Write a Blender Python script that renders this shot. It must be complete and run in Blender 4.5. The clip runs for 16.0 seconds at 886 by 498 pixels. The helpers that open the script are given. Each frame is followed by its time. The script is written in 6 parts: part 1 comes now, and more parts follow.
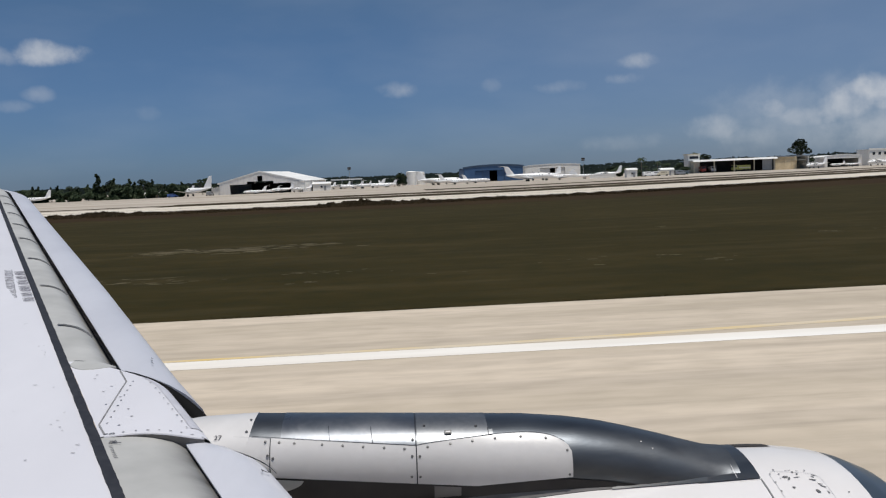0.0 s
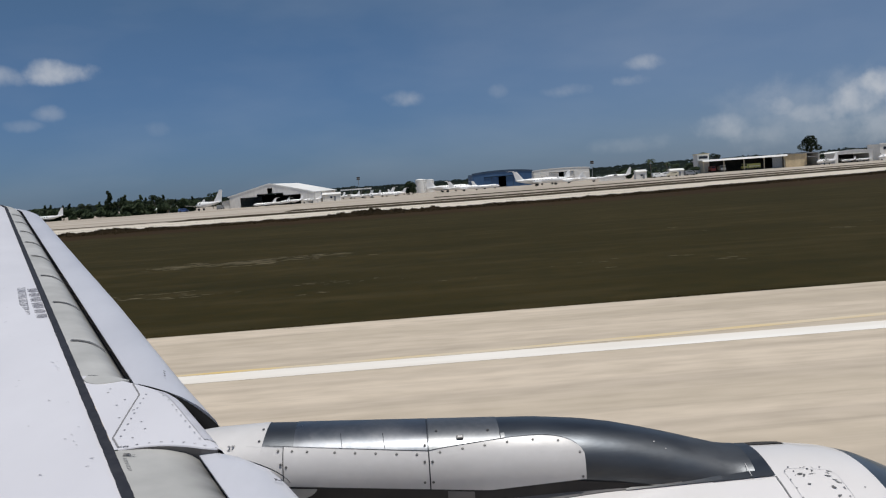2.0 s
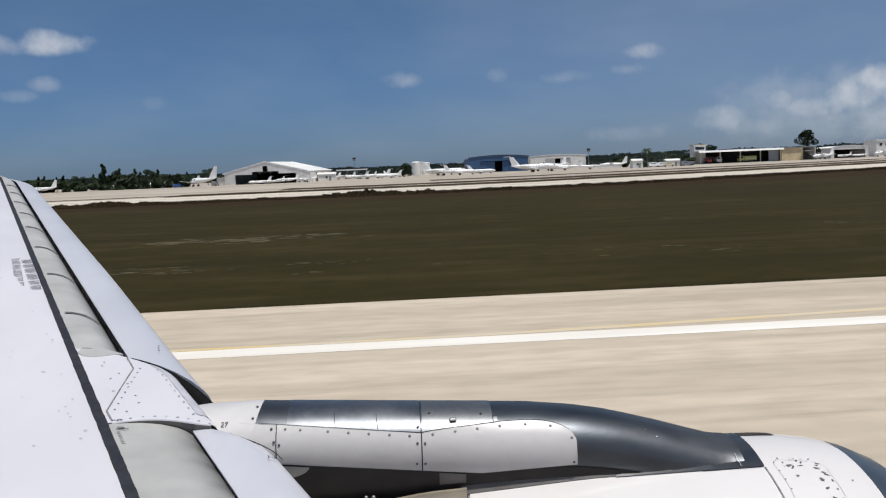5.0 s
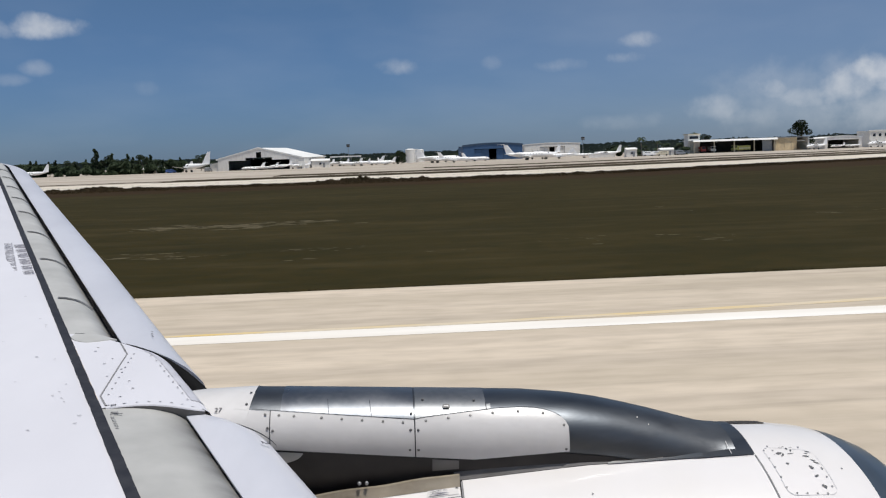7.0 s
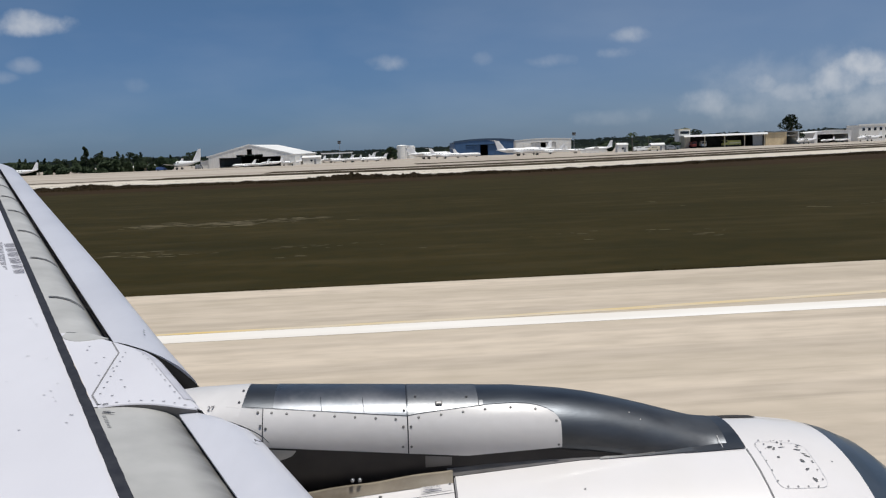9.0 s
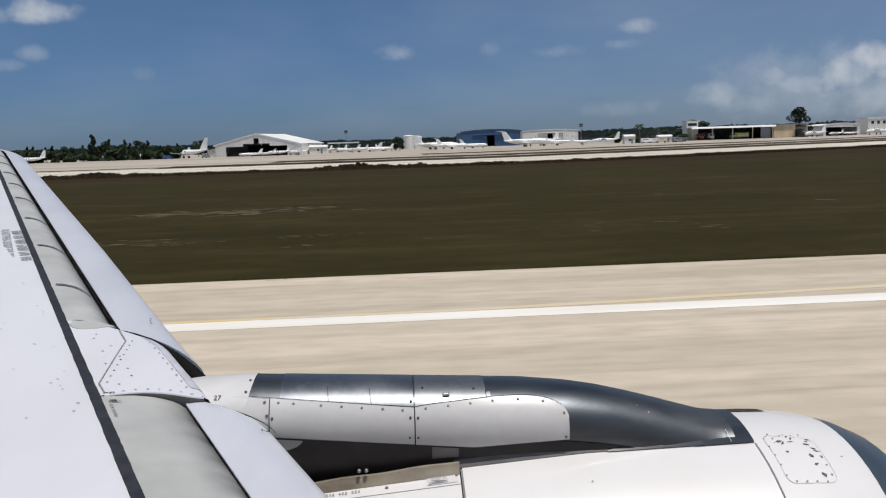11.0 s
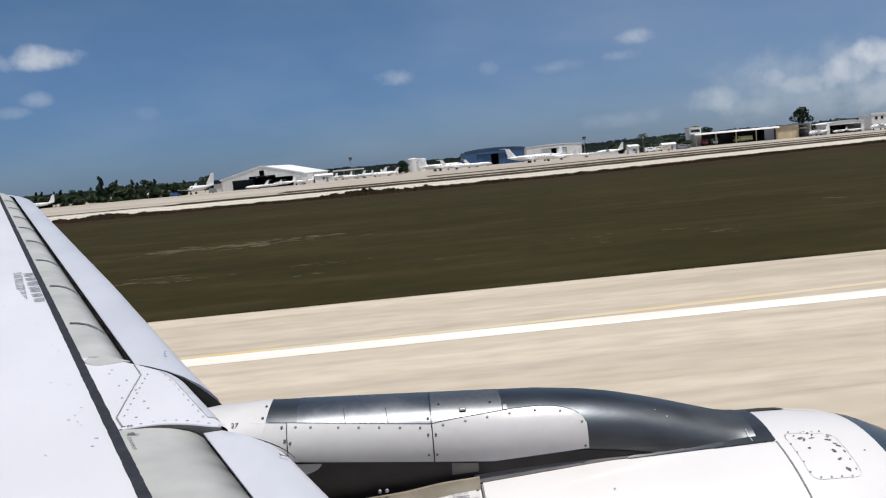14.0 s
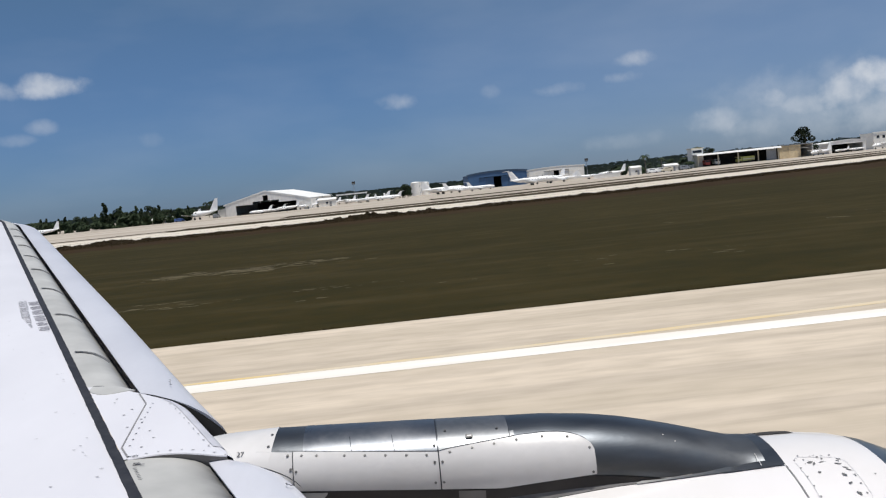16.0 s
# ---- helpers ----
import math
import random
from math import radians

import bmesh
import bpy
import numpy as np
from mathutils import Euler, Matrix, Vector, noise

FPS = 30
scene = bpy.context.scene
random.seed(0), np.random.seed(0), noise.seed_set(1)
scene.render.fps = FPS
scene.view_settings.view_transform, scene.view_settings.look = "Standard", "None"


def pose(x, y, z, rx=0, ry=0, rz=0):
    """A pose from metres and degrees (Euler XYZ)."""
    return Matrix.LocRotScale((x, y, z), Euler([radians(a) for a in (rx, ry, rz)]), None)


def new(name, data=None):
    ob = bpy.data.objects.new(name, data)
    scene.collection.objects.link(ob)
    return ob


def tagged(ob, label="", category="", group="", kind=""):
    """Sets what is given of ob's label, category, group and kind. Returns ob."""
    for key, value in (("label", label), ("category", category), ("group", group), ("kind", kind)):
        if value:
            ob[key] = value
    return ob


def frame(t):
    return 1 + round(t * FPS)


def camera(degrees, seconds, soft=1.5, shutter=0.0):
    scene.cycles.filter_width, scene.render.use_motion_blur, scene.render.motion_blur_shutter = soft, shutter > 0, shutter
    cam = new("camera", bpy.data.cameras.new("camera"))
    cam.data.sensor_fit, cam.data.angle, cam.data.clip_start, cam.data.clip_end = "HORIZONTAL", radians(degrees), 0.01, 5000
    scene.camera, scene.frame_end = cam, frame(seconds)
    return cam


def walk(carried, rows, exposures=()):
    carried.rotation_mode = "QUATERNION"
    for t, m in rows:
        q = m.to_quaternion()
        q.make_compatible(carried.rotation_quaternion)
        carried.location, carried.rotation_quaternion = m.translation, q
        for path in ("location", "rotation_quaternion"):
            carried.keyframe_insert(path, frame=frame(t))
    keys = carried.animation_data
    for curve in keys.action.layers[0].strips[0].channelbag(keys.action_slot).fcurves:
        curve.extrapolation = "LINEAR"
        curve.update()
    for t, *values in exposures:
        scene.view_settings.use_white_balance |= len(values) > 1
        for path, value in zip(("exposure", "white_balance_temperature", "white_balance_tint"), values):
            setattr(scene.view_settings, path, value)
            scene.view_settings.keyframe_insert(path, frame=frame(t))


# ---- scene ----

# ================= camera =================
cam = camera(56.0, 16.0, 1.2)
PATH = [
    (0.0, 0.0063, 0.0180, 4.5069, 84.916, 2.427, -3.456),
    (0.5, 0.0053, 0.0233, 4.5063, 84.799, 2.558, -3.275),
    (1.0, 0.0243, 0.0077, 4.5000, 84.821, 2.472, -2.821),
    (1.5, 0.0201, 0.0224, 4.4951, 85.137, 3.139, -2.304),
    (2.0, 0.0254, 0.0058, 4.4967, 85.445, 4.062, -2.830),
    (2.5, 0.0049, 0.0063, 4.4913, 85.162, 3.796, -3.501),
    (3.0, 0.0043, 0.0063, 4.5004, 84.555, 3.018, -3.483),
    (3.5, 0.0018, 0.0104, 4.4979, 84.264, 2.279, -3.405),
    (4.0, 0.0091, 0.0111, 4.4966, 84.304, 2.412, -2.825),
    (6.5, -0.0082, -0.0010, 4.4966, 84.045, 2.152, -3.690),
    (7.0, -0.0010, -0.0005, 4.4980, 83.412, 1.928, -3.509),
    (7.5, -0.0082, -0.0044, 4.4827, 83.380, 2.469, -3.705),
    (8.0, -0.0006, -0.0051, 4.5025, 83.262, 2.050, -4.136),
    (10.5, -0.0034, 0.0133, 4.4989, 82.821, 2.417, -4.029),
    (11.0, -0.0114, 0.0226, 4.4988, 82.493, 1.801, -3.647),
    (11.5, -0.0156, 0.0039, 4.5013, 82.539, 2.496, -3.465),
    (12.0, -0.0099, 0.0240, 4.5012, 82.126, 2.407, -3.256),
    (12.5, -0.0020, 0.0081, 4.4929, 82.413, 2.862, -3.337),
    (13.0, -0.0073, 0.0178, 4.4840, 82.656, 3.175, -3.319),
    (13.5, -0.0118, 0.0089, 4.4685, 83.005, 3.967, -3.125),
    (14.0, -0.0015, 0.0072, 4.4727, 83.954, 5.197, -3.355),
    (14.5, -0.0049, 0.0189, 4.4891, 85.347, 6.087, -3.814),
    (15.0, 0.0029, 0.0038, 4.4921, 85.548, 6.525, -4.046),
    (15.5, 0.0108, 0.0036, 4.4704, 85.847, 6.576, -3.186),
    (16.0, -0.0059, 0.0075, 4.4882, 85.550, 5.779, -3.158),
]
walk(cam, [(t, pose(x, y, z, rx, ry, rz)) for t, x, y, z, rx, ry, rz in PATH], exposures=[(0.0, -0.13), (1.2, -0.13), (2.2, -0.22), (3.2, -0.04), (8.0, 0.0), (10.4, -0.16), (11.4, -0.03), (12.5, 0.02), (14.0, 0.12), (16.0, 0.12)])

# ================= sky and sun =================
SUN_FROM = Vector((0.18, -0.17, 0.969)).normalized()
SUN_ELEV = math.asin(SUN_FROM.z)
SUN_ROT = math.atan2(SUN_FROM.x, SUN_FROM.y)


def build_world():
    w = bpy.data.worlds.new("sky")
    scene.world = w
    w.use_nodes = True
    nt = w.node_tree
    nt.nodes.clear()
    N, L = nt.nodes.new, nt.links.new
    out, bg = N("ShaderNodeOutputWorld"), N("ShaderNodeBackground")
    sky = N("ShaderNodeTexSky")
    sky.sky_type = "NISHITA"
    sky.sun_disc = False
    sky.sun_elevation, sky.sun_rotation = SUN_ELEV, SUN_ROT
    sky.altitude, sky.air_density, sky.dust_density, sky.ozone_density = 0, 1.0, 0.2, 1.2
    tint = N("ShaderNodeMix")
    tint.data_type, tint.blend_type = "RGBA", "MULTIPLY"
    tint.inputs[0].default_value = 1.0
    L(sky.outputs[0], tint.inputs[6])
    co = N("ShaderNodeTexCoord")
    # sea haze: the low sky is dimmer and bluer than clean air
    sep = N("ShaderNodeSeparateXYZ")
    L(co.outputs["Generated"], sep.inputs[0])
    high = N("ShaderNodeMapRange")
    high.inputs[1].default_value, high.inputs[2].default_value = 0.0, 0.30
    L(sep.outputs[2], high.inputs[0])
    haze = N("ShaderNodeMix")
    haze.data_type = "RGBA"
    haze.inputs[6].default_value, haze.inputs[7].default_value = SKY_LOW, SKY_HIGH
    L(high.outputs[0], haze.inputs[0])
    L(haze.outputs[2], tint.inputs[7])
    # two octaves of ragged noise that shape the edges of the clouds
    puff = N("ShaderNodeTexNoise")
    puff.inputs["Scale"].default_value, puff.inputs["Detail"].default_value = 32.0, 5.0
    puff.inputs["Roughness"].default_value = 0.52
    L(co.outputs["Generated"], puff.inputs["Vector"])
    total = None
    for az, el, wide, tall, dense in CLOUDS:
        a, e = radians(az), radians(el)
        c = Vector((math.sin(a) * math.cos(e), math.cos(a) * math.cos(e), math.sin(e)))
        right = Vector((math.cos(a), -math.sin(a), 0))
        up = right.cross(c)
        dots = []
        for axis, size in ((right, wide), (up, tall)):
            off = N("ShaderNodeVectorMath")
            off.operation = "SUBTRACT"
            off.inputs[1].default_value = c
            L(co.outputs["Generated"], off.inputs[0])
            d = N("ShaderNodeVectorMath")
            d.operation = "DOT_PRODUCT"
            d.inputs[1].default_value = axis / math.tan(radians(size))
            L(off.outputs[0], d.inputs[0])
            sq = N("ShaderNodeMath")
            sq.operation = "MULTIPLY"
            L(d.outputs["Value"], sq.inputs[0])
            L(d.outputs["Value"], sq.inputs[1])
            dots.append(sq)
        r2 = N("ShaderNodeMath")
        r2.operation = "ADD"
        L(dots[0].outputs[0], r2.inputs[0])
        L(dots[1].outputs[0], r2.inputs[1])
        # ragged = noise * 3.7 - 1.3 - r2
        ns = N("ShaderNodeMath")
        ns.operation = "MULTIPLY_ADD"
        ns.inputs[1].default_value, ns.inputs[2].default_value = 3.7, -1.30
        L(puff.outputs[0], ns.inputs[0])
        df = N("ShaderNodeMath")
        df.operation = "SUBTRACT"
        L(ns.outputs[0], df.inputs[0])
        L(r2.outputs[0], df.inputs[1])
        front = N("ShaderNodeVectorMath")
        front.operation = "DOT_PRODUCT"
        front.inputs[1].default_value = c
        L(co.outputs["Generated"], front.inputs[0])
        ahead = N("ShaderNodeMath")
        ahead.operation = "GREATER_THAN"
        ahead.inputs[1].default_value = 0.5
        L(front.outputs["Value"], ahead.inputs[0])
        mr = N("ShaderNodeMapRange")
        mr.interpolation_type = "SMOOTHSTEP"
        mr.inputs[1].default_value, mr.inputs[2].default_value = (-0.85, 1.3) if dense > 0.5 else (-0.9, 1.5)
        mr.inputs[3].default_value, mr.inputs[4].default_value = 0.0, dense
        L(df.outputs[0], mr.inputs[0])
        m = N("ShaderNodeMath")
        m.operation = "MULTIPLY"
        L(mr.outputs[0], m.inputs[0])
        L(ahead.outputs[0], m.inputs[1])
        if total is None:
            total = m
        else:
            mx = N("ShaderNodeMath")
            mx.operation = "MAXIMUM"
            L(total.outputs[0], mx.inputs[0])
            L(m.outputs[0], mx.inputs[1])
            total = mx
    # faint large-scale veil
    veil = N("ShaderNodeTexNoise")
    veil.inputs["Scale"].default_value, veil.inputs["Detail"].default_value = 5.0, 4.0
    vm = N("ShaderNodeMapping")
    vm.inputs["Scale"].default_value = (1, 1, 3)
    L(co.outputs["Generated"], vm.inputs[0])
    L(vm.outputs[0], veil.inputs["Vector"])
    vr = N("ShaderNodeMapRange")
    vr.inputs[1].default_value, vr.inputs[2].default_value = 0.42, 0.78
    vr.inputs[3].default_value, vr.inputs[4].default_value = 0.0, 0.07
    L(veil.outputs[0], vr.inputs[0])
    for az, el, wide, dense in HAZE:
        a, e = radians(az), radians(el)
        d = N("ShaderNodeVectorMath")
        d.operation = "DOT_PRODUCT"
        d.inputs[1].default_value = (math.sin(a) * math.cos(e), math.cos(a) * math.cos(e), math.sin(e))
        L(co.outputs["Generated"], d.inputs[0])
        hr = N("ShaderNodeMapRange")
        hr.interpolation_type = "SMOOTHSTEP"
        hr.inputs[1].default_value, hr.inputs[2].default_value, hr.inputs[4].default_value = math.cos(radians(wide)), 1.0, dense
        L(d.outputs["Value"], hr.inputs[0])
        ad = N("ShaderNodeMath")
        ad.operation = "ADD"
        L(total.outputs[0], ad.inputs[0])
        L(hr.outputs[0], ad.inputs[1])
        total = ad
    both = N("ShaderNodeMath")
    both.operation = "ADD"
    both.use_clamp = True
    L(total.outputs[0], both.inputs[0])
    L(vr.outputs[0], both.inputs[1])
    mix = N("ShaderNodeMix")
    mix.data_type = "RGBA"
    L(both.outputs[0], mix.inputs[0])
    L(tint.outputs[2], mix.inputs[6])
    mix.inputs[7].default_value = CLOUD_COLOUR
    L(mix.outputs[2], bg.inputs[0])
    bg.inputs[1].default_value = SKY_STRENGTH
    L(bg.outputs[0], out.inputs[0])


SKY_STRENGTH = 0.103
SKY_LOW = (0.180, 0.290, 0.575, 1)
SKY_HIGH = (0.40, 0.50, 0.55, 1)
CLOUD_COLOUR = (6.4, 6.6, 6.9, 1)
# thin haze: azimuth, elevation, radius, density
HAZE = [(36.0, 7.0, 40.0, 0.085)]
# azimuth from straight out over the wing, elevation, half width, half height, density
CLOUDS = [
    (-21.4, 8.50, 2.1, 0.75, 0.66),
    (-24.3, 8.20, 1.5, 0.60, 0.40),
    (-22.0, 5.95, 0.9, 0.45, 0.28),
    (-23.6, 5.25, 1.1, 0.40, 0.20),
    (0.80, 5.86, 1.30, 0.52, 0.36),
    (6.98, 5.87, 0.70, 0.47, 0.16),
    (11.58, 5.56, 1.45, 0.43, 0.26),
    (16.52, 6.85, 1.30, 0.54, 0.44),
    (15.94, 5.81, 1.20, 0.43, 0.32),
    (21.7, 2.35, 2.0, 0.85, 0.38),
    (23.4, 1.75, 1.8, 0.7, 0.24),
    (24.9, 3.30, 1.1, 0.70, 0.46),
    (26.9, 2.75, 1.9, 0.85, 0.40),
    (29.0, 3.15, 2.5, 1.10, 0.58),
    (31.4, 3.85, 2.4, 1.25, 0.72),
    (33.8, 3.9, 3.2, 1.7, 0.8),
    (36.5, 4.8, 2.8, 1.7, 0.8),
    (26.8, 1.6, 4.6, 1.2, 0.22),
    (32.0, 1.8, 5.0, 1.9, 0.40),
    (-15.81, 4.78, 0.70, 0.47, 0.10),
    (15.90, 1.67, 2.72, 0.54, 0.16),
    (27.6, 3.0, 6.4, 2.2, 0.22),
]
build_world()
sun = new("sun", bpy.data.lights.new("sun", "SUN"))
sun.data.energy, sun.data.angle, sun.data.color = 4.15, radians(0.53), (1.0, 0.96, 0.90)
sun.rotation_euler = SUN_FROM.to_track_quat("Z", "Y").to_euler()
sun.location = (0, 0, 60)


# ================= materials =================
def material(name, base, rough=0.6, metal=0.0, second=None, scale=1.0, stretch=(1, 1, 1), spread=(0.35, 0.7), bump=0.0, bump_scale=None,
             grain=None, grain_scale=20.0, grain_amount=0.25, coat=0.0, vary=0.0, space="Object", detail=6.0, spec=0.5, grain_stretch=None, rough_vary=0.0):
    """A surface with two scales of mottling: second is blended in by broad noise, grain by fine noise."""
    m = bpy.data.materials.new(name)
    m.use_nodes = True
    nt = m.node_tree
    N, L = nt.nodes.new, nt.links.new
    b = nt.nodes["Principled BSDF"]
    b.inputs["Roughness"].default_value, b.inputs["Metallic"].default_value = rough, metal
    b.inputs["Coat Weight"].default_value = coat
    b.inputs["Specular IOR Level"].default_value = spec
    co = N("ShaderNodeTexCoord")
    mp = N("ShaderNodeMapping")
    mp.inputs["Scale"].default_value = stretch
    L(co.outputs[space], mp.inputs[0])
    col = None
    rgb = N("ShaderNodeRGB")
    rgb.outputs[0].default_value = (*base, 1)
    col = rgb.outputs[0]
    if second:
        n = N("ShaderNodeTexNoise")
        n.inputs["Scale"].default_value, n.inputs["Detail"].default_value = scale, detail
        L(mp.outputs[0], n.inputs["Vector"])
        r = N("ShaderNodeMapRange")
        r.inputs[1].default_value, r.inputs[2].default_value = spread
        L(n.outputs[0], r.inputs[0])
        x = N("ShaderNodeMix")
        x.data_type = "RGBA"
        L(r.outputs[0], x.inputs[0])
        L(col, x.inputs[6])
        x.inputs[7].default_value = (*second, 1)
        col = x.outputs[2]
    if grain:
        n = N("ShaderNodeTexNoise")
        n.inputs["Scale"].default_value, n.inputs["Detail"].default_value = grain_scale, 4.0
        gm = mp
        if grain_stretch:
            gm = N("ShaderNodeMapping")
            gm.inputs["Scale"].default_value = grain_stretch
            L(co.outputs[space], gm.inputs[0])
        L(gm.outputs[0], n.inputs["Vector"])
        r = N("ShaderNodeMapRange")
        r.inputs[1].default_value, r.inputs[2].default_value = 0.4, 0.75
        r.inputs[4].default_value = grain_amount
        L(n.outputs[0], r.inputs[0])
        x = N("ShaderNodeMix")
        x.data_type = "RGBA"
        L(r.outputs[0], x.inputs[0])
        L(col, x.inputs[6])
        x.inputs[7].default_value = (*grain, 1)
        col = x.outputs[2]
    if vary:
        o = N("ShaderNodeObjectInfo")
        h = N("ShaderNodeHueSaturation")
        r = N("ShaderNodeMapRange")
        r.inputs[3].default_value, r.inputs[4].default_value = 1 - vary, 1 + vary
        L(o.outputs["Random"], r.inputs[0])
        L(r.outputs[0], h.inputs["Value"])
        L(col, h.inputs["Color"])
        col = h.outputs[0]
    L(col, b.inputs["Base Color"])
    if rough_vary:
        n = N("ShaderNodeTexNoise")
        n.inputs["Scale"].default_value, n.inputs["Detail"].default_value, n.inputs["Distortion"].default_value = 3.2, 6.0, 0.6
        L(mp.outputs[0], n.inputs["Vector"])
        r = N("ShaderNodeMapRange")
        r.inputs[1].default_value, r.inputs[2].default_value = 0.3, 0.7
        r.inputs[3].default_value, r.inputs[4].default_value = rough - rough_vary, rough + rough_vary
        L(n.outputs[0], r.inputs[0])
        L(r.outputs[0], b.inputs["Roughness"])
    if bump:
        n = N("ShaderNodeTexNoise")
        n.inputs["Scale"].default_value, n.inputs["Detail"].default_value = bump_scale or grain_scale, 5.0
        L(mp.outputs[0], n.inputs["Vector"])
        bp = N("ShaderNodeBump")
        bp.inputs["Strength"].default_value, bp.inputs["Distance"].default_value = bump, 0.02
        L(n.outputs[0], bp.inputs["Height"])
        L(bp.outputs[0], b.inputs["Normal"])
    return m


M_WING = material("wing_paint", (0.645, 0.645, 0.69), 0.42, second=(0.585, 0.585, 0.63), scale=1.3, stretch=(1, 0.4, 1), grain=(0.56, 0.56, 0.60), grain_scale=14, grain_amount=0.12)
M_SLAT = material("slat_paint", (0.55, 0.56, 0.615), 0.35, second=(0.48, 0.49, 0.545), scale=2.0, stretch=(1, 0.3, 1), grain=(0.45, 0.46, 0.5), grain_scale=25, grain_amount=0.15)
M_NOSE = material("worn_grey_paint", (0.455, 0.455, 0.445), 0.5, second=(0.36, 0.36, 0.35), scale=2.2, stretch=(1, 1, 1), grain=(0.25, 0.25, 0.25), grain_scale=7, grain_amount=0.25, bump=0.05)


def add_darkening(m):
    """Ragged dark tone, strongest where the mesh's darkening value is high."""
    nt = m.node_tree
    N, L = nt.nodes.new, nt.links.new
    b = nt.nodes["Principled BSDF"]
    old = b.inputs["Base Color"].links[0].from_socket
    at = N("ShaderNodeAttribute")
    at.attribute_name = "slat_darkening"
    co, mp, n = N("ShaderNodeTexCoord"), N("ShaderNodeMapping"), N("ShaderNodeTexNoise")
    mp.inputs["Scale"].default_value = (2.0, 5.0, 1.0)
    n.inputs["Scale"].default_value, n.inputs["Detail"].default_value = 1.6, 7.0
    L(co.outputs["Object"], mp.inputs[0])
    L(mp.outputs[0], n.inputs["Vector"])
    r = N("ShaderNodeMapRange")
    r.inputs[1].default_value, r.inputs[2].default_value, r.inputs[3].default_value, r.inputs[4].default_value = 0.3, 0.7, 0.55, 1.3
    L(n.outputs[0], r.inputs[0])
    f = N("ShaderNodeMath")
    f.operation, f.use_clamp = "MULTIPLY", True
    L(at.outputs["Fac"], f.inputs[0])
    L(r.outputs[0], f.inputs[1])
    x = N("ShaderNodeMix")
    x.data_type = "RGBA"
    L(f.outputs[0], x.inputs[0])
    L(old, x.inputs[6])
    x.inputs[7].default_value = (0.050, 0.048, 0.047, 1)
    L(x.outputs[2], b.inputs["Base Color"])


add_darkening(M_NOSE)
M_SEAL = material("black_sealant", (0.018, 0.020, 0.028), 0.75, second=(0.032, 0.034, 0.042), scale=18, spec=0.25)
M_EROSION = material("erosion_strip_paint", (0.52, 0.52, 0.57), 0.4, second=(0.44, 0.44, 0.48), scale=9)
# primer darkened to near black to hold the shade of recesses
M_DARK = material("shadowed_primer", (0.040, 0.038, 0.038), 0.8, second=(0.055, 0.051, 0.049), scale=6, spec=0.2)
# near-black colour for the shade inside the slat's open end
M_VOID = material("black_cavity_shade", (0.006, 0.006, 0.007), 0.9, second=(0.010, 0.010, 0.010), scale=6, spec=0.1)
M_FAINT = material("faint_outline_paint", (0.52, 0.52, 0.54), 0.6, second=(0.6, 0.6, 0.61), scale=30)
M_LINE = material("panel_joint", (0.24, 0.24, 0.25), 0.8, second=(0.14, 0.14, 0.15), scale=25)
M_RIVET = material("fastener_mark", (0.16, 0.16, 0.17), 0.6, second=(0.28, 0.28, 0.29), scale=40)
M_SCREW = material("screw_steel", (0.15, 0.15, 0.15), 0.5, 0.4, second=(0.07, 0.07, 0.07), scale=80)
M_PYLON = material("blue_grey_metal_fairing", (0.105, 0.117, 0.133), 0.375, 0.88, second=(0.160, 0.162, 0.164), scale=3.0, stretch=(0.5, 1, 1.6), grain=(0.06, 0.063, 0.07), grain_scale=9, grain_amount=0.5, rough_vary=0.10, bump=0.025, bump_scale=60)
M_NAVY = material("navy_fillet_paint", (0.030, 0.038, 0.050), 0.45, second=(0.045, 0.052, 0.062), scale=5, grain=(0.07, 0.07, 0.07), grain_scale=20, grain_amount=0.3)
M_PANEL = material("pale_grey_panel_paint", (0.61, 0.60, 0.60), 0.35, second=(0.54, 0.53, 0.53), scale=3.0, grain=(0.5, 0.49, 0.48), grain_scale=18, grain_amount=0.2)
M_LEAD = material("bare_metal_panel", (0.162, 0.178, 0.20), 0.345, 0.88, second=(0.20, 0.21, 0.23), scale=5, stretch=(1, 1, 0.5), grain=(0.30, 0.30, 0.31), grain_scale=26, grain_amount=0.35, rough_vary=0.10)
M_PLATE = material("dull_silver_plate", (0.20, 0.21, 0.225), 0.41, 0.85, second=(0.17, 0.18, 0.19), scale=7, grain=(0.34, 0.34, 0.34), grain_scale=30, grain_amount=0.3)
M_COWL = material("cowl_paint", (0.70, 0.685, 0.695), 0.34, second=(0.67, 0.65, 0.64), scale=1.6, grain=(0.62, 0.61, 0.6), grain_scale=12, grain_amount=0.1, coat=0.3)
M_LIP = material("dark_inlet_lip", (0.13, 0.16, 0.19), 0.3, 0.8, second=(0.2, 0.23, 0.26), scale=3)
M_HEAT = material("heat_stained_steel", (0.50, 0.43, 0.33), 0.36, 0.45, second=(0.24, 0.20, 0.15), scale=5, stretch=(0.6, 1, 1), grain=(0.6, 0.55, 0.45), grain_scale=16, grain_amount=0.4)
M_HINGE = material("grey_hinge_paint", (0.17, 0.165, 0.165), 0.6, second=(0.12, 0.115, 0.11), scale=5)
M_CHIP = material("bare_primer_chip", (0.07, 0.075, 0.085), 0.7, second=(0.14, 0.14, 0.14), scale=50)
M_INK = material("black_stencil_ink", (0.05, 0.05, 0.06), 0.7, second=(0.10, 0.10, 0.11), scale=60)
M_INKG = material("grey_stencil_ink", (0.22, 0.22, 0.25), 0.7, second=(0.32, 0.32, 0.35), scale=60)
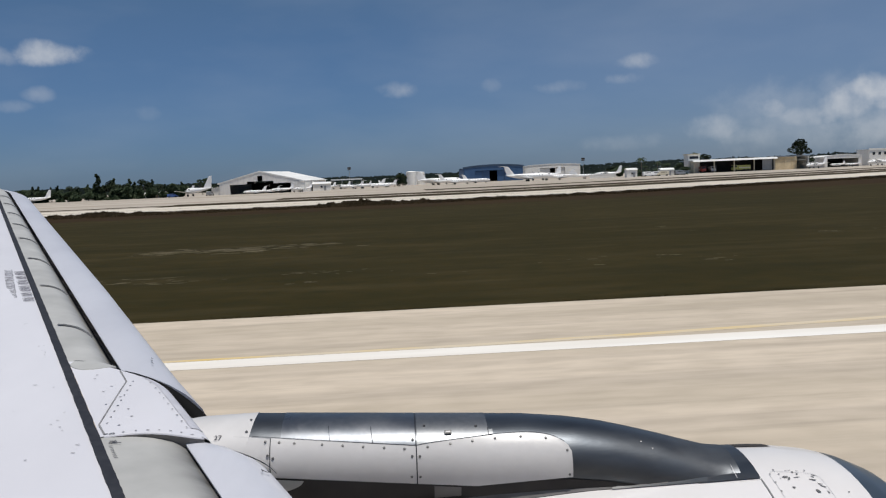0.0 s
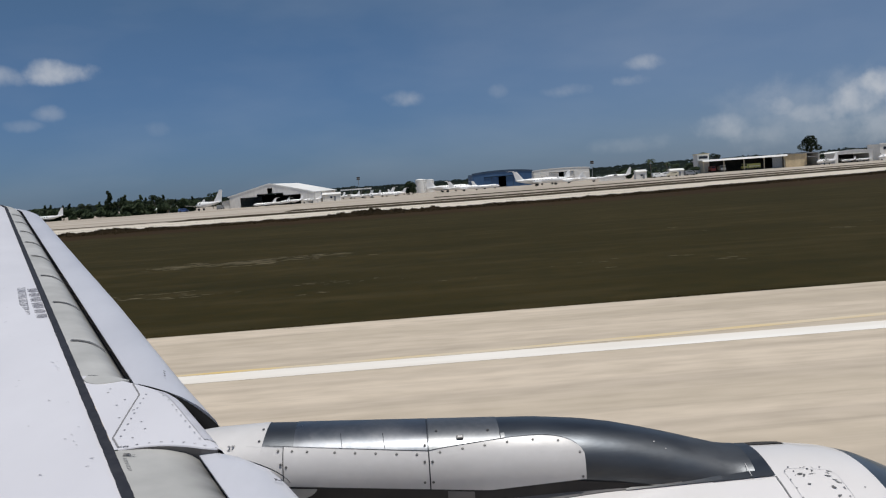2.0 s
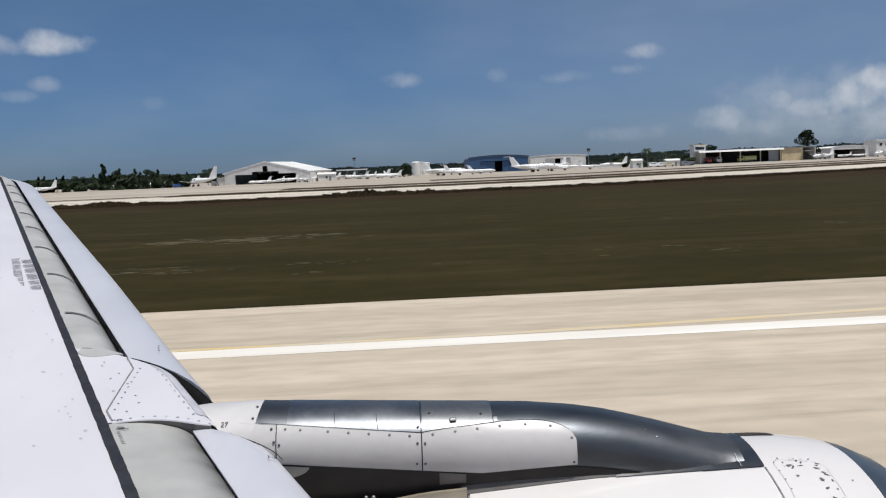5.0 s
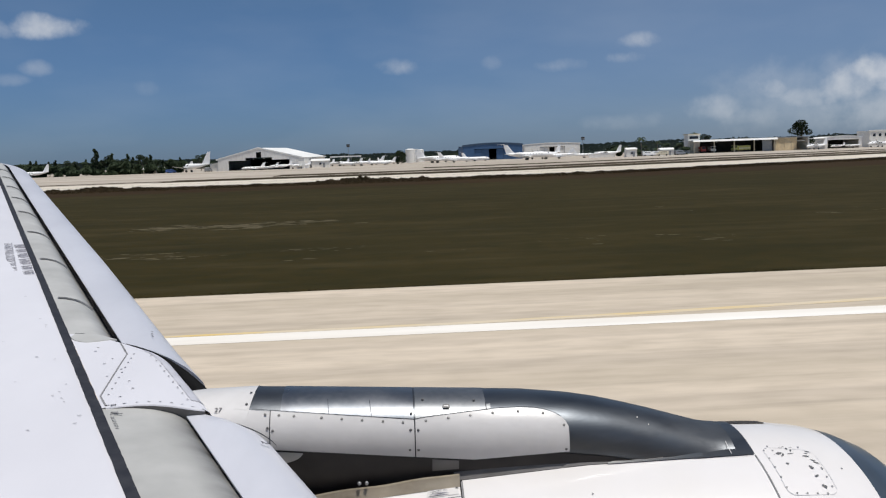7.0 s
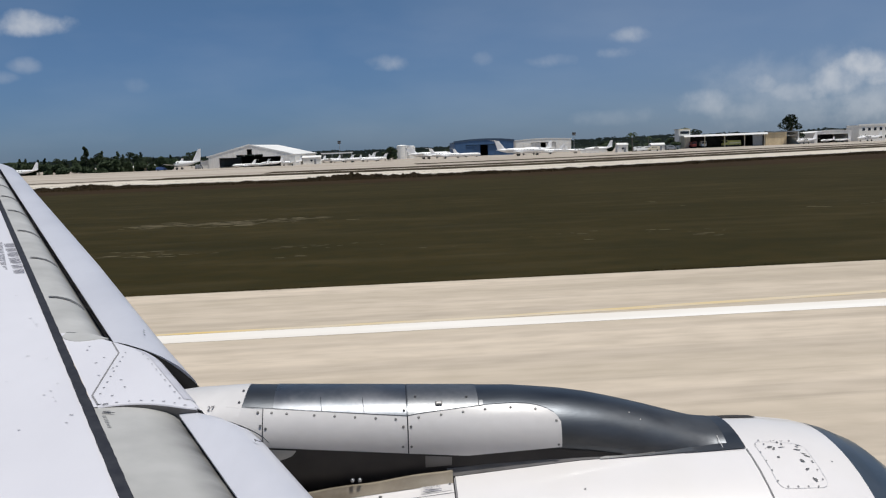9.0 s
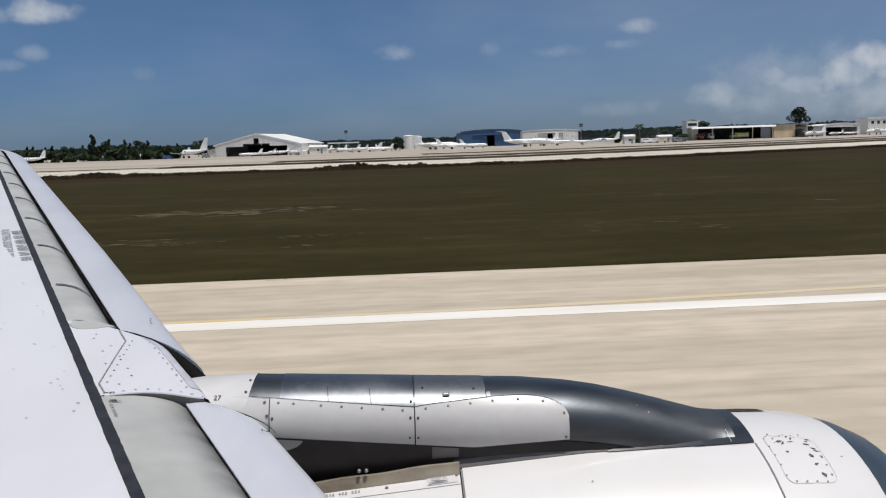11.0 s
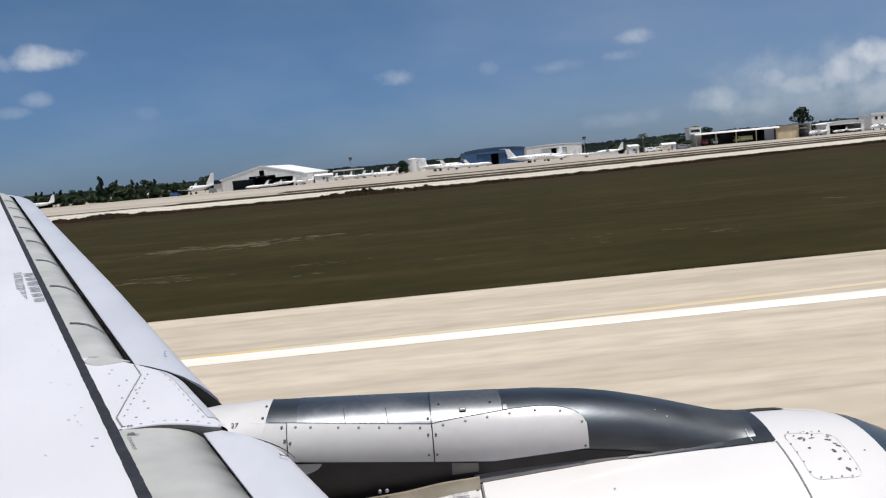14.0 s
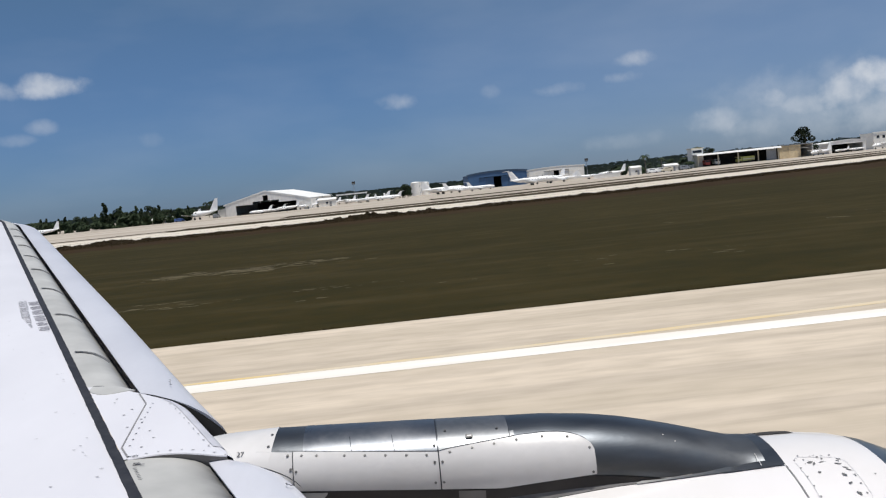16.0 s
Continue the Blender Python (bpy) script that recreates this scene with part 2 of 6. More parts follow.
M_CONC = material("runway_concrete", (0.57, 0.49, 0.395), 0.85, second=(0.43, 0.37, 0.29), scale=0.30, stretch=(0.07, 1, 1), spread=(0.42, 0.70), grain=(0.34, 0.29, 0.225), grain_scale=1.5, grain_amount=0.5, grain_stretch=(0.45, 1.3, 1), bump=0.05, bump_scale=8, detail=8, spec=0.2)


def add_streaks(m, colour, across, along, low, high, amount):
    """Long dark streaks along x over a finished surface."""
    nt = m.node_tree
    N, L = nt.nodes.new, nt.links.new
    b = nt.nodes["Principled BSDF"]
    old = b.inputs["Base Color"].links[0].from_socket
    co, mp, n = N("ShaderNodeTexCoord"), N("ShaderNodeMapping"), N("ShaderNodeTexNoise")
    mp.inputs["Scale"].default_value = (along, across, 1.0)
    n.inputs["Scale"].default_value, n.inputs["Detail"].default_value, n.inputs["Roughness"].default_value = 1.0, 5.0, 0.6
    L(co.outputs["Object"], mp.inputs[0])
    L(mp.outputs[0], n.inputs["Vector"])
    r = N("ShaderNodeMapRange")
    r.inputs[1].default_value, r.inputs[2].default_value, r.inputs[4].default_value = low, high, amount
    L(n.outputs[0], r.inputs[0])
    x = N("ShaderNodeMix")
    x.data_type = "RGBA"
    L(r.outputs[0], x.inputs[0])
    L(old, x.inputs[6])
    x.inputs[7].default_value = (*colour, 1)
    L(x.outputs[2], b.inputs["Base Color"])


add_streaks(M_CONC, (0.29, 0.25, 0.205), 0.55, 0.012, 0.47, 0.74, 0.62)
add_streaks(M_CONC, (0.23, 0.20, 0.165), 1.6, 0.05, 0.57, 0.80, 0.45)
M_TAXI = material("coral_taxiway", (0.62, 0.57, 0.49), 0.9, second=(0.50, 0.45, 0.38), scale=0.08, stretch=(0.12, 1, 1), grain=(0.40, 0.36, 0.30), grain_scale=0.5, grain_amount=0.3, spec=0.2)
M_APRON = material("apron_concrete", (0.47, 0.42, 0.36), 0.9, second=(0.33, 0.285, 0.235), scale=0.07, stretch=(0.12, 1, 1), grain=(0.26, 0.225, 0.18), grain_scale=0.35, grain_amount=0.6, spec=0.2)
M_ASPH = material("asphalt", (0.10, 0.093, 0.088), 0.9, second=(0.14, 0.13, 0.12), scale=0.2, stretch=(0.2, 1, 1), grain=(0.07, 0.065, 0.06), grain_scale=3, spec=0.2)
M_WHITE = material("white_runway_paint", (0.80, 0.78, 0.74), 0.8, second=(0.70, 0.66, 0.60), scale=0.6, stretch=(0.1, 1, 1), grain=(0.5, 0.46, 0.4), grain_scale=3, grain_amount=0.2, spec=0.2)
M_YELL = material("yellow_marking_paint", (0.62, 0.46, 0.19), 0.8, second=(0.57, 0.49, 0.37), scale=1.0, stretch=(0.25, 1, 1), spread=(0.34, 0.58), spec=0.2)
M_GRASSGROUND = material("dry_turf_soil", (0.027, 0.0208, 0.0046), 0.95, second=(0.039, 0.0295, 0.009), scale=0.07, stretch=(0.5, 1, 1), spread=(0.4, 0.7), grain=(0.016, 0.0165, 0.004), grain_scale=0.9, grain_amount=0.7, grain_stretch=(0.8, 1, 1), bump=0.3, bump_scale=4, detail=9, spec=0.1)
add_streaks(M_GRASSGROUND, (0.056, 0.043, 0.018), 0.45, 0.11, 0.48, 0.76, 0.65)
add_streaks(M_GRASSGROUND, (0.015, 0.0145, 0.004), 0.16, 0.06, 0.48, 0.72, 0.5)
M_STRIP = material("brown_weedy_turf", (0.032, 0.023, 0.011), 0.95, second=(0.075, 0.056, 0.032), scale=0.12, stretch=(0.12, 1, 1), spread=(0.45, 0.7), grain=(0.03, 0.025, 0.012), grain_scale=0.7, grain_amount=0.7, spec=0.1)
M_WEEDSOIL = material("brown_verge", (0.026, 0.0145, 0.005), 0.95, second=(0.034, 0.021, 0.007), scale=0.12, stretch=(0.25, 1, 1), spread=(0.4, 0.65), grain=(0.045, 0.028, 0.013), grain_scale=0.9, grain_amount=0.5, spec=0.1)
M_SAND = material("bare_coral_sand", (0.125, 0.105, 0.068), 0.95, second=(0.062, 0.051, 0.028), scale=0.9, stretch=(0.3, 1, 1), grain=(0.10, 0.09, 0.045), grain_scale=2.2, grain_amount=0.55, spec=0.1)
M_BLADE = material("grass_blades", (0.053, 0.042, 0.016), 0.8, second=(0.066, 0.052, 0.022), scale=0.15, stretch=(0.25, 1, 1), spread=(0.4, 0.7), spec=0.2)
M_WEED = material("dark_weeds", (0.072, 0.048, 0.024), 0.8, second=(0.048, 0.037, 0.016), scale=0.3, spec=0.2)
M_LEAF = material("tree_leaves", (0.024, 0.040, 0.020), 0.7, second=(0.040, 0.056, 0.026), scale=0.4, vary=0.25, spec=0.2)
# distance haze is mixed into this green as a paler, bluer tint
M_FARWOOD = material("far_woods", (0.036, 0.050, 0.042), 0.9, second=(0.050, 0.063, 0.052), scale=0.03, stretch=(0.4, 1, 1), spec=0.1)
M_BARK = material("bark", (0.12, 0.10, 0.08), 0.9, second=(0.18, 0.15, 0.12), scale=4)
M_JET = material("aircraft_white_paint", (0.90, 0.90, 0.89), 0.3, second=(0.84, 0.84, 0.84), scale=0.6, grain=(0.6, 0.6, 0.6), grain_scale=3, grain_amount=0.1)
M_GLASS = material("dark_aircraft_glass", (0.03, 0.035, 0.045), 0.12)
M_TYRE = material("tyre_rubber", (0.03, 0.03, 0.03), 0.8, second=(0.05, 0.05, 0.05), scale=8)
M_STEEL = material("grey_steel", (0.35, 0.36, 0.37), 0.45, 0.6, second=(0.25, 0.26, 0.27), scale=4)
M_BLUE = material("blue_trim_paint", (0.05, 0.10, 0.28), 0.4, second=(0.04, 0.08, 0.2), scale=2)
M_GOLD = material("yellow_livery_paint", (0.75, 0.52, 0.05), 0.4, second=(0.65, 0.45, 0.05), scale=2)
M_SHEET = material("white_roof_sheet", (0.82, 0.82, 0.80), 0.55, second=(0.70, 0.70, 0.68), scale=0.15, stretch=(1, 0.2, 1), grain=(0.5, 0.48, 0.45), grain_scale=1.5, grain_amount=0.2)
M_GABLE = material("pale_grey_cladding", (0.85, 0.83, 0.79), 0.7, second=(0.78, 0.76, 0.73), scale=0.2, stretch=(1, 1, 0.3), grain=(0.35, 0.33, 0.3), grain_scale=1.2, grain_amount=0.25)
M_BLUEHANGAR = material("blue_cladding", (0.040, 0.105, 0.23), 0.55, second=(0.034, 0.09, 0.20), scale=0.3, stretch=(1, 1, 0.2), grain=(0.1, 0.15, 0.22), grain_scale=1.4, grain_amount=0.2)
M_BLUEROOF = material("navy_roof_sheet", (0.03, 0.06, 0.11), 0.5, second=(0.045, 0.08, 0.14), scale=0.3, stretch=(1, 0.2, 1))
M_TAN = material("tan_stucco_wall", (0.80, 0.65, 0.42), 0.8, second=(0.64, 0.51, 0.32), scale=0.3, grain=(0.5, 0.4, 0.26), grain_scale=1.2, grain_amount=0.25)
M_CREAM = material("cream_wall", (0.66, 0.60, 0.47), 0.75, second=(0.58, 0.52, 0.40), scale=0.3, grain=(0.42, 0.37, 0.28), grain_scale=1.2, grain_amount=0.25)
M_WALL = material("white_stucco_wall", (0.90, 0.885, 0.84), 0.75, second=(0.84, 0.82, 0.77), scale=0.3, grain=(0.45, 0.44, 0.42), grain_scale=1.5, grain_amount=0.25)
M_INSIDE = material("dark_interior", (0.035, 0.033, 0.032), 0.9, second=(0.06, 0.055, 0.05), scale=0.5)
M_ORANGE = material("orange_sign_face", (0.75, 0.36, 0.05), 0.5, second=(0.68, 0.32, 0.05), scale=3, grain=(0.5, 0.28, 0.08), grain_scale=12, grain_amount=0.2)
M_SIGNY = material("yellow_sign_face", (0.68, 0.62, 0.08), 0.5, second=(0.6, 0.55, 0.08), scale=4)
M_TRUCK = material("lime_truck_paint", (0.52, 0.52, 0.16), 0.35, second=(0.46, 0.46, 0.14), scale=2)
M_RED = material("red_truck_paint", (0.42, 0.05, 0.04), 0.35, second=(0.36, 0.05, 0.04), scale=2)
M_WATER = material("lagoon_water", (0.06, 0.20, 0.19), 0.15, second=(0.10, 0.26, 0.23), scale=0.01, stretch=(0.3, 1, 1))


# ================= builders =================
def part(name, bm, mat, parent=None, label="", smooth=False, sharp=None):
    me = bpy.data.meshes.new(name)
    bm.normal_update()
    bm.to_mesh(me)
    bm.free()
    if smooth:
        for p in me.polygons:
            p.use_smooth = True
        if sharp:
            me.set_sharp_from_angle(angle=radians(sharp))
    me.materials.append(mat)
    ob = new(name, me)
    if parent:
        ob.parent = parent
    if label:
        ob["label"] = label
    return ob


def shared(name, me, m, parent, label=""):
    ob = new(name, me)
    ob.matrix_basis = m
    ob.parent = parent
    if label:
        ob["label"] = label
    return ob


def thing(name, x, y, z, turn, label, category, group=""):
    e = new(name)
    e.empty_display_size = 0.5
    e.matrix_basis = pose(x, y, z, 0, 0, turn)
    return tagged(e, label, category, group)


def grid(rows, closed=False, caps=False, bm=None):
    """A skin over rows of points; closed joins the ends of each row, caps closes the first and last."""
    bm = bm or bmesh.new()
    vs = [[bm.verts.new(p) for p in r] for r in rows]
    n = len(rows[0])
    for a, b in zip(vs, vs[1:]):
        for i in range(n if closed else n - 1):
            j = (i + 1) % n
            try:
                bm.faces.new((a[i], a[j], b[j], b[i]))
            except ValueError:
                pass
    if caps:
        bm.faces.new(vs[0])
        bm.faces.new(vs[-1][::-1])
    bmesh.ops.recalc_face_normals(bm, faces=bm.faces[:])
    return bm


def box(sx, sy, sz, x=0, y=0, z=0, bevel=0.0, bm=None):
    """A block with its base at z, centred on x, y."""
    fresh = bmesh.new()
    bmesh.ops.create_cube(fresh, size=1, matrix=Matrix.Translation((x, y, z + sz / 2)) @ Matrix.Diagonal((sx, sy, sz, 1)))
    if bevel:
        bmesh.ops.bevel(fresh, geom=fresh.edges[:], offset=bevel, segments=2, profile=0.6, affect="EDGES")
    if bm is None:
        return fresh
    me = bpy.data.meshes.new("tmp")
    fresh.to_mesh(me)
    fresh.free()
    bm.from_mesh(me)
    bpy.data.meshes.remove(me)
    return bm


def tube(r0, r1, p0, p1, seg=10, bm=None, caps=True):
    p0, p1 = Vector(p0), Vector(p1)
    q = (p1 - p0).to_track_quat("Z", "Y")
    rows = []
    for r, p in ((r0, p0), (r1, p1)):
        rows.append([p + q @ Vector((r * math.cos(2 * math.pi * i / seg), r * math.sin(2 * math.pi * i / seg), 0)) for i in range(seg)])
    return grid(rows, closed=True, caps=caps, bm=bm)


def revolve(profile, axis_y, axis_z, a0=0.0, a1=360.0, seg=64):
    """Skin of (x, radius) turned round a line along x; angle 0 is straight up, growing towards -y."""
    rows = []
    full = abs(a1 - a0) >= 359.9
    n = seg if full else seg + 1
    for x, r in profile:
        rows.append([(x, axis_y - r * math.sin(radians(a0 + (a1 - a0) * i / seg)), axis_z + r * math.cos(radians(a0 + (a1 - a0) * i / seg))) for i in range(n)])
    return grid(rows, closed=full)


def lettering(body, size, m, mat, parent, name, label=""):
    cu = bpy.data.curves.new("letters", "FONT")
    cu.body, cu.size, cu.align_x, cu.align_y = body, size, "CENTER", "CENTER"
    cu.extrude = 0.0006
    ob = bpy.data.objects.new("letters", cu)
    scene.collection.objects.link(ob)
    bpy.context.view_layer.update()
    me = bpy.data.meshes.new_from_object(ob.evaluated_get(bpy.context.evaluated_depsgraph_get()))
    bpy.data.objects.remove(ob)
    me.materials.clear()
    me.materials.append(mat)
    o = new(name, me)
    o.matrix_basis = m
    o.parent = parent
    if label:
        o["label"] = label
    return o


def facing(point, normal, along):
    """A pose whose z is normal and whose x runs along."""
    z = Vector(normal).normalized()
    x = Vector(along)
    x = (x - z * x.dot(z)).normalized()
    y = z.cross(x)
    return Matrix(((x.x, y.x, z.x, point[0]), (x.y, y.y, z.y, point[1]), (x.z, y.z, z.z, point[2]), (0, 0, 0, 1)))


# ================= ground =================
def swing(x):
    """How far the taxiway bends away from the runway."""
    u = min(max(0.0, x - 8.0), 260.0)
    return 0.42 * (u * u / 80 if u < 40 else u - 20)


def flat(name, x0, x1, y0, y1, z, mat, label, kind="structure", edge=0.0, step=3.0, seed=1, bent=(0, 0)):
    """A level sheet whose long edges wander by edge metres."""
    rng = random.Random(seed)
    n = max(2, int((x1 - x0) / step)) if edge else 2
    rows = [[], []]
    for i in range(n + 1):
        x = x0 + (x1 - x0) * i / n
        rows[0].append((x, y0 + bent[0] * swing(x) + edge * (rng.random() - 0.5) * 2, z))
        rows[1].append((x, y1 + bent[1] * swing(x) + edge * (rng.random() - 0.5) * 2, z))
    ob = part(name, grid(rows), mat)
    for p in ob.data.polygons:
        if p.normal.z < 0:
            p.flip()
    return tagged(ob, label, name.split("_")[0], kind=kind)


flat("ground", -4500, 4500, -4500, 4900, -0.03, M_FARWOOD, "scrubby dark green land reaching to the horizon")
flat("turf_ground", -900, 1100, 27.9, 147, 0.0, M_GRASSGROUND, "dry olive-brown mown turf beside the runway", edge=0.35, step=1.2, bent=(0, 1))
flat("runway", -900, 1100, -32, 28.0, 0.012, M_CONC, "pale worn concrete runway with rubber streaks", edge=0.0)
flat("edge_line", -900, 1100, 20.45, 21.38, 0.017, M_WHITE, "solid white painted runway edge line", edge=0.012, step=2.0)
flat("taxiway", -900, 1100, 146, 184, 0.02, M_TAXI, "bleached coral taxiway with dark jointed strips", edge=0.3, step=2.2, bent=(1, 1))
flat("turf_strip", -52, 1100, 184.5, 205, 0.022, M_STRIP, "narrow brown grass strip between taxiway and apron", edge=1.6, step=5, bent=(1, 1))
flat("turf_strip", -900, -22, 193, 199, 0.024, M_STRIP, "narrow brown grass strip between taxiway and apron", edge=1.0, step=7)
flat("turf_strip", -30, 1100, 210, 230, 0.024, M_STRIP, "narrow brown grass strip between taxiway and apron", edge=1.6, step=6, bent=(1, 1))
flat("turf_strip", 10, 1100, 256, 274, 0.024, M_STRIP, "narrow brown grass strip crossing the apron", edge=2.0, step=9, bent=(0.8, 0.8))
flat("apron", -900, 1100, 183, 620, 0.016, M_APRON, "wide sunlit concrete aircraft apron", edge=0.5, step=10, bent=(1, 0))
flat("weed_strip", -900, 1100, 122, 146.6, 0.008, M_WEEDSOIL, "darker brown weedy verge along the taxiway", edge=1.6, step=2.5, bent=(0.6, 1))


# ================= the airliner: wing, pylon, engine, fuselage side =================
def z_mid(y):
    return 3.3 + (y - 4.15) * 0.107


def x_lead(y):
    return 1.31 - 0.5125 * y - max(0.0, y - 14.3) ** 2 * 0.55 - (0.032 * max(0.0, 1.0 - abs(y - 5.2) / 2.4) if y > 4.3 else 0.0)


def x_slat(y):
    return 0.867 - 0.5037 * y - max(0.0, y - 14.4) ** 2 * 0.35


def x_seal(y):
    return 0.528 - 0.496 * y - max(0.0, y - 14.5) ** 2 * 0.25


def x_crest(y):
    """Front crest of the white nose panel over the pylon."""
    return -0.907 - 0.53 * (y - 3.85) - 0.9 * max(0.0, y - 4.5) ** 2


def nose_height(y, x):
    """Height of the white nose panel over the pylon."""
    f = (x - x_seal(y)) / (x_crest(y) - x_seal(y))
    return z_mid(y) + 0.10 - 0.01 * f - 0.03 * max(0.0, f) ** 3


def skin_height(y, back):
    """Height of the main wing skin, back metres behind the seal."""
    b = max(0.0, back) / aft_scale(y)
    return z_mid(y) + 0.10 + 0.155 * (1 - math.exp(-b / 0.75)) - 0.022 * b ** 1.6


def aft_scale(y):
    return max(0.32, 1.18 - 0.055 * y)


airliner = thing("airliner", 0, 0, 0, 0, "white airliner with extended slats, grey wing and dark engine pylon", "airliner")
# it stands a little nose-down on its landing gear
airliner.matrix_basis = pose(0, 0, 4.5, 0, 0.69, 0) @ pose(0, 0, -4.5)


def spread(a, b, n):
    return [a + (b - a) * i / n for i in range(n + 1)]


def build_wing():
    rows = []
    for y in spread(-0.1, 15.25, 44):
        k = aft_scale(y)
        x0 = x_seal(y) - 0.05
        top = [(x0 - b * k, y, skin_height(y, b * k)) for b in (0, 0.12, 0.3, 0.6, 1.0, 1.5, 2.1, 2.8, 3.5)]
        under = [(x0 - b * k, y, z_mid(y) - d * (0.4 + 0.6 * k)) for b, d in ((3.5, 0.02), (2.4, 0.22), (1.2, 0.34), (0.0, 0.33))]
        rows.append(top + under)
    wing = part("wing", grid(rows, closed=True, caps=True), M_WING, airliner, "broad white upper wing skin with small fastener marks", smooth=True, sharp=35)

    def strip(name, f, y0, y1, mat, n=40, label=""):
        rows = [f(y) for y in spread(y0, y1, n)]
        return part(name, grid(rows), mat, wing, label, smooth=True, sharp=50)

    # black sealant along the front spar
    def rag(y, side):
        return 0.0030 * noise.noise(Vector((y * 9.0, side, 1.0))) + 0.0028 * noise.noise(Vector((y * 26.0, side, 4.0)))

    strip("seal_strip", lambda y: [(x_seal(y) + dx + rag(y, k), y, z_mid(y) + dz) for dx, dz, k in ((-0.054, 0.07, 0), (-0.052, 0.108, 0), (-0.03, 0.107, 9), (-0.002, 0.105, 5), (0.004, 0.07, 5))],
          -0.1, 15.2, M_SEAL, 420, "black sealant strip along the front spar")

    # fixed leading edge under each slat
    FALL = ((0.0, 0.098), (0.28, 0.090), (0.5, 0.072), (0.68, 0.042), (0.82, 0.004), (0.92, -0.036), (1.0, -0.080))

    def fall(f):
        for (fa, za), (fb, zb) in zip(FALL, FALL[1:]):
            if f <= fb:
                return za + (zb - za) * (f - fa) / (fb - fa)
        return FALL[-1][1]

    INNER_FALL = ((0.0, 0.098), (0.1, 0.094), (0.4, 0.081), (0.65, 0.066), (0.85, 0.046), (0.95, 0.028), (1.0, 0.012))

    def inner_fall(f):
        for (fa, za), (fb, zb) in zip(INNER_FALL, INNER_FALL[1:]):
            if f <= fb:
                return za + (zb - za) * (f - fa) / (fb - fa)
        return INNER_FALL[-1][1]

    def nose(y, ahead=0.0, lift=0.0):
        xb, xt = x_seal(y), x_slat(y) + ahead
        d = xt - xb
        drop = inner_fall if ahead else lambda f: fall(f) + lift * f * f
        row = [(xb - 0.01, y, z_mid(y) + 0.098)] + [(xb + d * f, y, z_mid(y) + drop(f)) for f in spread(0.1, 1.0, 12)]
        return row + [(xt + 0.05, y, z_mid(y) - 0.105 + lift), (xt + 0.10, y, z_mid(y) - 0.125 + lift * 0.7), (xt + 0.18, y, z_mid(y) - 0.16), (xt + 0.20, y, z_mid(y) - 0.30)]

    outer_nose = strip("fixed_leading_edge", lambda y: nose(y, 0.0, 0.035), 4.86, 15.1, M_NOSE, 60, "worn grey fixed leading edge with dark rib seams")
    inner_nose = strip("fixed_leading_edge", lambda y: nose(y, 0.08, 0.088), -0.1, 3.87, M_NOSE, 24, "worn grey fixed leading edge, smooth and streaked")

    # dark tone that grows towards the slats
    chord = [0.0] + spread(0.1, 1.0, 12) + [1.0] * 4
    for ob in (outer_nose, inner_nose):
        dark_tone = ob.data.attributes.new("slat_darkening", "FLOAT", "POINT")
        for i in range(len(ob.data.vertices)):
            dark_tone.data[i].value = 0.85 * max(0.0, (chord[i % len(chord)] - 0.50) / 0.50) ** 1.7
    # rounded inboard end of the outer fixed leading edge, lapping the nose panel
    rows = []
    for f in spread(0.03, 0.86, 16):
        x = x_seal(4.9) + (x_slat(4.9) - x_seal(4.9)) * f
        low = 4.915 - 0.125 * math.sin(math.pi * min(1.0, f / 0.86)) ** 0.6
        row = []
        for y in spread(4.96, low, 5):
            g = (x - x_seal(y)) / (x_slat(y) - x_seal(y))
            row.append((x, y, max(nose_height(y, x) + 0.006, z_mid(y) + fall(g) + 0.035 * g * g + 0.003)))
        row.append((x, low - 0.004, row[-1][2] - 0.008))
        rows.append(row)
    part("end_fairing", grid(rows), M_NOSE, wing, "rounded grey end of the fixed leading edge", smooth=True, sharp=50)

    # raised rib seams across the fixed nose
    for y in (4.955, 5.78, 7.02, 8.23, 9.43, 10.50, 11.52, 12.55, 13.5):
        rows = []
        for f in spread(0.12, 0.98, 6):
            x = x_seal(y) + (x_slat(y) - x_seal(y)) * f
            yy = y - 0.09 * f + 0.03 * math.sin(3 * f)
            g = (x - x_seal(yy)) / (x_slat(yy) - x_seal(yy))
            h = z_mid(yy) + fall(g) + 0.035 * g * g + 0.005
            w = 0.009 + 0.0017 * y
            rows.append([(x, yy - w, h + 0.001), (x, yy, h + 0.006), (x, yy + w, h + 0.001)])
        part("rib_seam", grid(rows), M_CHIP, wing)
    # black strip standing for the slat's shadow between fixed nose and slat
    rows = []
    for y in spread(4.88, 15.0, 60):
        w = 0.018 + 0.045 * max(0.0, 1 - (y - 4.88) / 0.4) + 0.002 * (y - 5)
        d = x_slat(y) - x_seal(y)
        rows.append([(x_slat(y) - w, y, z_mid(y) + fall(1 - w / d) + 0.035 * (1 - w / d) ** 2 + 0.004), (x_slat(y) - w * 0.5, y, z_mid(y) + fall(1 - w / d * 0.5) + 0.035 * (1 - w / d * 0.5) ** 2 + 0.004), (x_slat(y) + 0.01, y, z_mid(y) + fall(1.0) + 0.039)])
    part("slat_shadow_strip", grid(rows), M_SEAL, wing, "black strip for the shadow behind the extended slat")
    def slat_round(y):
        """How far the inboard slat's front draws back towards its rounded end."""
        return 0.010 + 0.30 * max(0.0, (y - 3.70) / 0.20) ** 3.2 if y > 3.70 else 0.010

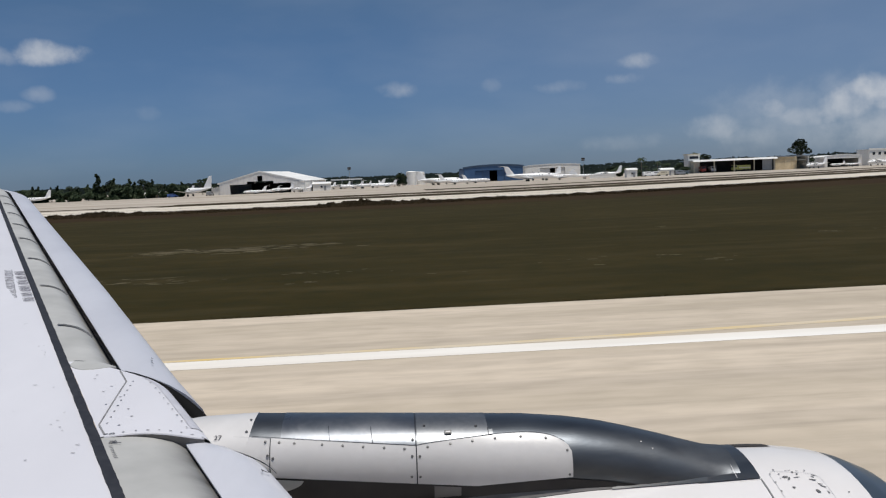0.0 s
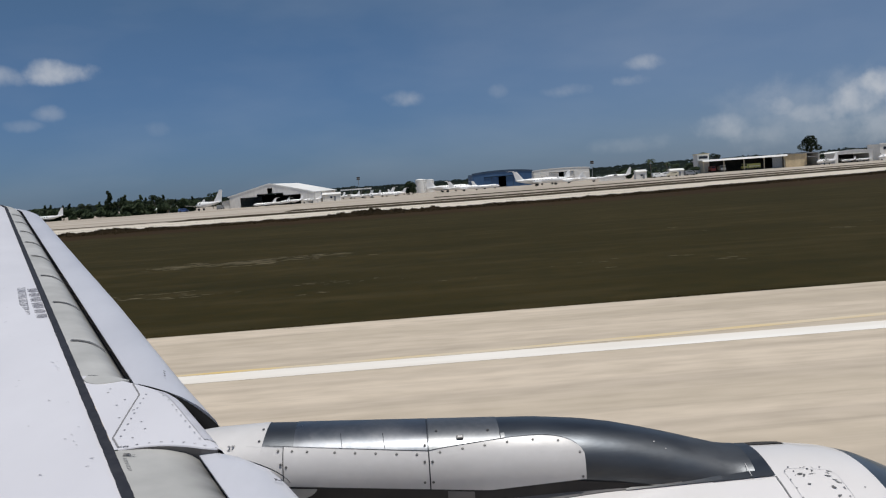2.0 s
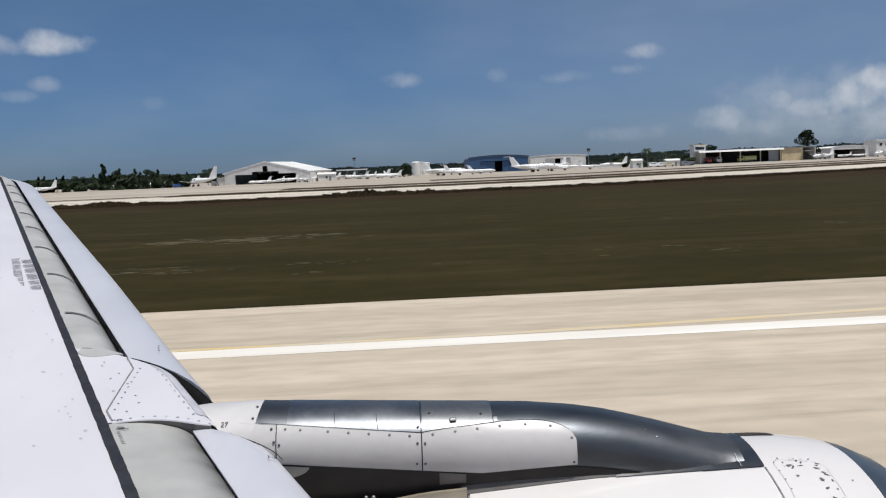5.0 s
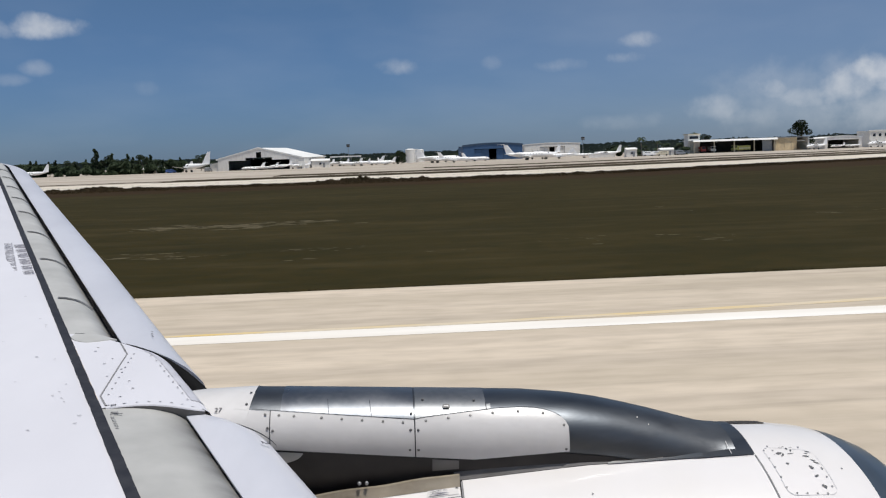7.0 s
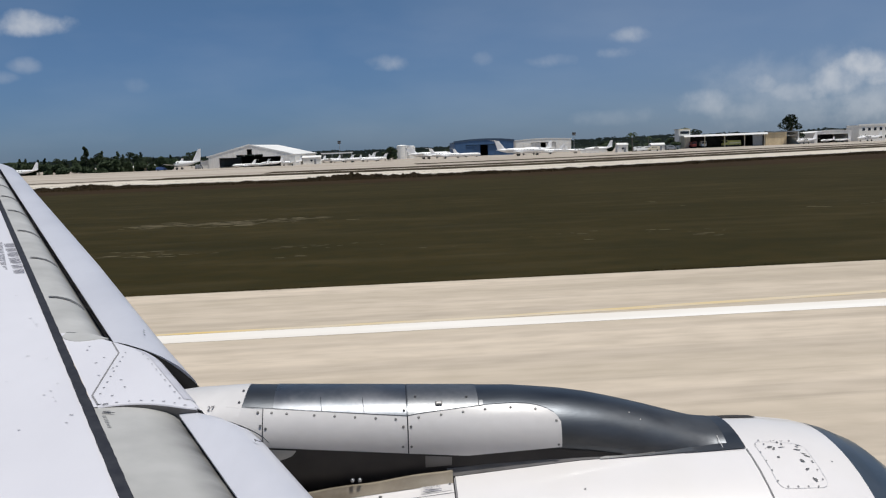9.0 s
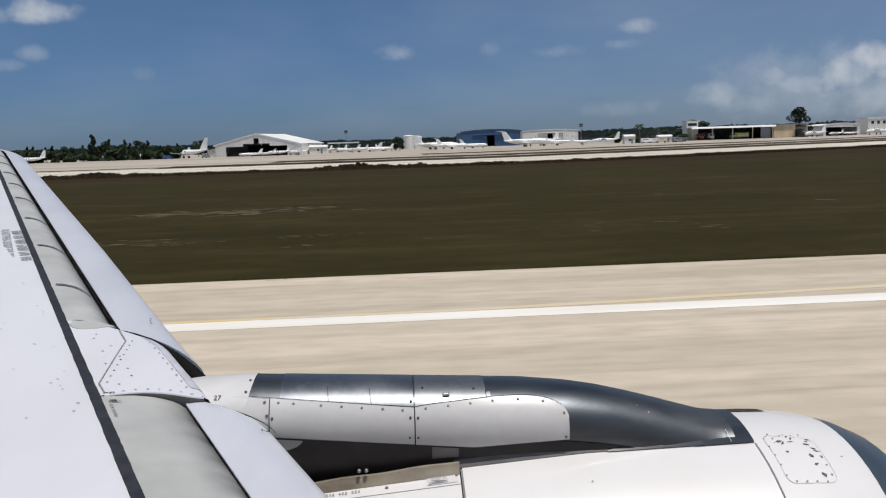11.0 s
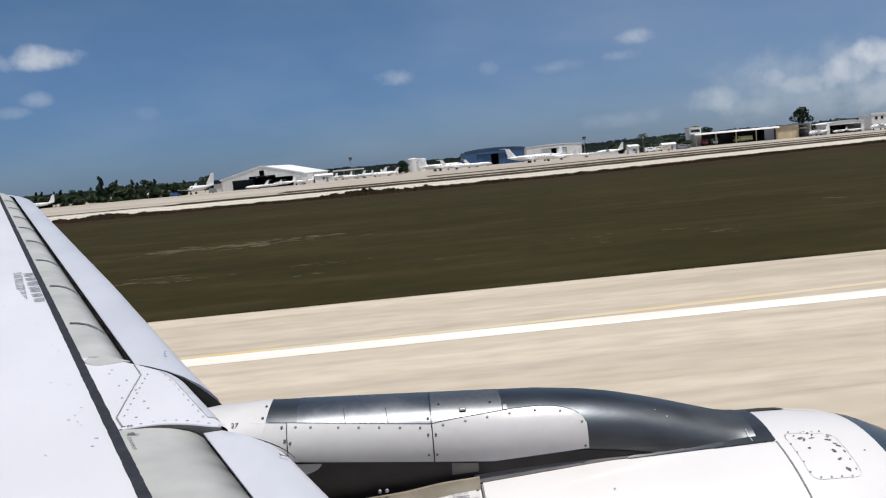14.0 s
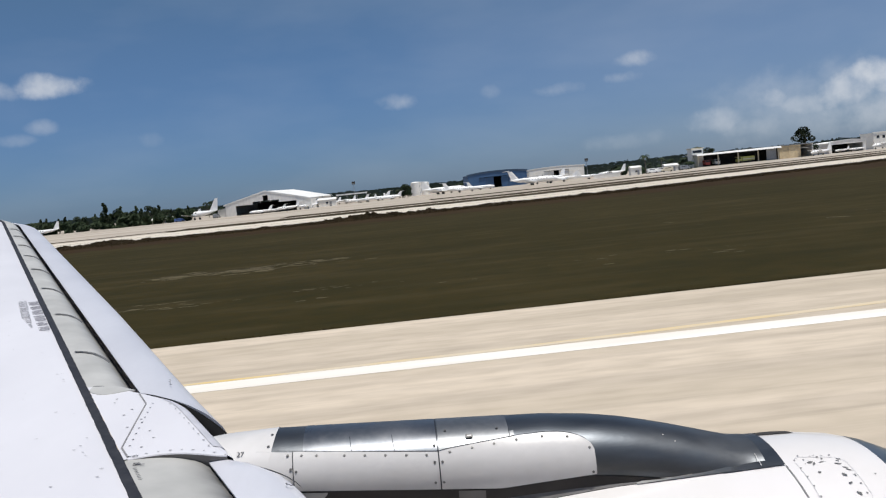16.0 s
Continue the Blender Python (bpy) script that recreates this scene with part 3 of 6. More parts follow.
    # slats
    def slat(y0, y1, skew0, name, label, ahead=0.0):
        rows = []
        n = max(8, int((y1 - y0) * (14 if ahead else 4)))
        for i in range(n + 1):
            y = y0 + (y1 - y0) * i / n
            sk = skew0 * max(0.0, 1 - (y - y0) / 1.2)
            ring = []
            full = 0.016 if ahead else 0.0
            for f, dz in ((1.0, 0.034), (0.82, 0.036), (0.6, 0.026), (0.4, 0.006), (0.22, -0.025), (0.10, -0.06), (0.03, -0.09), (0.0, -0.12), (0.02, -0.155), (0.09, -0.185), (0.2, -0.195),
                          (0.26, -0.13), (0.42, -0.05), (0.65, 0.005), (1.0, 0.026)):
                yy = y + sk * f
                front = x_lead(yy) + ahead
                if ahead:
                    front -= slat_round(yy)
                back = x_slat(yy) + (0.08 if ahead else 0.0)
                x = front + (back - front) * f
                ring.append((x, yy, z_mid(yy) + dz + full * math.sin(math.pi * min(1.0, f + 0.08)) * (1.0 if dz > -0.13 else 0.0)))
            rows.append(ring)
        return part(name, grid(rows, closed=True, caps=True), M_SLAT, wing, label, smooth=True, sharp=40)

    outer = slat(4.60, 15.15, 0.36, "slat", "long pale grey leading-edge slat, extended")
    inner = slat(0.1, 3.90, 0.0, "slat", "pale grey inboard slat with rounded end, extended", 0.045)
    # black line drawn for the shadow gap round the end of the inboard slat
    rows = []
    for y in spread(3.735, 3.90, 16):
        x = x_lead(y) + 0.045 - slat_round(y)
        rows.append([(x, y + 0.002, z_mid(y) - 0.075 + 0.10 * max(0.0, (y - 3.70) / 0.20) ** 2), (x + 0.003, y + 0.006, z_mid(y) - 0.075 + 0.10 * max(0.0, (y - 3.70) / 0.20) ** 2), (x + 0.004, y + 0.007, z_mid(y) - 0.082 + 0.10 * max(0.0, (y - 3.70) / 0.20) ** 2)])
    rows += [[(x, 3.902, z_mid(3.90) + 0.036), (x, 3.907, z_mid(3.90) + 0.037), (x, 3.908, z_mid(3.90) + 0.03)] for x in spread(x_lead(3.9) - 0.27, x_slat(3.9) + 0.08, 6)]
    part("end_shadow_line", grid(rows), M_SEAL, inner, "thin black line for the shadow gap round the slat end", smooth=True)
    # open end of the outer slat, the cove seen from inboard: its shade as a black sheet
    rows = []
    for f in spread(0.0, 0.95, 12):
        yy = 4.60 + 0.36 * f
        x = x_lead(yy) + (x_slat(yy) - x_lead(yy)) * f
        top = z_mid(yy) + 0.036 - 0.155 * (1 - f) ** 2.6
        g = (1 - f) ** 0.7
        rows.append([(x + 0.003, yy - 0.002, top), (x + 0.035 * g, yy - 0.06 * g, top - 0.03 * g), (x + 0.06 * g, yy - 0.12 * g, top - 0.075 * g), (x + 0.04 * g, yy - 0.13 * g, top - 0.12), (x - 0.05, yy - 0.02, top - 0.17)])
    part("slat_end_shade", grid(rows), M_VOID, outer, "black sheet for the shade in the slat's open end", smooth=True)
    # small marks on the slats
    for y, f in ((5.1, 0.42), (5.15, 0.40), (5.19, 0.37)):
        x = x_lead(y) + (x_slat(y) - x_lead(y)) * f
        part("track_mark", box(0.022, 0.006, 0.002, 0, 0, 0), M_RIVET, outer).matrix_basis = facing((x, y, z_mid(y) + 0.024), (0.25, 0, 1), (0.6, -0.8, 0))
    lettering("2", 0.055, facing((-0.590, 3.575, z_mid(3.575) + 0.016), (0.40, 0.0, 0.9), (0.45, -0.9, 0.0)), M_INK, inner, "number_stencil", "small black stencilled figure")

    # white nose panel over the pylon
    def panel_xy(f, v):
        yo = 4.95 - 0.27 * f ** 3
        yi = 3.815 + 0.048 * math.sin(math.pi * min(1.0, f * 0.95 + 0.02))
        yi += 0.03 * max(0.0, (f - 0.78) / 0.22) ** 2
        y = yi + (yo - yi) * v
        return x_seal(y) + (x_crest(y) - x_seal(y)) * f, y

    rows = []
    for v in spread(0, 1, 12):
        row = []
        for f in spread(0.0, 1.0, 14):
            x, y = panel_xy(f, v)
            row.append((x, y, nose_height(y, x) + 0.002))
        x, y, z = row[-1]
        row += [(x + 0.022, y, z - 0.014), (x + 0.038, y, z - 0.045), (x + 0.045, y, z - 0.09), (x + 0.045, y, z - 0.2)]
        rows.append(row)
    cap = part("nose_panel", grid(rows), M_WING, wing, "white riveted nose panel above the engine pylon", smooth=True, sharp=45)
    # inner edge lip, with a dark gap below
    rows = []
    lip = []
    for f in spread(0.04, 1.0, 12):
        x, y = panel_xy(f, 0.0)
        z = nose_height(y, x)
        lip.append([(x, y - 0.0005, z + 0.003), (x, y - 0.0025, z + 0.001), (x, y - 0.003, z - 0.005)])
        rows.append([(x, y - 0.0025, z - 0.005), (x, y + 0.006, z - 0.03), (x, y + 0.03, z - 0.13)])
    part("panel_edge", grid(rows), M_HINGE, cap, "dark edge gap of the nose panel")
    part("panel_lip", grid(lip), M_WING, cap, smooth=True)
    # sealed seam with a kink
    seam = [(-1.585, 4.80), (-1.556, 4.74), (-1.485, 4.59), (-1.420, 3.962), (-1.354, 3.84)]
    rows = []
    for (xa, ya), (xb, yb) in zip(seam, seam[1:]):
        for s in spread(0, 1, 4):
            x, y = xa + (xb - xa) * s, ya + (yb - ya) * s
            rows.append([(x - 0.0035, y - 0.003, nose_height(y, x - 0.0035) + 0.004), (x, y, nose_height(y, x) + 0.005), (x + 0.0035, y + 0.003, nose_height(y, x + 0.0035) + 0.004)])
    part("sealed_seam", grid(rows), M_LINE, cap, "grey sealed seam with a kink")
    # grey erosion strip along the front of the panel
    rows = []
    for v in spread(0.12, 0.99, 10):
        row = []
        for f in (0.935, 0.97, 1.0):
            x, y = panel_xy(f, v)
            row.append((x, y, nose_height(y, x) + 0.005))
        x, y, z = row[-1]
        row += [(x + 0.022, y, z - 0.013), (x + 0.038, y, z - 0.044)]
        rows.append(row)
    part("erosion_strip", grid(rows), M_EROSION, cap, "grey erosion strip on the nose panel", smooth=True)

    # fastener marks
    me = bpy.data.meshes.new("fastener")
    bm = bmesh.new()
    bmesh.ops.create_circle(bm, cap_ends=True, segments=8, radius=0.0058)
    bm.to_mesh(me)
    bm.free()
    me.materials.append(M_RIVET)
    rng = random.Random(4)
    for i in range(9):
        s = i / 8
        y = 4.60 - 0.62 * s
        x = -1.485 + (4.59 - y) * 0.104 + 0.034
        shared("fastener", me, facing((x, y, nose_height(y, x) + 0.005), (0, 0, 1), (1, 0, 0)), cap)
    for i in range(9):
        x = -1.33 + 0.052 * i
        y = 3.85 + 0.045 * math.sin(math.pi * i / 8)
        shared("fastener", me, facing((x, y, nose_height(y, x) + 0.005), (0, 0, 1), (1, 0, 0)) @ Matrix.Diagonal((0.9 + 0.5 * (i % 2), 0.7, 1, 1)), cap)
    for i in range(9):
        y = 3.95 + 0.08 * i
        x = x_crest(y) - 0.05
        shared("fastener", me, facing((x, y, nose_height(y, x) + 0.008), (0.3, 0, 1), (1, 0, 0)), cap)
    marks = [(-2.20, 5.21), (-2.185, 5.24), (-2.107, 5.06), (-1.82, 4.46), (-1.63, 4.10), (-1.576, 3.90), (-1.412, 3.615), (-1.428, 3.713), (-2.15, 5.13), (-2.12, 5.10)]
    for i in range(26):
        y = rng.uniform(2.7, 7.6)
        marks.append((x_seal(y) - 0.05 - rng.choice([0.10, 0.16, 0.32, 0.45, 0.7, 0.95]) - rng.uniform(-0.03, 0.03), y))
    for x, y in marks:
        sc = rng.uniform(0.5, 1.1)
        back = max(0.0, x_seal(y) - 0.05 - x)
        shared("fastener", me, facing((x, y, skin_height(y, back) + 0.004), (0, 0, 1), (1, rng.uniform(-0.3, 0.3), 0)) @ Matrix.Diagonal((sc * 1.7, sc * 0.6, 1, 1)), wing)
    for i in range(10):
        y = 3.98 + 0.09 * i + rng.uniform(-0.03, 0.03)
        x = x_seal(y) + rng.uniform(0.05, 0.2)
        shared("fastener", me, facing((x, y, nose_height(y, x) + 0.005), (0, 0, 1), (1, 0, 0)) @ Matrix.Diagonal((1.3, 0.8, 1, 1)), cap)
    # index ticks and a small ring by the corner of the nose panel
    for i in range(8):
        y = 3.725 - 0.018 * i
        x = x_seal(y) + 0.030
        part("index_tick", box(0.016, 0.004, 0.001), M_RIVET, inner_nose).matrix_basis = facing((x, y, z_mid(y) + 0.0975), (0, 0, 1), (1, 0, 0))
    for i, w in enumerate((0.030, 0.034, 0.055)):
        y = 3.775 - 0.010 * i
        part("index_bar", box(w, 0.006, 0.001), M_INK, inner_nose).matrix_basis = facing((x_seal(y) + 0.04 + w / 4, y, z_mid(y) + 0.0985), (0, 0, 1), (1, 0, 0))
    ring = bmesh.new()
    for k in range(12):
        a, b = 2 * math.pi * k / 12, 2 * math.pi * (k + 1) / 12
        ring.faces.new([ring.verts.new((r * math.cos(q), r * math.sin(q), 0)) for r, q in ((0.013, a), (0.013, b), (0.008, b), (0.008, a))])
    part("index_ring", ring, M_INK, cap).matrix_basis = facing((-1.322, 3.845, nose_height(3.845, -1.322) + 0.006), (0, 0, 1), (1, 0, 0))
    part("index_bar", box(0.018, 0.006, 0.001), M_INK, cap).matrix_basis = facing((-1.349, 3.845, nose_height(3.845, -1.349) + 0.005), (0, 0, 1), (1, 0, 0))

    # stencils on the skin: one line readable, one worn into bars
    n = (0.05, -0.1, 1)
    a = Vector((-0.42, 0.9, 0.1))
    y, back = 6.95, 0.165
    x = x_seal(y) - 0.05 - back
    lettering("DO NOT WALK OUTSIDE THIS AREA", 0.070, facing((x, y, skin_height(y, back) + 0.005), n, -a) @ Matrix.Diagonal((0.95, 1.35, 1, 1)), M_INKG, wing, "stencil", "grey stencilled walkway warning")
    y, back = 6.92, 0.058
    xs = x_seal(y) - 0.05 - back
    c = -0.60
    for k in range(27):
        c += 0.046
        if k % 27 in (3, 7, 13, 18, 22):
            continue
        yy = y + c * 0.9
        m = facing((xs - c * 0.44, yy, skin_height(yy, back) + 0.005), n, -a)
        for dx, dy, w, h in ((-0.011, 0, 0.008, 0.085), (0.010, 0.012 * (k % 3 - 1), 0.008, 0.060), (0, 0.036 * (k % 2 * 2 - 1), 0.028, 0.012)):
            part("stencil_bar", box(w, h, 0.002, dx, dy), M_INKG, wing).matrix_basis = m
    return wing


build_wing()

# ---- pylon ----
PY = 4.15
STATIONS = ((-1.45, 0.20, 3.28), (-1.0, 0.235, 3.332), (-0.72, 0.24, 3.338), (0.27, 0.24, 3.290), (0.62, 0.24, 3.274), (0.86, 0.24, 3.248), (1.02, 0.238, 3.220), (1.16, 0.235, 3.186), (1.30, 0.235, 3.148), (1.46, 0.235, 3.100),
            (1.60, 0.25, 3.058), (1.70, 0.275, 3.046), (1.79, 0.30, 3.034))


def pylon_at(x):
    for (xa, wa, za), (xb, wb, zb) in zip(STATIONS, STATIONS[1:]):
        if x <= xb:
            s = max(0.0, (x - xa) / (xb - xa))
            s2 = s
            return wa + (wb - wa) * s2, za + (zb - za) * s2
    return STATIONS[-1][1:]


def tuck(depth):
    """How far the pylon's flank draws in, depth metres below its shoulder."""
    return 0.75 * max(0.0, depth) ** 1.6


def pylon_side(x, z, out=0.0):
    """A place on the pylon's face towards the fuselage, at height z."""
    w, top = pylon_at(x)
    base = top - 0.20
    u = min(1.0, max(0.0, (z - base) / 0.20))
    y = PY - w * (1 - u ** 2.2) ** (1 / 2.2) + tuck(base - z)
    ny = -(1 - u) - 0.15
    nz = u if z > base else -0.8 * min(1.0, (base - z) * 2)
    l = math.hypot(ny, nz)
    return Vector((x, y + ny / l * out, z + nz / l * out))


def pylon_ring(x, low, grow=0.0, slant=0.0):
    w, top = pylon_at(x)
    lean = lambda z: x + 0.25 * (3.25 - z) * slant
    levels = spread(low, top - 0.20, 5)[:-1]
    pts = [(lean(z), PY - w - grow + tuck(top - 0.20 - z), z) for z in levels]
    for i in range(37):
        a = math.pi * i / 36
        c, s = math.cos(a), math.sin(a)
        z = top - 0.20 + (0.20 + grow) * abs(s) ** (2 / 2.2)
        pts.append((lean(z), PY - math.copysign(abs(c) ** (2 / 2.2), c) * (w + grow), z))
    pts += [(lean(z), PY + w + grow - tuck(top - 0.20 - z), z) for z in reversed(levels)]
    return pts


def build_pylon():
    xs = spread(-0.82, 1.68, 50)
    pylon = part("engine_pylon", grid([pylon_ring(x, 2.62) for x in xs], closed=True, caps=True), M_PYLON, airliner, "dark blue-grey metallic engine pylon fairing", smooth=True, sharp=40)
    part("rear_fairing", grid([pylon_ring(x, 2.75, 0.003, -1.0) for x in spread(-1.45, -0.735, 14)], closed=True, caps=True), M_PANEL, pylon, "white rear pylon fairing", smooth=True, sharp=40)

    def patch(name, x0, x1, low, high, mat, label, out=0.006, n=14, m=8):
        rows = []
        for x in spread(x0, x1, n):
            a, b = low(x), high(x)
            rows.append([pylon_side(x, a + (b - a) * i / m, out) for i in range(m + 1)])
        return part(name, grid(rows), mat, pylon, label, smooth=True)

    def wrap(name, x0, x1, low, mat, label, out=0.002, n=14):
        """A plate from low on the near flank over the crown to the far shoulder."""
        rows = []
        for x in spread(x0, x1, n):
            w, top = pylon_at(x)
            a0 = math.asin(min(1.0, max(0.0, (low(x) - top + 0.20) / 0.20)) ** 1.1)
            row = []
            for a in spread(a0, 2.5, 40):
                c, q = math.cos(a), math.sin(a)
                row.append((x, PY - math.copysign(abs(c) ** (2 / 2.2), c) * (w + out), top - 0.20 + (0.20 + out) * abs(q) ** (2 / 2.2)))
            rows.append(row)
        return part(name, grid(rows), mat, pylon, label, smooth=True)

    bottom = lambda x: 3.105 - 0.098 * min(1.0, max(0.0, x + 0.64)) + max(0.0, x - 0.36) * 0.052
    t1 = lambda x: 3.2795 - 0.0905 * (x + 0.7)
    t2 = lambda x: 3.2095 + 0.0235 * min(1.0, max(0.0, (x - 0.075) / 0.4)) ** 0.66 - 0.09 * (1 - math.sqrt(max(0.0, 1 - (max(0.0, x - 0.55) / 0.2805) ** 2.3)))
    patch("side_panel", -0.80, -0.624, lambda x: 2.9, t1, M_PANEL, "white side panel", out=0.0038, n=4)
    patch("side_panel", -0.620, 0.071, bottom, t1, M_PANEL, "long white screwed side panel")
    patch("side_panel", 0.077, 0.830, bottom, t2, M_PANEL, "white side panel with a rounded corner", n=60)
    # dark carrier below the panels, the shade under them put into its colour
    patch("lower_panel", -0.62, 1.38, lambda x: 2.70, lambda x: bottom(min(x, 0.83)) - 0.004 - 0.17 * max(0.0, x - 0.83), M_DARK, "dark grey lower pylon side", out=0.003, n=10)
    # bare-metal access plate behind the top latch, with faint cross joints
    wrap("access_plate", 0.079, 0.430, lambda x: t2(x) + 0.004, M_PLATE, "pale metal access plate with a latch")
    wrap("skin_plate", -0.575, 0.070, lambda x: t1(x) + 0.003, M_LEAD, "worn silvery skin plate", n=20)
    patch("tab_plate", 0.432, 0.452, lambda x: t2(x) + 0.004, lambda x: t2(x) + 0.020, M_PLATE, "small pale tab plate", out=0.006, n=3)
    patch("repair_plate", 0.155, 0.285, lambda x: 2.952 + 0.05 * (x - 0.15), lambda x: bottom(x) - 0.008, M_HINGE, "brown-grey repair plate", out=0.008, n=4)
    gusset = lambda x: 3.088 - 0.062 * math.sqrt(max(0.0, 1 - ((x + 0.62) / 0.155) ** 2))
    patch("gusset", -0.62, -0.467, gusset, lambda x: bottom(x) - 0.006, M_NOSE, "small rounded grey gusset", out=0.014, n=12)
    for x, top in ((-0.340, 3.300), (-0.134, 3.288), (0.073, 3.300), (0.430, 3.258)):
        rows = []
        lo = t1(x) if x < 0.08 else t2(x)
        for i in range(9):
            z = lo + (top - lo) * i / 8
            xx = x - 0.018 * (z - lo) / 0.1 * (1 if x < 0 else 0)
            rows.append([pylon_side(xx - 0.0011, z, 0.005), pylon_side(xx + 0.0011, z, 0.005)])
        part("panel_joint", grid(rows), M_SEAL, pylon)
    for edge, x0, x1 in ((t1, -0.71, 0.074), (t2, 0.074, 0.80)):
        rows = [[pylon_side(x, edge(x) + 0.0005, 0.008), pylon_side(x, edge(x) + 0.0026, 0.008)] for x in spread(x0, x1, 24)]
        part("panel_joint", grid(rows), M_SEAL, pylon)
    for x in (-0.622, 0.074):
        rows = [[pylon_side(x - 0.0018, z, 0.0085), pylon_side(x + 0.0018, z, 0.0085)] for z in spread(bottom(x), t1(x), 6)]
        part("panel_joint", grid(rows), M_SEAL, pylon)
    # screws
    me = bpy.data.meshes.new("screw")
    bm = bmesh.new()
    bmesh.ops.create_cone(bm, cap_ends=True, segments=10, radius1=0.0066, radius2=0.0054, depth=0.003)
    bm.to_mesh(me)
    bm.free()
    me.materials.append(M_SCREW)
    spots = [(x, t1(x) - 0.014) for x in (-0.646, -0.58, -0.508, -0.376, -0.278, -0.18, -0.08, 0.017)]
    spots += [(x, t2(x) - 0.013) for x in (0.129, 0.239, 0.348, 0.459, 0.586, 0.71)]
    spots += [(-0.633, 3.205), (-0.608, 3.192), (0.053, 3.168), (0.090, 3.166), (0.048, 3.073), (0.089, 3.071), (0.808, 3.155), (0.813, 3.045), (0.118, 3.278), (0.373, 3.265)]
    spots += [(-0.74, 3.300), (-0.73, 3.332), (0.058, 3.235)]
    for x, z in spots:
        p = pylon_side(x, z, 0.008)
        w, top = pylon_at(x)
        u = min(1, max(0, (z - top + 0.20) / 0.20))
        shared("screw", me, facing(p, (0, -(1 - u) - 0.15, u), (1, 0, 0)), pylon)
    # latch
    p = pylon_side(0.232, 3.250, 0.008)
    nrm = (0, -0.55, 0.8)
    latch = part("latch", box(0.034, 0.022, 0.004, bevel=0.002), M_SCREW, pylon, "small oval latch")
    latch.matrix_basis = facing(p, nrm, (1, 0, 0))
    part("latch_slot", box(0.022, 0.008, 0.002, 0, 0, 0.004), M_PANEL, latch)
    # number
    p = pylon_side(-0.873, 3.281, 0.008)
    lettering("27", 0.036, facing(p, (0, -0.62, 0.78), (1, 0, 0)), M_INK, pylon, "number_stencil", "black stencilled number 27")
    part("stencil_bar", box(0.026, 0.007, 0.002), M_INK, pylon).matrix_basis = facing(pylon_side(-0.848, 3.246, 0.008), (0, -0.7, 0.7), (1, 0, 0))
    # tiny bright nicks
    for x, z in ((1.20, 3.15), (1.25, 3.12)):
        part("nick", box(0.005, 0.004, 0.002), M_PANEL, pylon).matrix_basis = facing(pylon_side(x, z, 0.002), (0, -0.7, 0.7), (1, 0, 0))
    return pylon


build_pylon()

# ---- engine ----
EZ = 1.93


def cowl_radius(x):
    pts = ((-1.6, 0.62), (-1.2, 0.77), (-0.41, 0.915), (0.29, 0.995), (0.9, 1.05), (1.76, 1.076), (2.0, 1.07), (2.2, 1.045), (2.35, 1.005), (2.48, 0.945), (2.56, 0.88), (2.58, 0.83))
    for (xa, ra), (xb, rb) in zip(pts, pts[1:]):
        if x <= xb:
            s = (x - xa) / (xb - xa)
            return ra + (rb - ra) * s
    return pts[-1][1]


def on_cowl(x, angle, out=0.0):
    r = cowl_radius(x) + out
    return Vector((x, PY - r * math.sin(radians(angle)), EZ + r * math.cos(radians(angle))))


def cowl_normal(angle):
    return Vector((0, -math.sin(radians(angle)), math.cos(radians(angle))))


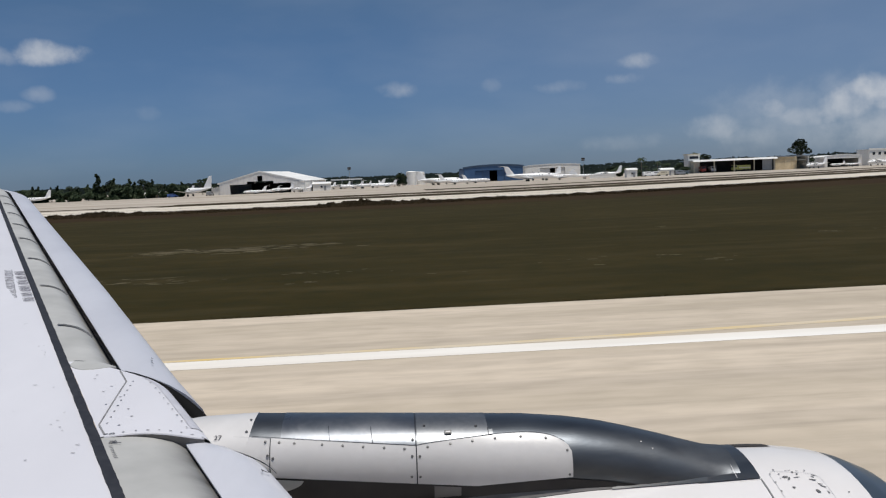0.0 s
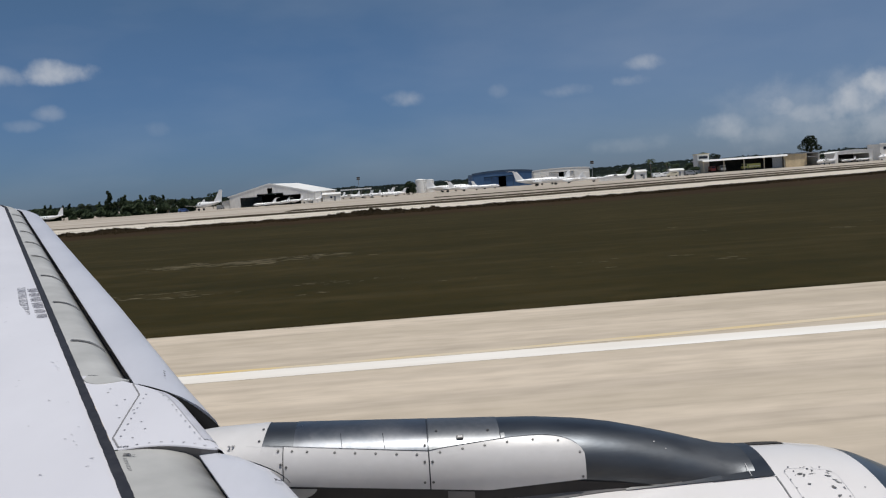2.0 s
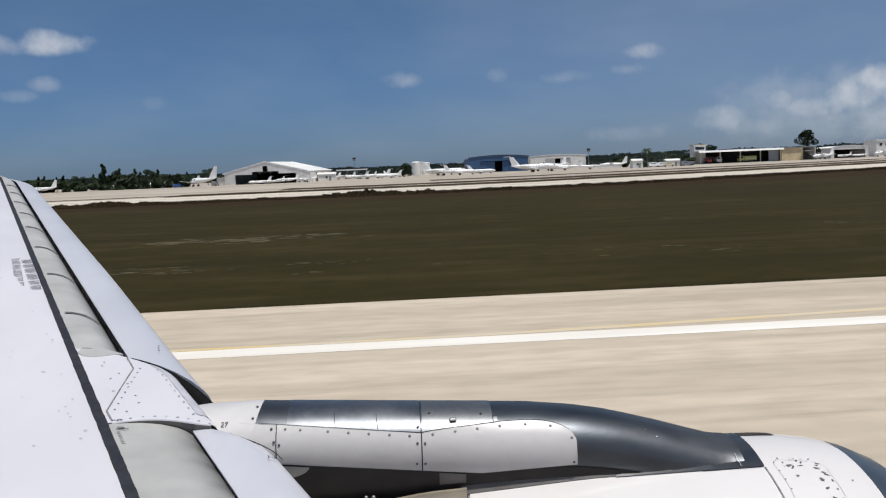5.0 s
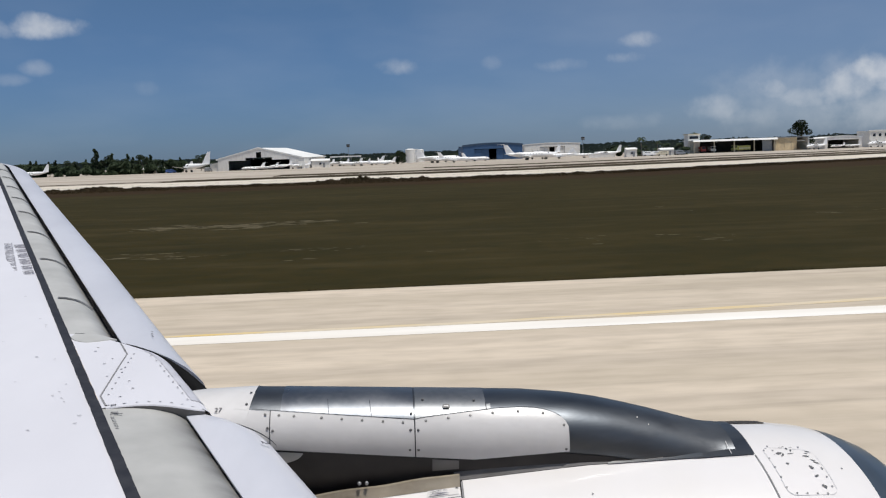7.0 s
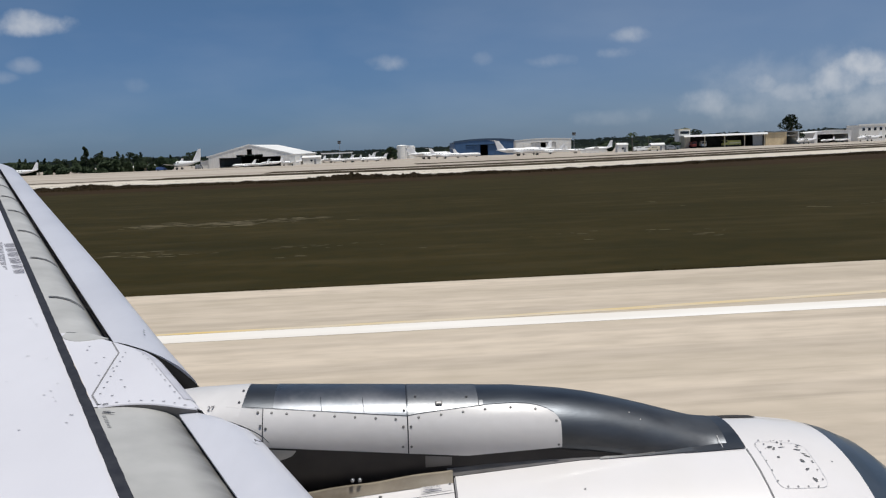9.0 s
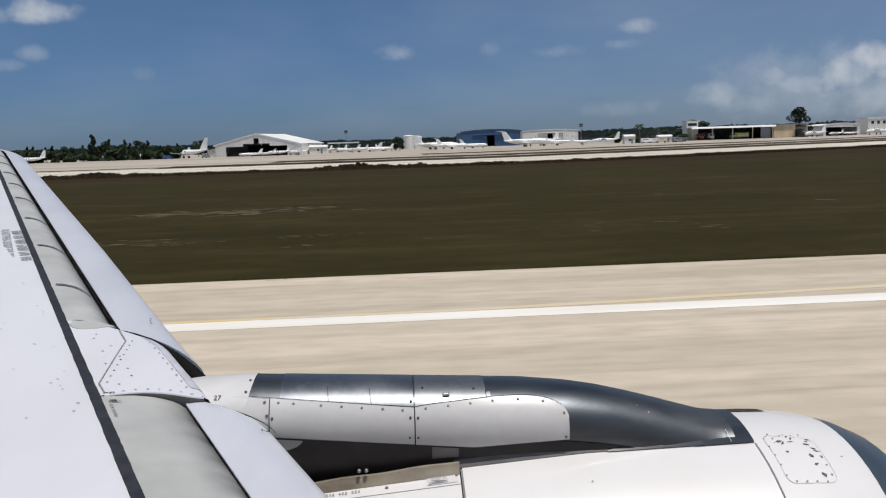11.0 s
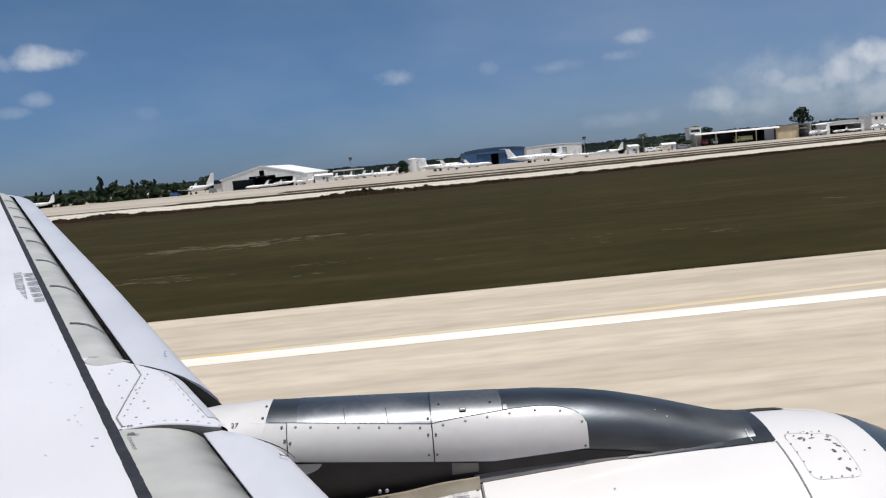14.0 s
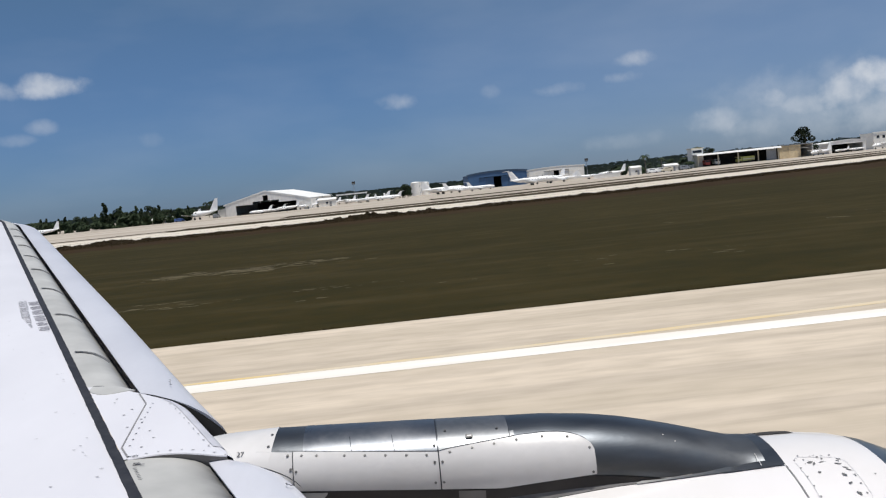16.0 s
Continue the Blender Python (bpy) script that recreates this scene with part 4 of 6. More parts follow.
def build_engine():
    body = lambda x0, x1, n: [(x, cowl_radius(x)) for x in spread(x0, x1, n)]
    prof = [(0.30, cowl_radius(0.30) - 0.02)] + body(0.30, 1.755, 14) + [(1.757, cowl_radius(1.755) - 0.02)]
    fan = part("fan_cowl", revolve(prof, PY, EZ, 13.0, 347.0, 72), M_COWL, airliner, "glossy white fan cowl", smooth=True, sharp=40)
    prof = [(-1.6, 0.58)] + body(-1.6, 0.285, 16) + [(0.287, cowl_radius(0.285) - 0.02)]
    part("reverser_cowl", revolve(prof, PY, EZ, 15.2, 344.8, 72), M_COWL, airliner, "white thrust reverser cowl with a heat-stained edge", smooth=True, sharp=40)
    prof = [(1.765, cowl_radius(1.765) - 0.02)] + body(1.765, 2.265, 10)
    nose = part("nose_cowl", revolve(prof, PY, EZ, seg=80), M_COWL, airliner, "white nose cowl with a chipped access panel", smooth=True, sharp=40)
    prof = body(2.265, 2.58, 12) + [(2.56, 0.795), (2.45, 0.775), (2.2, 0.78), (1.6, 0.80)]
    lip = part("inlet_lip", revolve(prof, PY, EZ, seg=80), M_LIP, nose, "dark polished inlet lip", smooth=True, sharp=60)
    bm = bmesh.new()
    bmesh.ops.create_circle(bm, cap_ends=True, segments=48, radius=0.81, matrix=pose(1.62, PY, EZ, 0, 90, 0))
    part("fan_disc", bm, M_DARK, lip)
    part("engine_core", revolve([(-2.2, 0.3), (-1.6, 0.5), (-0.6, 0.86), (0.28, 0.93), (1.7, 0.99)], PY, EZ, seg=48), M_DARK, airliner, "dark engine core behind the cowls", smooth=True)
    # pylon collar that laps over the nose cowl joint
    rows = []
    for x in spread(1.02, 1.50, 14):
        s = (x - 1.02) / 0.755
        a_out = 13.4
        a_in = 13.0 - 12.0 * s ** 1.2
        lift = 0.004 + 0.05 * (1 - s) * s
        rows.append([on_cowl(x, a_in + (a_out - a_in) * i / 8, 0.006 + lift * (1 - i / 8)) for i in range(9)])
    part("fillet", grid(rows), M_NAVY, airliner, "dark blue-grey fillet between pylon and cowl", smooth=True)
    rows = []
    for k in range(7):
        row = []
        for i in range(17):
            a = 13.6 - 27.2 * i / 16
            front = 1.780 - 0.0017 * a
            row.append(on_cowl(1.45 + (front - 1.45) * k / 6, a, 0.007))
        rows.append(row)
    collar = part("collar", grid(rows), M_PYLON, airliner, "dark pylon collar lapping the cowl", smooth=True)
    rows = [[on_cowl(x - 0.0014, a, o), on_cowl(x + 0.0014, a, o)] for x, a, o in ((1.668, 1.8, 0.030), (1.652, 5.6, 0.030), (1.642, 9.6, 0.028), (1.641, 11.4, 0.020), (1.643, 13.2, 0.012))]
    part("scratch", grid(rows), M_PANEL, collar, "pale scratch")
    rows = [[on_cowl(x, a, 0.0) for a in spread(14, -14, 12)] for x in spread(1.60, 1.767, 4)]
    part("crown_panel", grid(rows), M_COWL, nose, smooth=True)
    # grey hinge beam along the fan cowl's upper edge
    rows = []
    for x in spread(0.26, 1.30, 20):
        w = 0.046 - 0.016 * (x - 0.26) / 1.04
        p = on_cowl(x, 13.05, 0.003)
        rows.append([p, p + Vector((0, 0.015, w * 0.8)), p + Vector((0, 0.05, w)), p + Vector((0, 0.075, w - 0.05))])
    part("hinge_beam", grid(rows), M_HINGE, fan, "grey hinge beam along the cowl edge", smooth=True, sharp=40)
    # heat-stained rim along the reverser
    rows = []
    for x in spread(-1.0, 0.285, 22):
        p = on_cowl(x, 15.9, 0.002)
        h = 0.050 + 0.004 * math.sin(x * 3) + 0.003 * math.sin(x * 17)
        rows.append([p, p + Vector((0, 0.012, h * 0.5)), p + Vector((0, 0.02, h)), p + Vector((0, 0.035, h + 0.003)), p + Vector((0, 0.05, h - 0.06))])
    part("heat_stained_rim", grid(rows), M_HEAT, fan, "brown heat-stained steel rim", smooth=True, sharp=50)
    # joints round the cowl
    for x in (0.294, 1.76):
        rows = [[on_cowl(x - 0.0035, a, 0.0015), on_cowl(x + 0.0035, a, 0.0015)] for a in spread(13.6, 110, 40)]
        part("cowl_joint", grid(rows), M_LINE, fan)
    rows = [[on_cowl(x, 19.6, 0.0015), on_cowl(x, 19.85, 0.0015)] for x in spread(-0.9, 0.285, 12)]
    part("cowl_joint", grid(rows), M_LINE, fan)
    # data plate and stencil by the hoist point
    rows = [[on_cowl(x, 15.9 + 2.9 * i / 4, 0.003) for i in range(5)] for x in spread(0.125, 0.275, 5)]
    plate = part("placard", grid(rows), M_PANEL, fan, "small white hoisting placard")
    n = cowl_normal(17)
    lettering("HOIST POINT", 0.020, facing(on_cowl(0.20, 16.6, 0.005), n, (1, 0, 0)), M_INKG, plate, "stencil", "grey stencilled words")
    for k, (w, a) in enumerate(((0.11, 17.6), (0.13, 18.3))):
        part("stencil_bar", box(w, 0.006, 0.001), M_INKG, plate).matrix_basis = facing(on_cowl(0.20, a, 0.005), n, (1, 0, 0))
    for k in range(13):
        if k not in (5, 9):
            part("stencil_bar", box(0.009, 0.010 + 0.004 * (k % 3), 0.001), M_INKG, fan).matrix_basis = facing(on_cowl(-0.39 + 0.0155 * k, 17.4, 0.004), n, (1, 0.03, 0.1))
    part("screw", box(0.016, 0.012, 0.004, bevel=0.003), M_SCREW, fan).matrix_basis = facing(on_cowl(-0.07, 17.4, 0.002), n, (1, 0, 0))
    part("screw", box(0.012, 0.010, 0.004, bevel=0.003), M_SCREW, fan).matrix_basis = facing(on_cowl(0.268, 16.3, 0.004), n, (1, 0, 0))
    # bright studs in the dark gap
    for x in (-0.19, -0.155):
        bm = bmesh.new()
        bmesh.ops.create_uvsphere(bm, u_segments=10, v_segments=6, radius=0.010)
        part("stud", bm, M_STEEL, fan, smooth=True).matrix_basis = pose(x - 0.012, PY - 0.25, 2.918)
    # chipped access panel on the nose cowl
    def on_patch(u, v, out):
        return on_cowl(1.814 + 0.250 * u - 0.014 * max(0.0, v - 0.6), 9.9 + 18.8 * v + 2.0 * u * (1 - v), out)
    outline = []
    for cx, cy, a0 in ((0.82, 0.86, 0), (0.18, 0.86, 90), (0.18, 0.14, 180), (0.82, 0.14, 270)):
        for i in range(6):
            a = radians(a0 + 18 * i)
            outline.append((cx + 0.18 * math.cos(a), cy + 0.14 * math.sin(a)))
    ring = []
    for (ua, va), (ub, vb) in zip(outline, outline[1:] + outline[:1]):
        k = 8 if math.hypot(ub - ua, vb - va) > 0.2 else 1
        ring += [(ua + (ub - ua) * i / k, va + (vb - va) * i / k) for i in range(k)]
    rows = [[on_patch(u, v, 0.0022), on_patch(0.5 + (u - 0.5) * 0.982, 0.5 + (v - 0.5) * 0.985, 0.0022)] for u, v in ring + ring[:1]]
    part("panel_outline", grid(rows), M_FAINT, nose)
    me = bpy.data.meshes.new("fastener")
    bm = bmesh.new()
    bmesh.ops.create_circle(bm, cap_ends=True, segments=8, radius=0.0048)
    bm.to_mesh(me)
    bm.free()
    me.materials.append(M_RIVET)
    for x, a in [(1.863, 8.9), (1.829, 10.9), (1.873, 11.0), (2.017, 9.6), (2.051, 25.2), (2.053, 21.9), (2.056, 18.6)] + [(1.827, 14.6 + 3.55 * k) for k in range(4)] + [(1.862 + 0.049 * k, 27.2 + 0.12 * k) for k in range(4)]:
        shared("fastener", me, facing(on_cowl(x - 0.009, a + 0.8, 0.0035), cowl_normal(a), (1, 0, 0)), nose)
    rng = random.Random(9)
    # x, angle, length, width and turn of each bare patch
    for x, a, l, w, turn in ((1.893, 12.4, 0.040, 0.018, 10), (1.905, 13.2, 0.028, 0.014, 60), (1.948, 10.3, 0.016, 0.014, 60), (1.963, 11.2, 0.022, 0.012, 75), (1.950, 12.7, 0.042, 0.007, 5), (1.899, 16.9, 0.020, 0.014, 30),
                             (2.044, 11.7, 0.034, 0.008, -25), (2.030, 12.6, 0.026, 0.007, -20), (2.022, 13.9, 0.044, 0.011, -15), (2.040, 15.6, 0.030, 0.009, -30), (2.050, 16.6, 0.040, 0.012, -35), (2.006, 18.5, 0.030, 0.018, -75),
                             (2.004, 21.7, 0.026, 0.018, 20), (2.013, 25.3, 0.034, 0.020, -60), (1.918, 9.6, 0.018, 0.005, 5), (1.940, 9.3, 0.016, 0.005, 0), (1.975, 9.7, 0.018, 0.005, -10), (2.058, 19.0, 0.012, 0.007, 0), (1.865, 13.0, 0.008, 0.006, 0)):
        bm = bmesh.new()
        k = rng.randint(9, 13)
        ring = []
        for i in range(k):
            q = 2 * math.pi * i / k
            r = rng.uniform(0.55, 1.1)
            ring.append(bm.verts.new((r * math.cos(q) * l / 2, r * math.sin(q) * w / 2, 0)))
        bm.faces.new(ring)
        part("paint_chip", bm, M_CHIP, nose).matrix_basis = facing(on_cowl(x - 0.009, a + 0.8, 0.003), cowl_normal(a), (1, 0, 0)) @ pose(0, 0, 0, 0, 0, turn)
    # dark vent slot on top
    rows = [[on_cowl(x, a, 0.003 + 0.003 * math.sin(math.pi * (x - 1.80) / 0.2)) for a in spread(-9, -15, 4)] for x in spread(1.80, 2.0, 10)]
    part("vent_slot", grid(rows), M_DARK, nose, "dark slot on the top of the cowl")
    for x, a in ((2.155, 19.1), (0.9, 24)):
        shared("fastener", me, facing(on_cowl(x, a, 0.002), cowl_normal(a), (1, 0, 0)), nose)


build_engine()
# fuselage, with the cabin window through which the wing is seen
FY, FZ, FR = -1.815, 3.95, 1.97
WIN_X, WIN_Z = 0.0, 4.49


def fuselage_skin(x, a, out=0.0):
    """A place on the skin; a runs from the crown towards the wing."""
    return Vector((x, FY + (FR + out) * math.sin(a), FZ + (FR + out) * 1.03 * math.cos(a)))


def in_window(p, grow=1.0):
    return p.y > 0 and ((p.x - WIN_X) / (0.150 * grow)) ** 2 + ((p.z - WIN_Z) / (0.215 * grow)) ** 2 < 1


def build_fuselage():
    angles = spread(0, 0.9, 9) + spread(0.94, 1.64, 40) + spread(1.72, 2 * math.pi - 0.1, 46)
    stations = spread(-16, -0.6, 10) + spread(-0.5, 0.5, 50) + spread(0.6, 12, 8)
    bm = grid([[fuselage_skin(x, a) for a in angles] for x in stations], closed=True, caps=True)
    bmesh.ops.delete(bm, geom=[f for f in bm.faces if len(f.verts) == 4 and in_window(f.calc_center_median())], context="FACES_ONLY")
    body = part("fuselage", bm, M_WING, airliner, "plain white fuselage side with an oval cabin window", smooth=True, sharp=60)
    rows = []
    for i in range(41):
        q = 2 * math.pi * i / 40
        row = []
        for k, out in ((0.82, -0.045), (0.82, 0.0), (0.86, 0.006), (1.12, 0.006), (1.14, -0.004)):
            z = WIN_Z + 0.215 * k * math.sin(q)
            a = math.acos(max(-1.0, min(1.0, (z - FZ) / (FR * 1.03))))
            row.append(fuselage_skin(WIN_X + 0.150 * k * math.cos(q), a, out))
        rows.append(row)
    part("window_frame", grid(rows), M_STEEL, body, "oval grey cabin window frame", smooth=True, sharp=40)


build_fuselage()
# belly fairing and landing gear so that the airliner stands on the runway
part("belly_fairing", box(9.0, 3.2, 1.3, -1.5, -2.12, 1.75, bevel=0.4), M_WING, airliner, "white wing root fairing", smooth=True, sharp=40)
for gx, gy in ((-2.6, 1.4), (9.5, -2.12)):
    leg = part("gear_leg", tube(0.12, 0.10, (gx, gy, 3.0 if gy > 0 else 2.2), (gx, gy, 0.55 + gx * 0.012), 12), M_STEEL, airliner, smooth=True, sharp=40)
    for dy in (-0.4, 0.4):
        part("tyre", tube(0.56, 0.56, (gx, gy + dy - 0.18, 0.572 + gx * 0.012), (gx, gy + dy + 0.18, 0.572 + gx * 0.012), 24), M_TYRE, leg, smooth=True, sharp=40)


# ================= buildings across the apron =================
def gable_hangar(x, y, w, d, eave, ridge, turn, label):
    h = thing("hangar", x, y, 0, turn, label, "hangar")
    # front wall with a door opening and a tail slot above it
    dw, dh, sw, sh = w * 0.74, eave * 0.86, w * 0.062, eave + (ridge - eave) * 0.62
    cx = 0.0
    xs = sorted({-w / 2, cx - dw / 2, cx - sw / 2, cx + sw / 2, cx + dw / 2, w / 2, 0.0, cx - sw * 2.6, cx + sw * 2.6})

    def roof(u):
        return ridge - (ridge - eave) * abs(u) / (w / 2)

    bm = bmesh.new()
    for a, b in zip(xs, xs[1:]):
        m = (a + b) / 2
        low = 0.0
        if abs(m - cx) < dw / 2:
            low = dh
        if abs(m - cx) < sw * 2.6:
            low = dh + (sh - dh) * 0.32
        if abs(m - cx) < sw / 2:
            low = sh
        for yy in (-d / 2, -d / 2 + 0.3):
            bm.faces.new([bm.verts.new(p) for p in ((a, yy, low), (b, yy, low), (b, yy, roof(b)), (a, yy, roof(a)))])
        bm.faces.new([bm.verts.new(p) for p in ((a, -d / 2, low), (b, -d / 2, low), (b, -d / 2 + 0.3, low), (a, -d / 2 + 0.3, low))])
    part("front_wall", bm, M_GABLE, h, "pale grey clad gable with a tall tail slot")
    part("back_wall", box(w, 0.3, eave, 0, d / 2 - 0.15), M_INSIDE, h)
    for s in (-1, 1):
        part("side_wall", box(0.3, d - 0.6, eave, s * (w / 2 - 0.15), 0), M_GABLE, h)
        bm = bmesh.new()
        for k in range(2):
            t = 0.25 * k
            vs = [bm.verts.new(p) for p in ((s * (w / 2 + 0.8), -d / 2 - 0.12, eave - 0.3 + t), (0, -d / 2 - 0.12, ridge + t), (0, d / 2 + 0.6, ridge + t), (s * (w / 2 + 0.8), d / 2 + 0.6, eave - 0.3 + t))]
            bm.faces.new(vs)
        part("roof", bm, M_SHEET, h, "bright white sheet roof")
        part("fascia", grid([[(s * (w / 2 + 0.8), -d / 2 - 0.14, eave - 0.3), (s * (w / 2 + 0.8), -d / 2 - 0.14, eave + 0.2)], [(0, -d / 2 - 0.14, ridge), (0, -d / 2 - 0.14, ridge + 0.5)]]), M_SHEET, h)
    for s in (-1, 1):
        part("ceiling_lining", grid([[(s * (w / 2 - 0.4), -d / 2 + 0.4, eave - 0.5), (s * (w / 2 - 0.4), d / 2 - 0.4, eave - 0.5)], [(0, -d / 2 + 0.4, ridge - 0.35), (0, d / 2 - 0.4, ridge - 0.35)]]), M_INSIDE, h)
    part("hangar_floor", box(w - 0.6, d - 0.6, 0.05), M_INSIDE, h)
    part("lining", box(w * 0.3, 0.2, eave + (ridge - eave) * 0.6, 0, d / 2 - 0.5), M_INSIDE, h)
    for i in range(8):
        u = -w / 2 + w * (i + 0.5) / 8
        part("cladding_rib", box(0.12, 0.06, max(0.6, roof(u) - max(dh, 0.2) - 0.5) if abs(u - cx) < dw / 2 + 1 else roof(u) - 0.4, u, -d / 2 - 0.03, max(dh, 0.2) + 0.3 if abs(u - cx) < dw / 2 + 1 else 0.1), M_GABLE, h)
    part("annexe", box(w * 0.06, d * 0.2, eave * 0.94, w * 0.53, -d * 0.45, 0), M_WALL, h, "low white annexe")
    part("annexe_roof", box(w * 0.065, d * 0.21, 0.25, w * 0.53, -d * 0.45, eave * 0.94), M_SHEET, h)
    # lean-to along the near flank
    a, b, y0, y1 = -w * 0.635, -w * 0.5 - 0.02, -d * 0.42, d * 0.3
    ends = [[(a, y, 0), (b, y, 0), (b, y, eave * 0.80), (a, y, eave * 0.60)] for y in (y0, y1)]
    part("lean_to", grid(ends, closed=True, caps=True), M_WALL, h, "low white lean-to with a sloping roof")
    ends = [[(a - 0.3, y, eave * 0.58 + 0.02), (b, y, eave * 0.80 + 0.02), (b, y, eave * 0.80 + 0.17), (a - 0.3, y, eave * 0.58 + 0.17)] for y in (y0 - 0.3, y1 + 0.3)]
    part("lean_to_roof", grid(ends, closed=True, caps=True), M_STEEL, h)
    return h


def barrel_hangar(x, y, w, d, eave, rise, turn, wall, roofmat, label, door_w=0.5, door_mat=None, door_shift=0.0, rim=0.65, doors=5):
    h = thing("hangar", x, y, 0, turn, label, "hangar")

    def crown(u):
        return eave + rise * (1 - (2 * u / w) ** 2)

    dw, dh = w * door_w, eave * 0.82
    c = door_shift * w
    bm = bmesh.new()
    us = sorted(set(spread(-w / 2, w / 2, 12) + [c - dw / 2, c + dw / 2]))
    for a, b in zip(us, us[1:]):
        low = dh if abs((a + b) / 2 - c) < dw / 2 else 0.0
        for yy in (-d / 2, -d / 2 + 0.3):
            bm.faces.new([bm.verts.new(p) for p in ((a, yy, low), (b, yy, low), (b, yy, crown(b)), (a, yy, crown(a)))])
        bm.faces.new([bm.verts.new(p) for p in ((a, -d / 2, low), (b, -d / 2, low), (b, -d / 2 + 0.3, low), (a, -d / 2 + 0.3, low))])
    part("front_wall", bm, wall, h)
    rows = [[(u * 1.03, -d / 2 - 0.15, crown(u) + t), (u * 1.03, d / 2 + 0.5, crown(u) + t)] for t in (0.0,) for u in spread(-w / 2, w / 2, 16)]
    part("roof", grid(rows), roofmat, h, smooth=True)
    rows = [[(u * 1.03, -d / 2 - 0.17, crown(u) - 0.1), (u * 1.03, -d / 2 - 0.17, crown(u) + rim), (u * 1.03, -d / 2 + 0.2, crown(u) + rim)] for u in spread(-w / 2, w / 2, 16)]
    part("fascia", grid(rows), roofmat, h, smooth=True, sharp=40)
    for s in (-1, 1):
        part("side_wall", box(0.3, d - 0.6, eave, s * (w / 2 - 0.15), 0), wall, h)
    part("back_wall", box(w - 0.6, 0.3, eave + rise * 0.4, 0, d / 2 - 0.3), M_INSIDE, h)
    n = max(doors, 1)
    for i in range(doors):
        if i == 2:
            continue
        door = part("sliding_door", box(dw / n - 0.12, 0.18, dh - 0.2, c - dw / 2 + dw * (i + 0.5) / n, -d / 2 + 0.5 + 0.2 * (i % 2)), door_mat or wall, h)
        for k in range(4):
            part("door_rib", box(0.08, 0.06, dh - 0.4, c - dw / 2 + dw * (i + (k + 0.5) / 4) / n, -d / 2 + 0.38 + 0.2 * (i % 2), 0.1), door_mat or wall, door)
    for u in spread(-w / 2 + 0.5, w / 2 - 0.5, 9):
        if abs(u - c) > dw / 2 + 0.4:
            part("cladding_rib", box(0.12, 0.08, eave - 0.2, u, -d / 2 - 0.04, 0), wall, h)
    return h


def add_windows(parent, w, y, z, n, ww, wh, mat=None):
    for i in range(n):
        x = -w / 2 + w * (i + 0.5) / n
        win = part("window", box(ww + 0.24, 0.10, wh + 0.24, x, y - 0.03, z - 0.12), M_WALL, parent)
        part("pane", box(ww, 0.08, wh, x, y - 0.07, z), mat or M_GLASS, win)


def block_building(x, y, w, d, h, turn, wall, label, storeys=1, n=6, roofmat=None, name="building"):
    b = thing(name, x, y, 0, turn, label, "building")
    part("wall", box(w, d, h), wall, b)
    part("roof", box(w + 0.6, d + 0.6, 0.45, 0, 0, h), roofmat or M_SHEET, b)
    part("parapet", box(w + 0.6, 0.3, 0.35, 0, -d / 2 - 0.15, h + 0.45), roofmat or M_SHEET, b)
    for s in range(storeys):
        hh = h / storeys
        if n:
            add_windows(b, w * 0.94, -d / 2, hh * s + hh * 0.35, n, w / max(n, 1) * 0.42, hh * 0.38)
    part("door", box(1.4, 0.12, 2.2, w * 0.3, -d / 2 - 0.05, 0), M_STEEL, b)
    return b


gable_hangar(-55.1 + 3.4, 372, 35.5, 40, 4.7, 8.9, -10, "white gable-roofed hangar with dark open doorway and parked aircraft")
barrel_hangar(53.1, 453, 31.5, 26, 7.1, 1.0, 1, M_BLUEHANGAR, M_BLUEROOF, "blue clad hangar with shallow curved navy roof", 0.62, rim=0.9)
barrel_hangar(90.7, 484, 32, 26, 7.2, 0.7, 1, M_WALL, M_SHEET, "white hangar with shallow curved white roof", 0.45, M_WALL, rim=0.35)


def open_station(x, y, turn):
    s = thing("fire_station", x, y, 0, turn, "low open vehicle station with white roof and lookout tower", "station")
    w, d, h = 40, 13, 5.9
    part("roof", box(w + 2, d + 2, 0.5, 0, 0, h, bevel=0.08), M_SHEET, s, "long white flat roof")
    part("fascia", grid([[(u, -d / 2 - 1.55, h - 0.35), (u, -d / 2 - 1.0, h + 0.55), (u, -d / 2 - 0.9, h - 0.3)] for u in (-w / 2 - 1.05, w / 2 + 1.05)], closed=True, caps=True), M_SHEET, s, "sloping white metal fascia")
    part("back_wall", box(w, 0.3, h, 0, d / 2), M_INSIDE, s)
    part("floor_slab", box(w + 1, d, 0.12), M_APRON, s)
    for i in range(5):
        part("column", box(0.4, 0.4, h - 0.12, -w / 2 + w * i / 4, -d / 2 + 0.3, 0.12), M_CREAM, s)
    part("end_wall", box(0.4, d, h, -w / 2, 0.4), M_CREAM, s)
    part("end_wall", box(0.4, d, h, w / 2, 0.4), M_INSIDE, s)
    part("roller_door", box(5.0, 0.15, h - 0.5, w / 2 - 3.0, -d / 2 + 1.2), M_STEEL, s, "grey-green half-shaded roller door")
    for i in range(8):
        part("roof_sheet_rib", box(0.2, d + 1.8, 0.08, -w / 2 + 4 + w * i / 8, 0, h + 0.5), M_SHEET, s)
    t = part("tower", box(5.8, 6.0, 9.2, -w / 2 + 1.8, 2, 0), M_WALL, s, "white lookout tower with dark window band")
    part("window_band", box(4.4, 6.2, 1.3, -w / 2 + 1.8, 2, 7.1), M_GLASS, t)
    part("tower_roof", box(6.6, 7, 0.4, -w / 2 + 1.8, 2, 9.2), M_CREAM, t)
    return s


open_station(167.2, 407, 0)


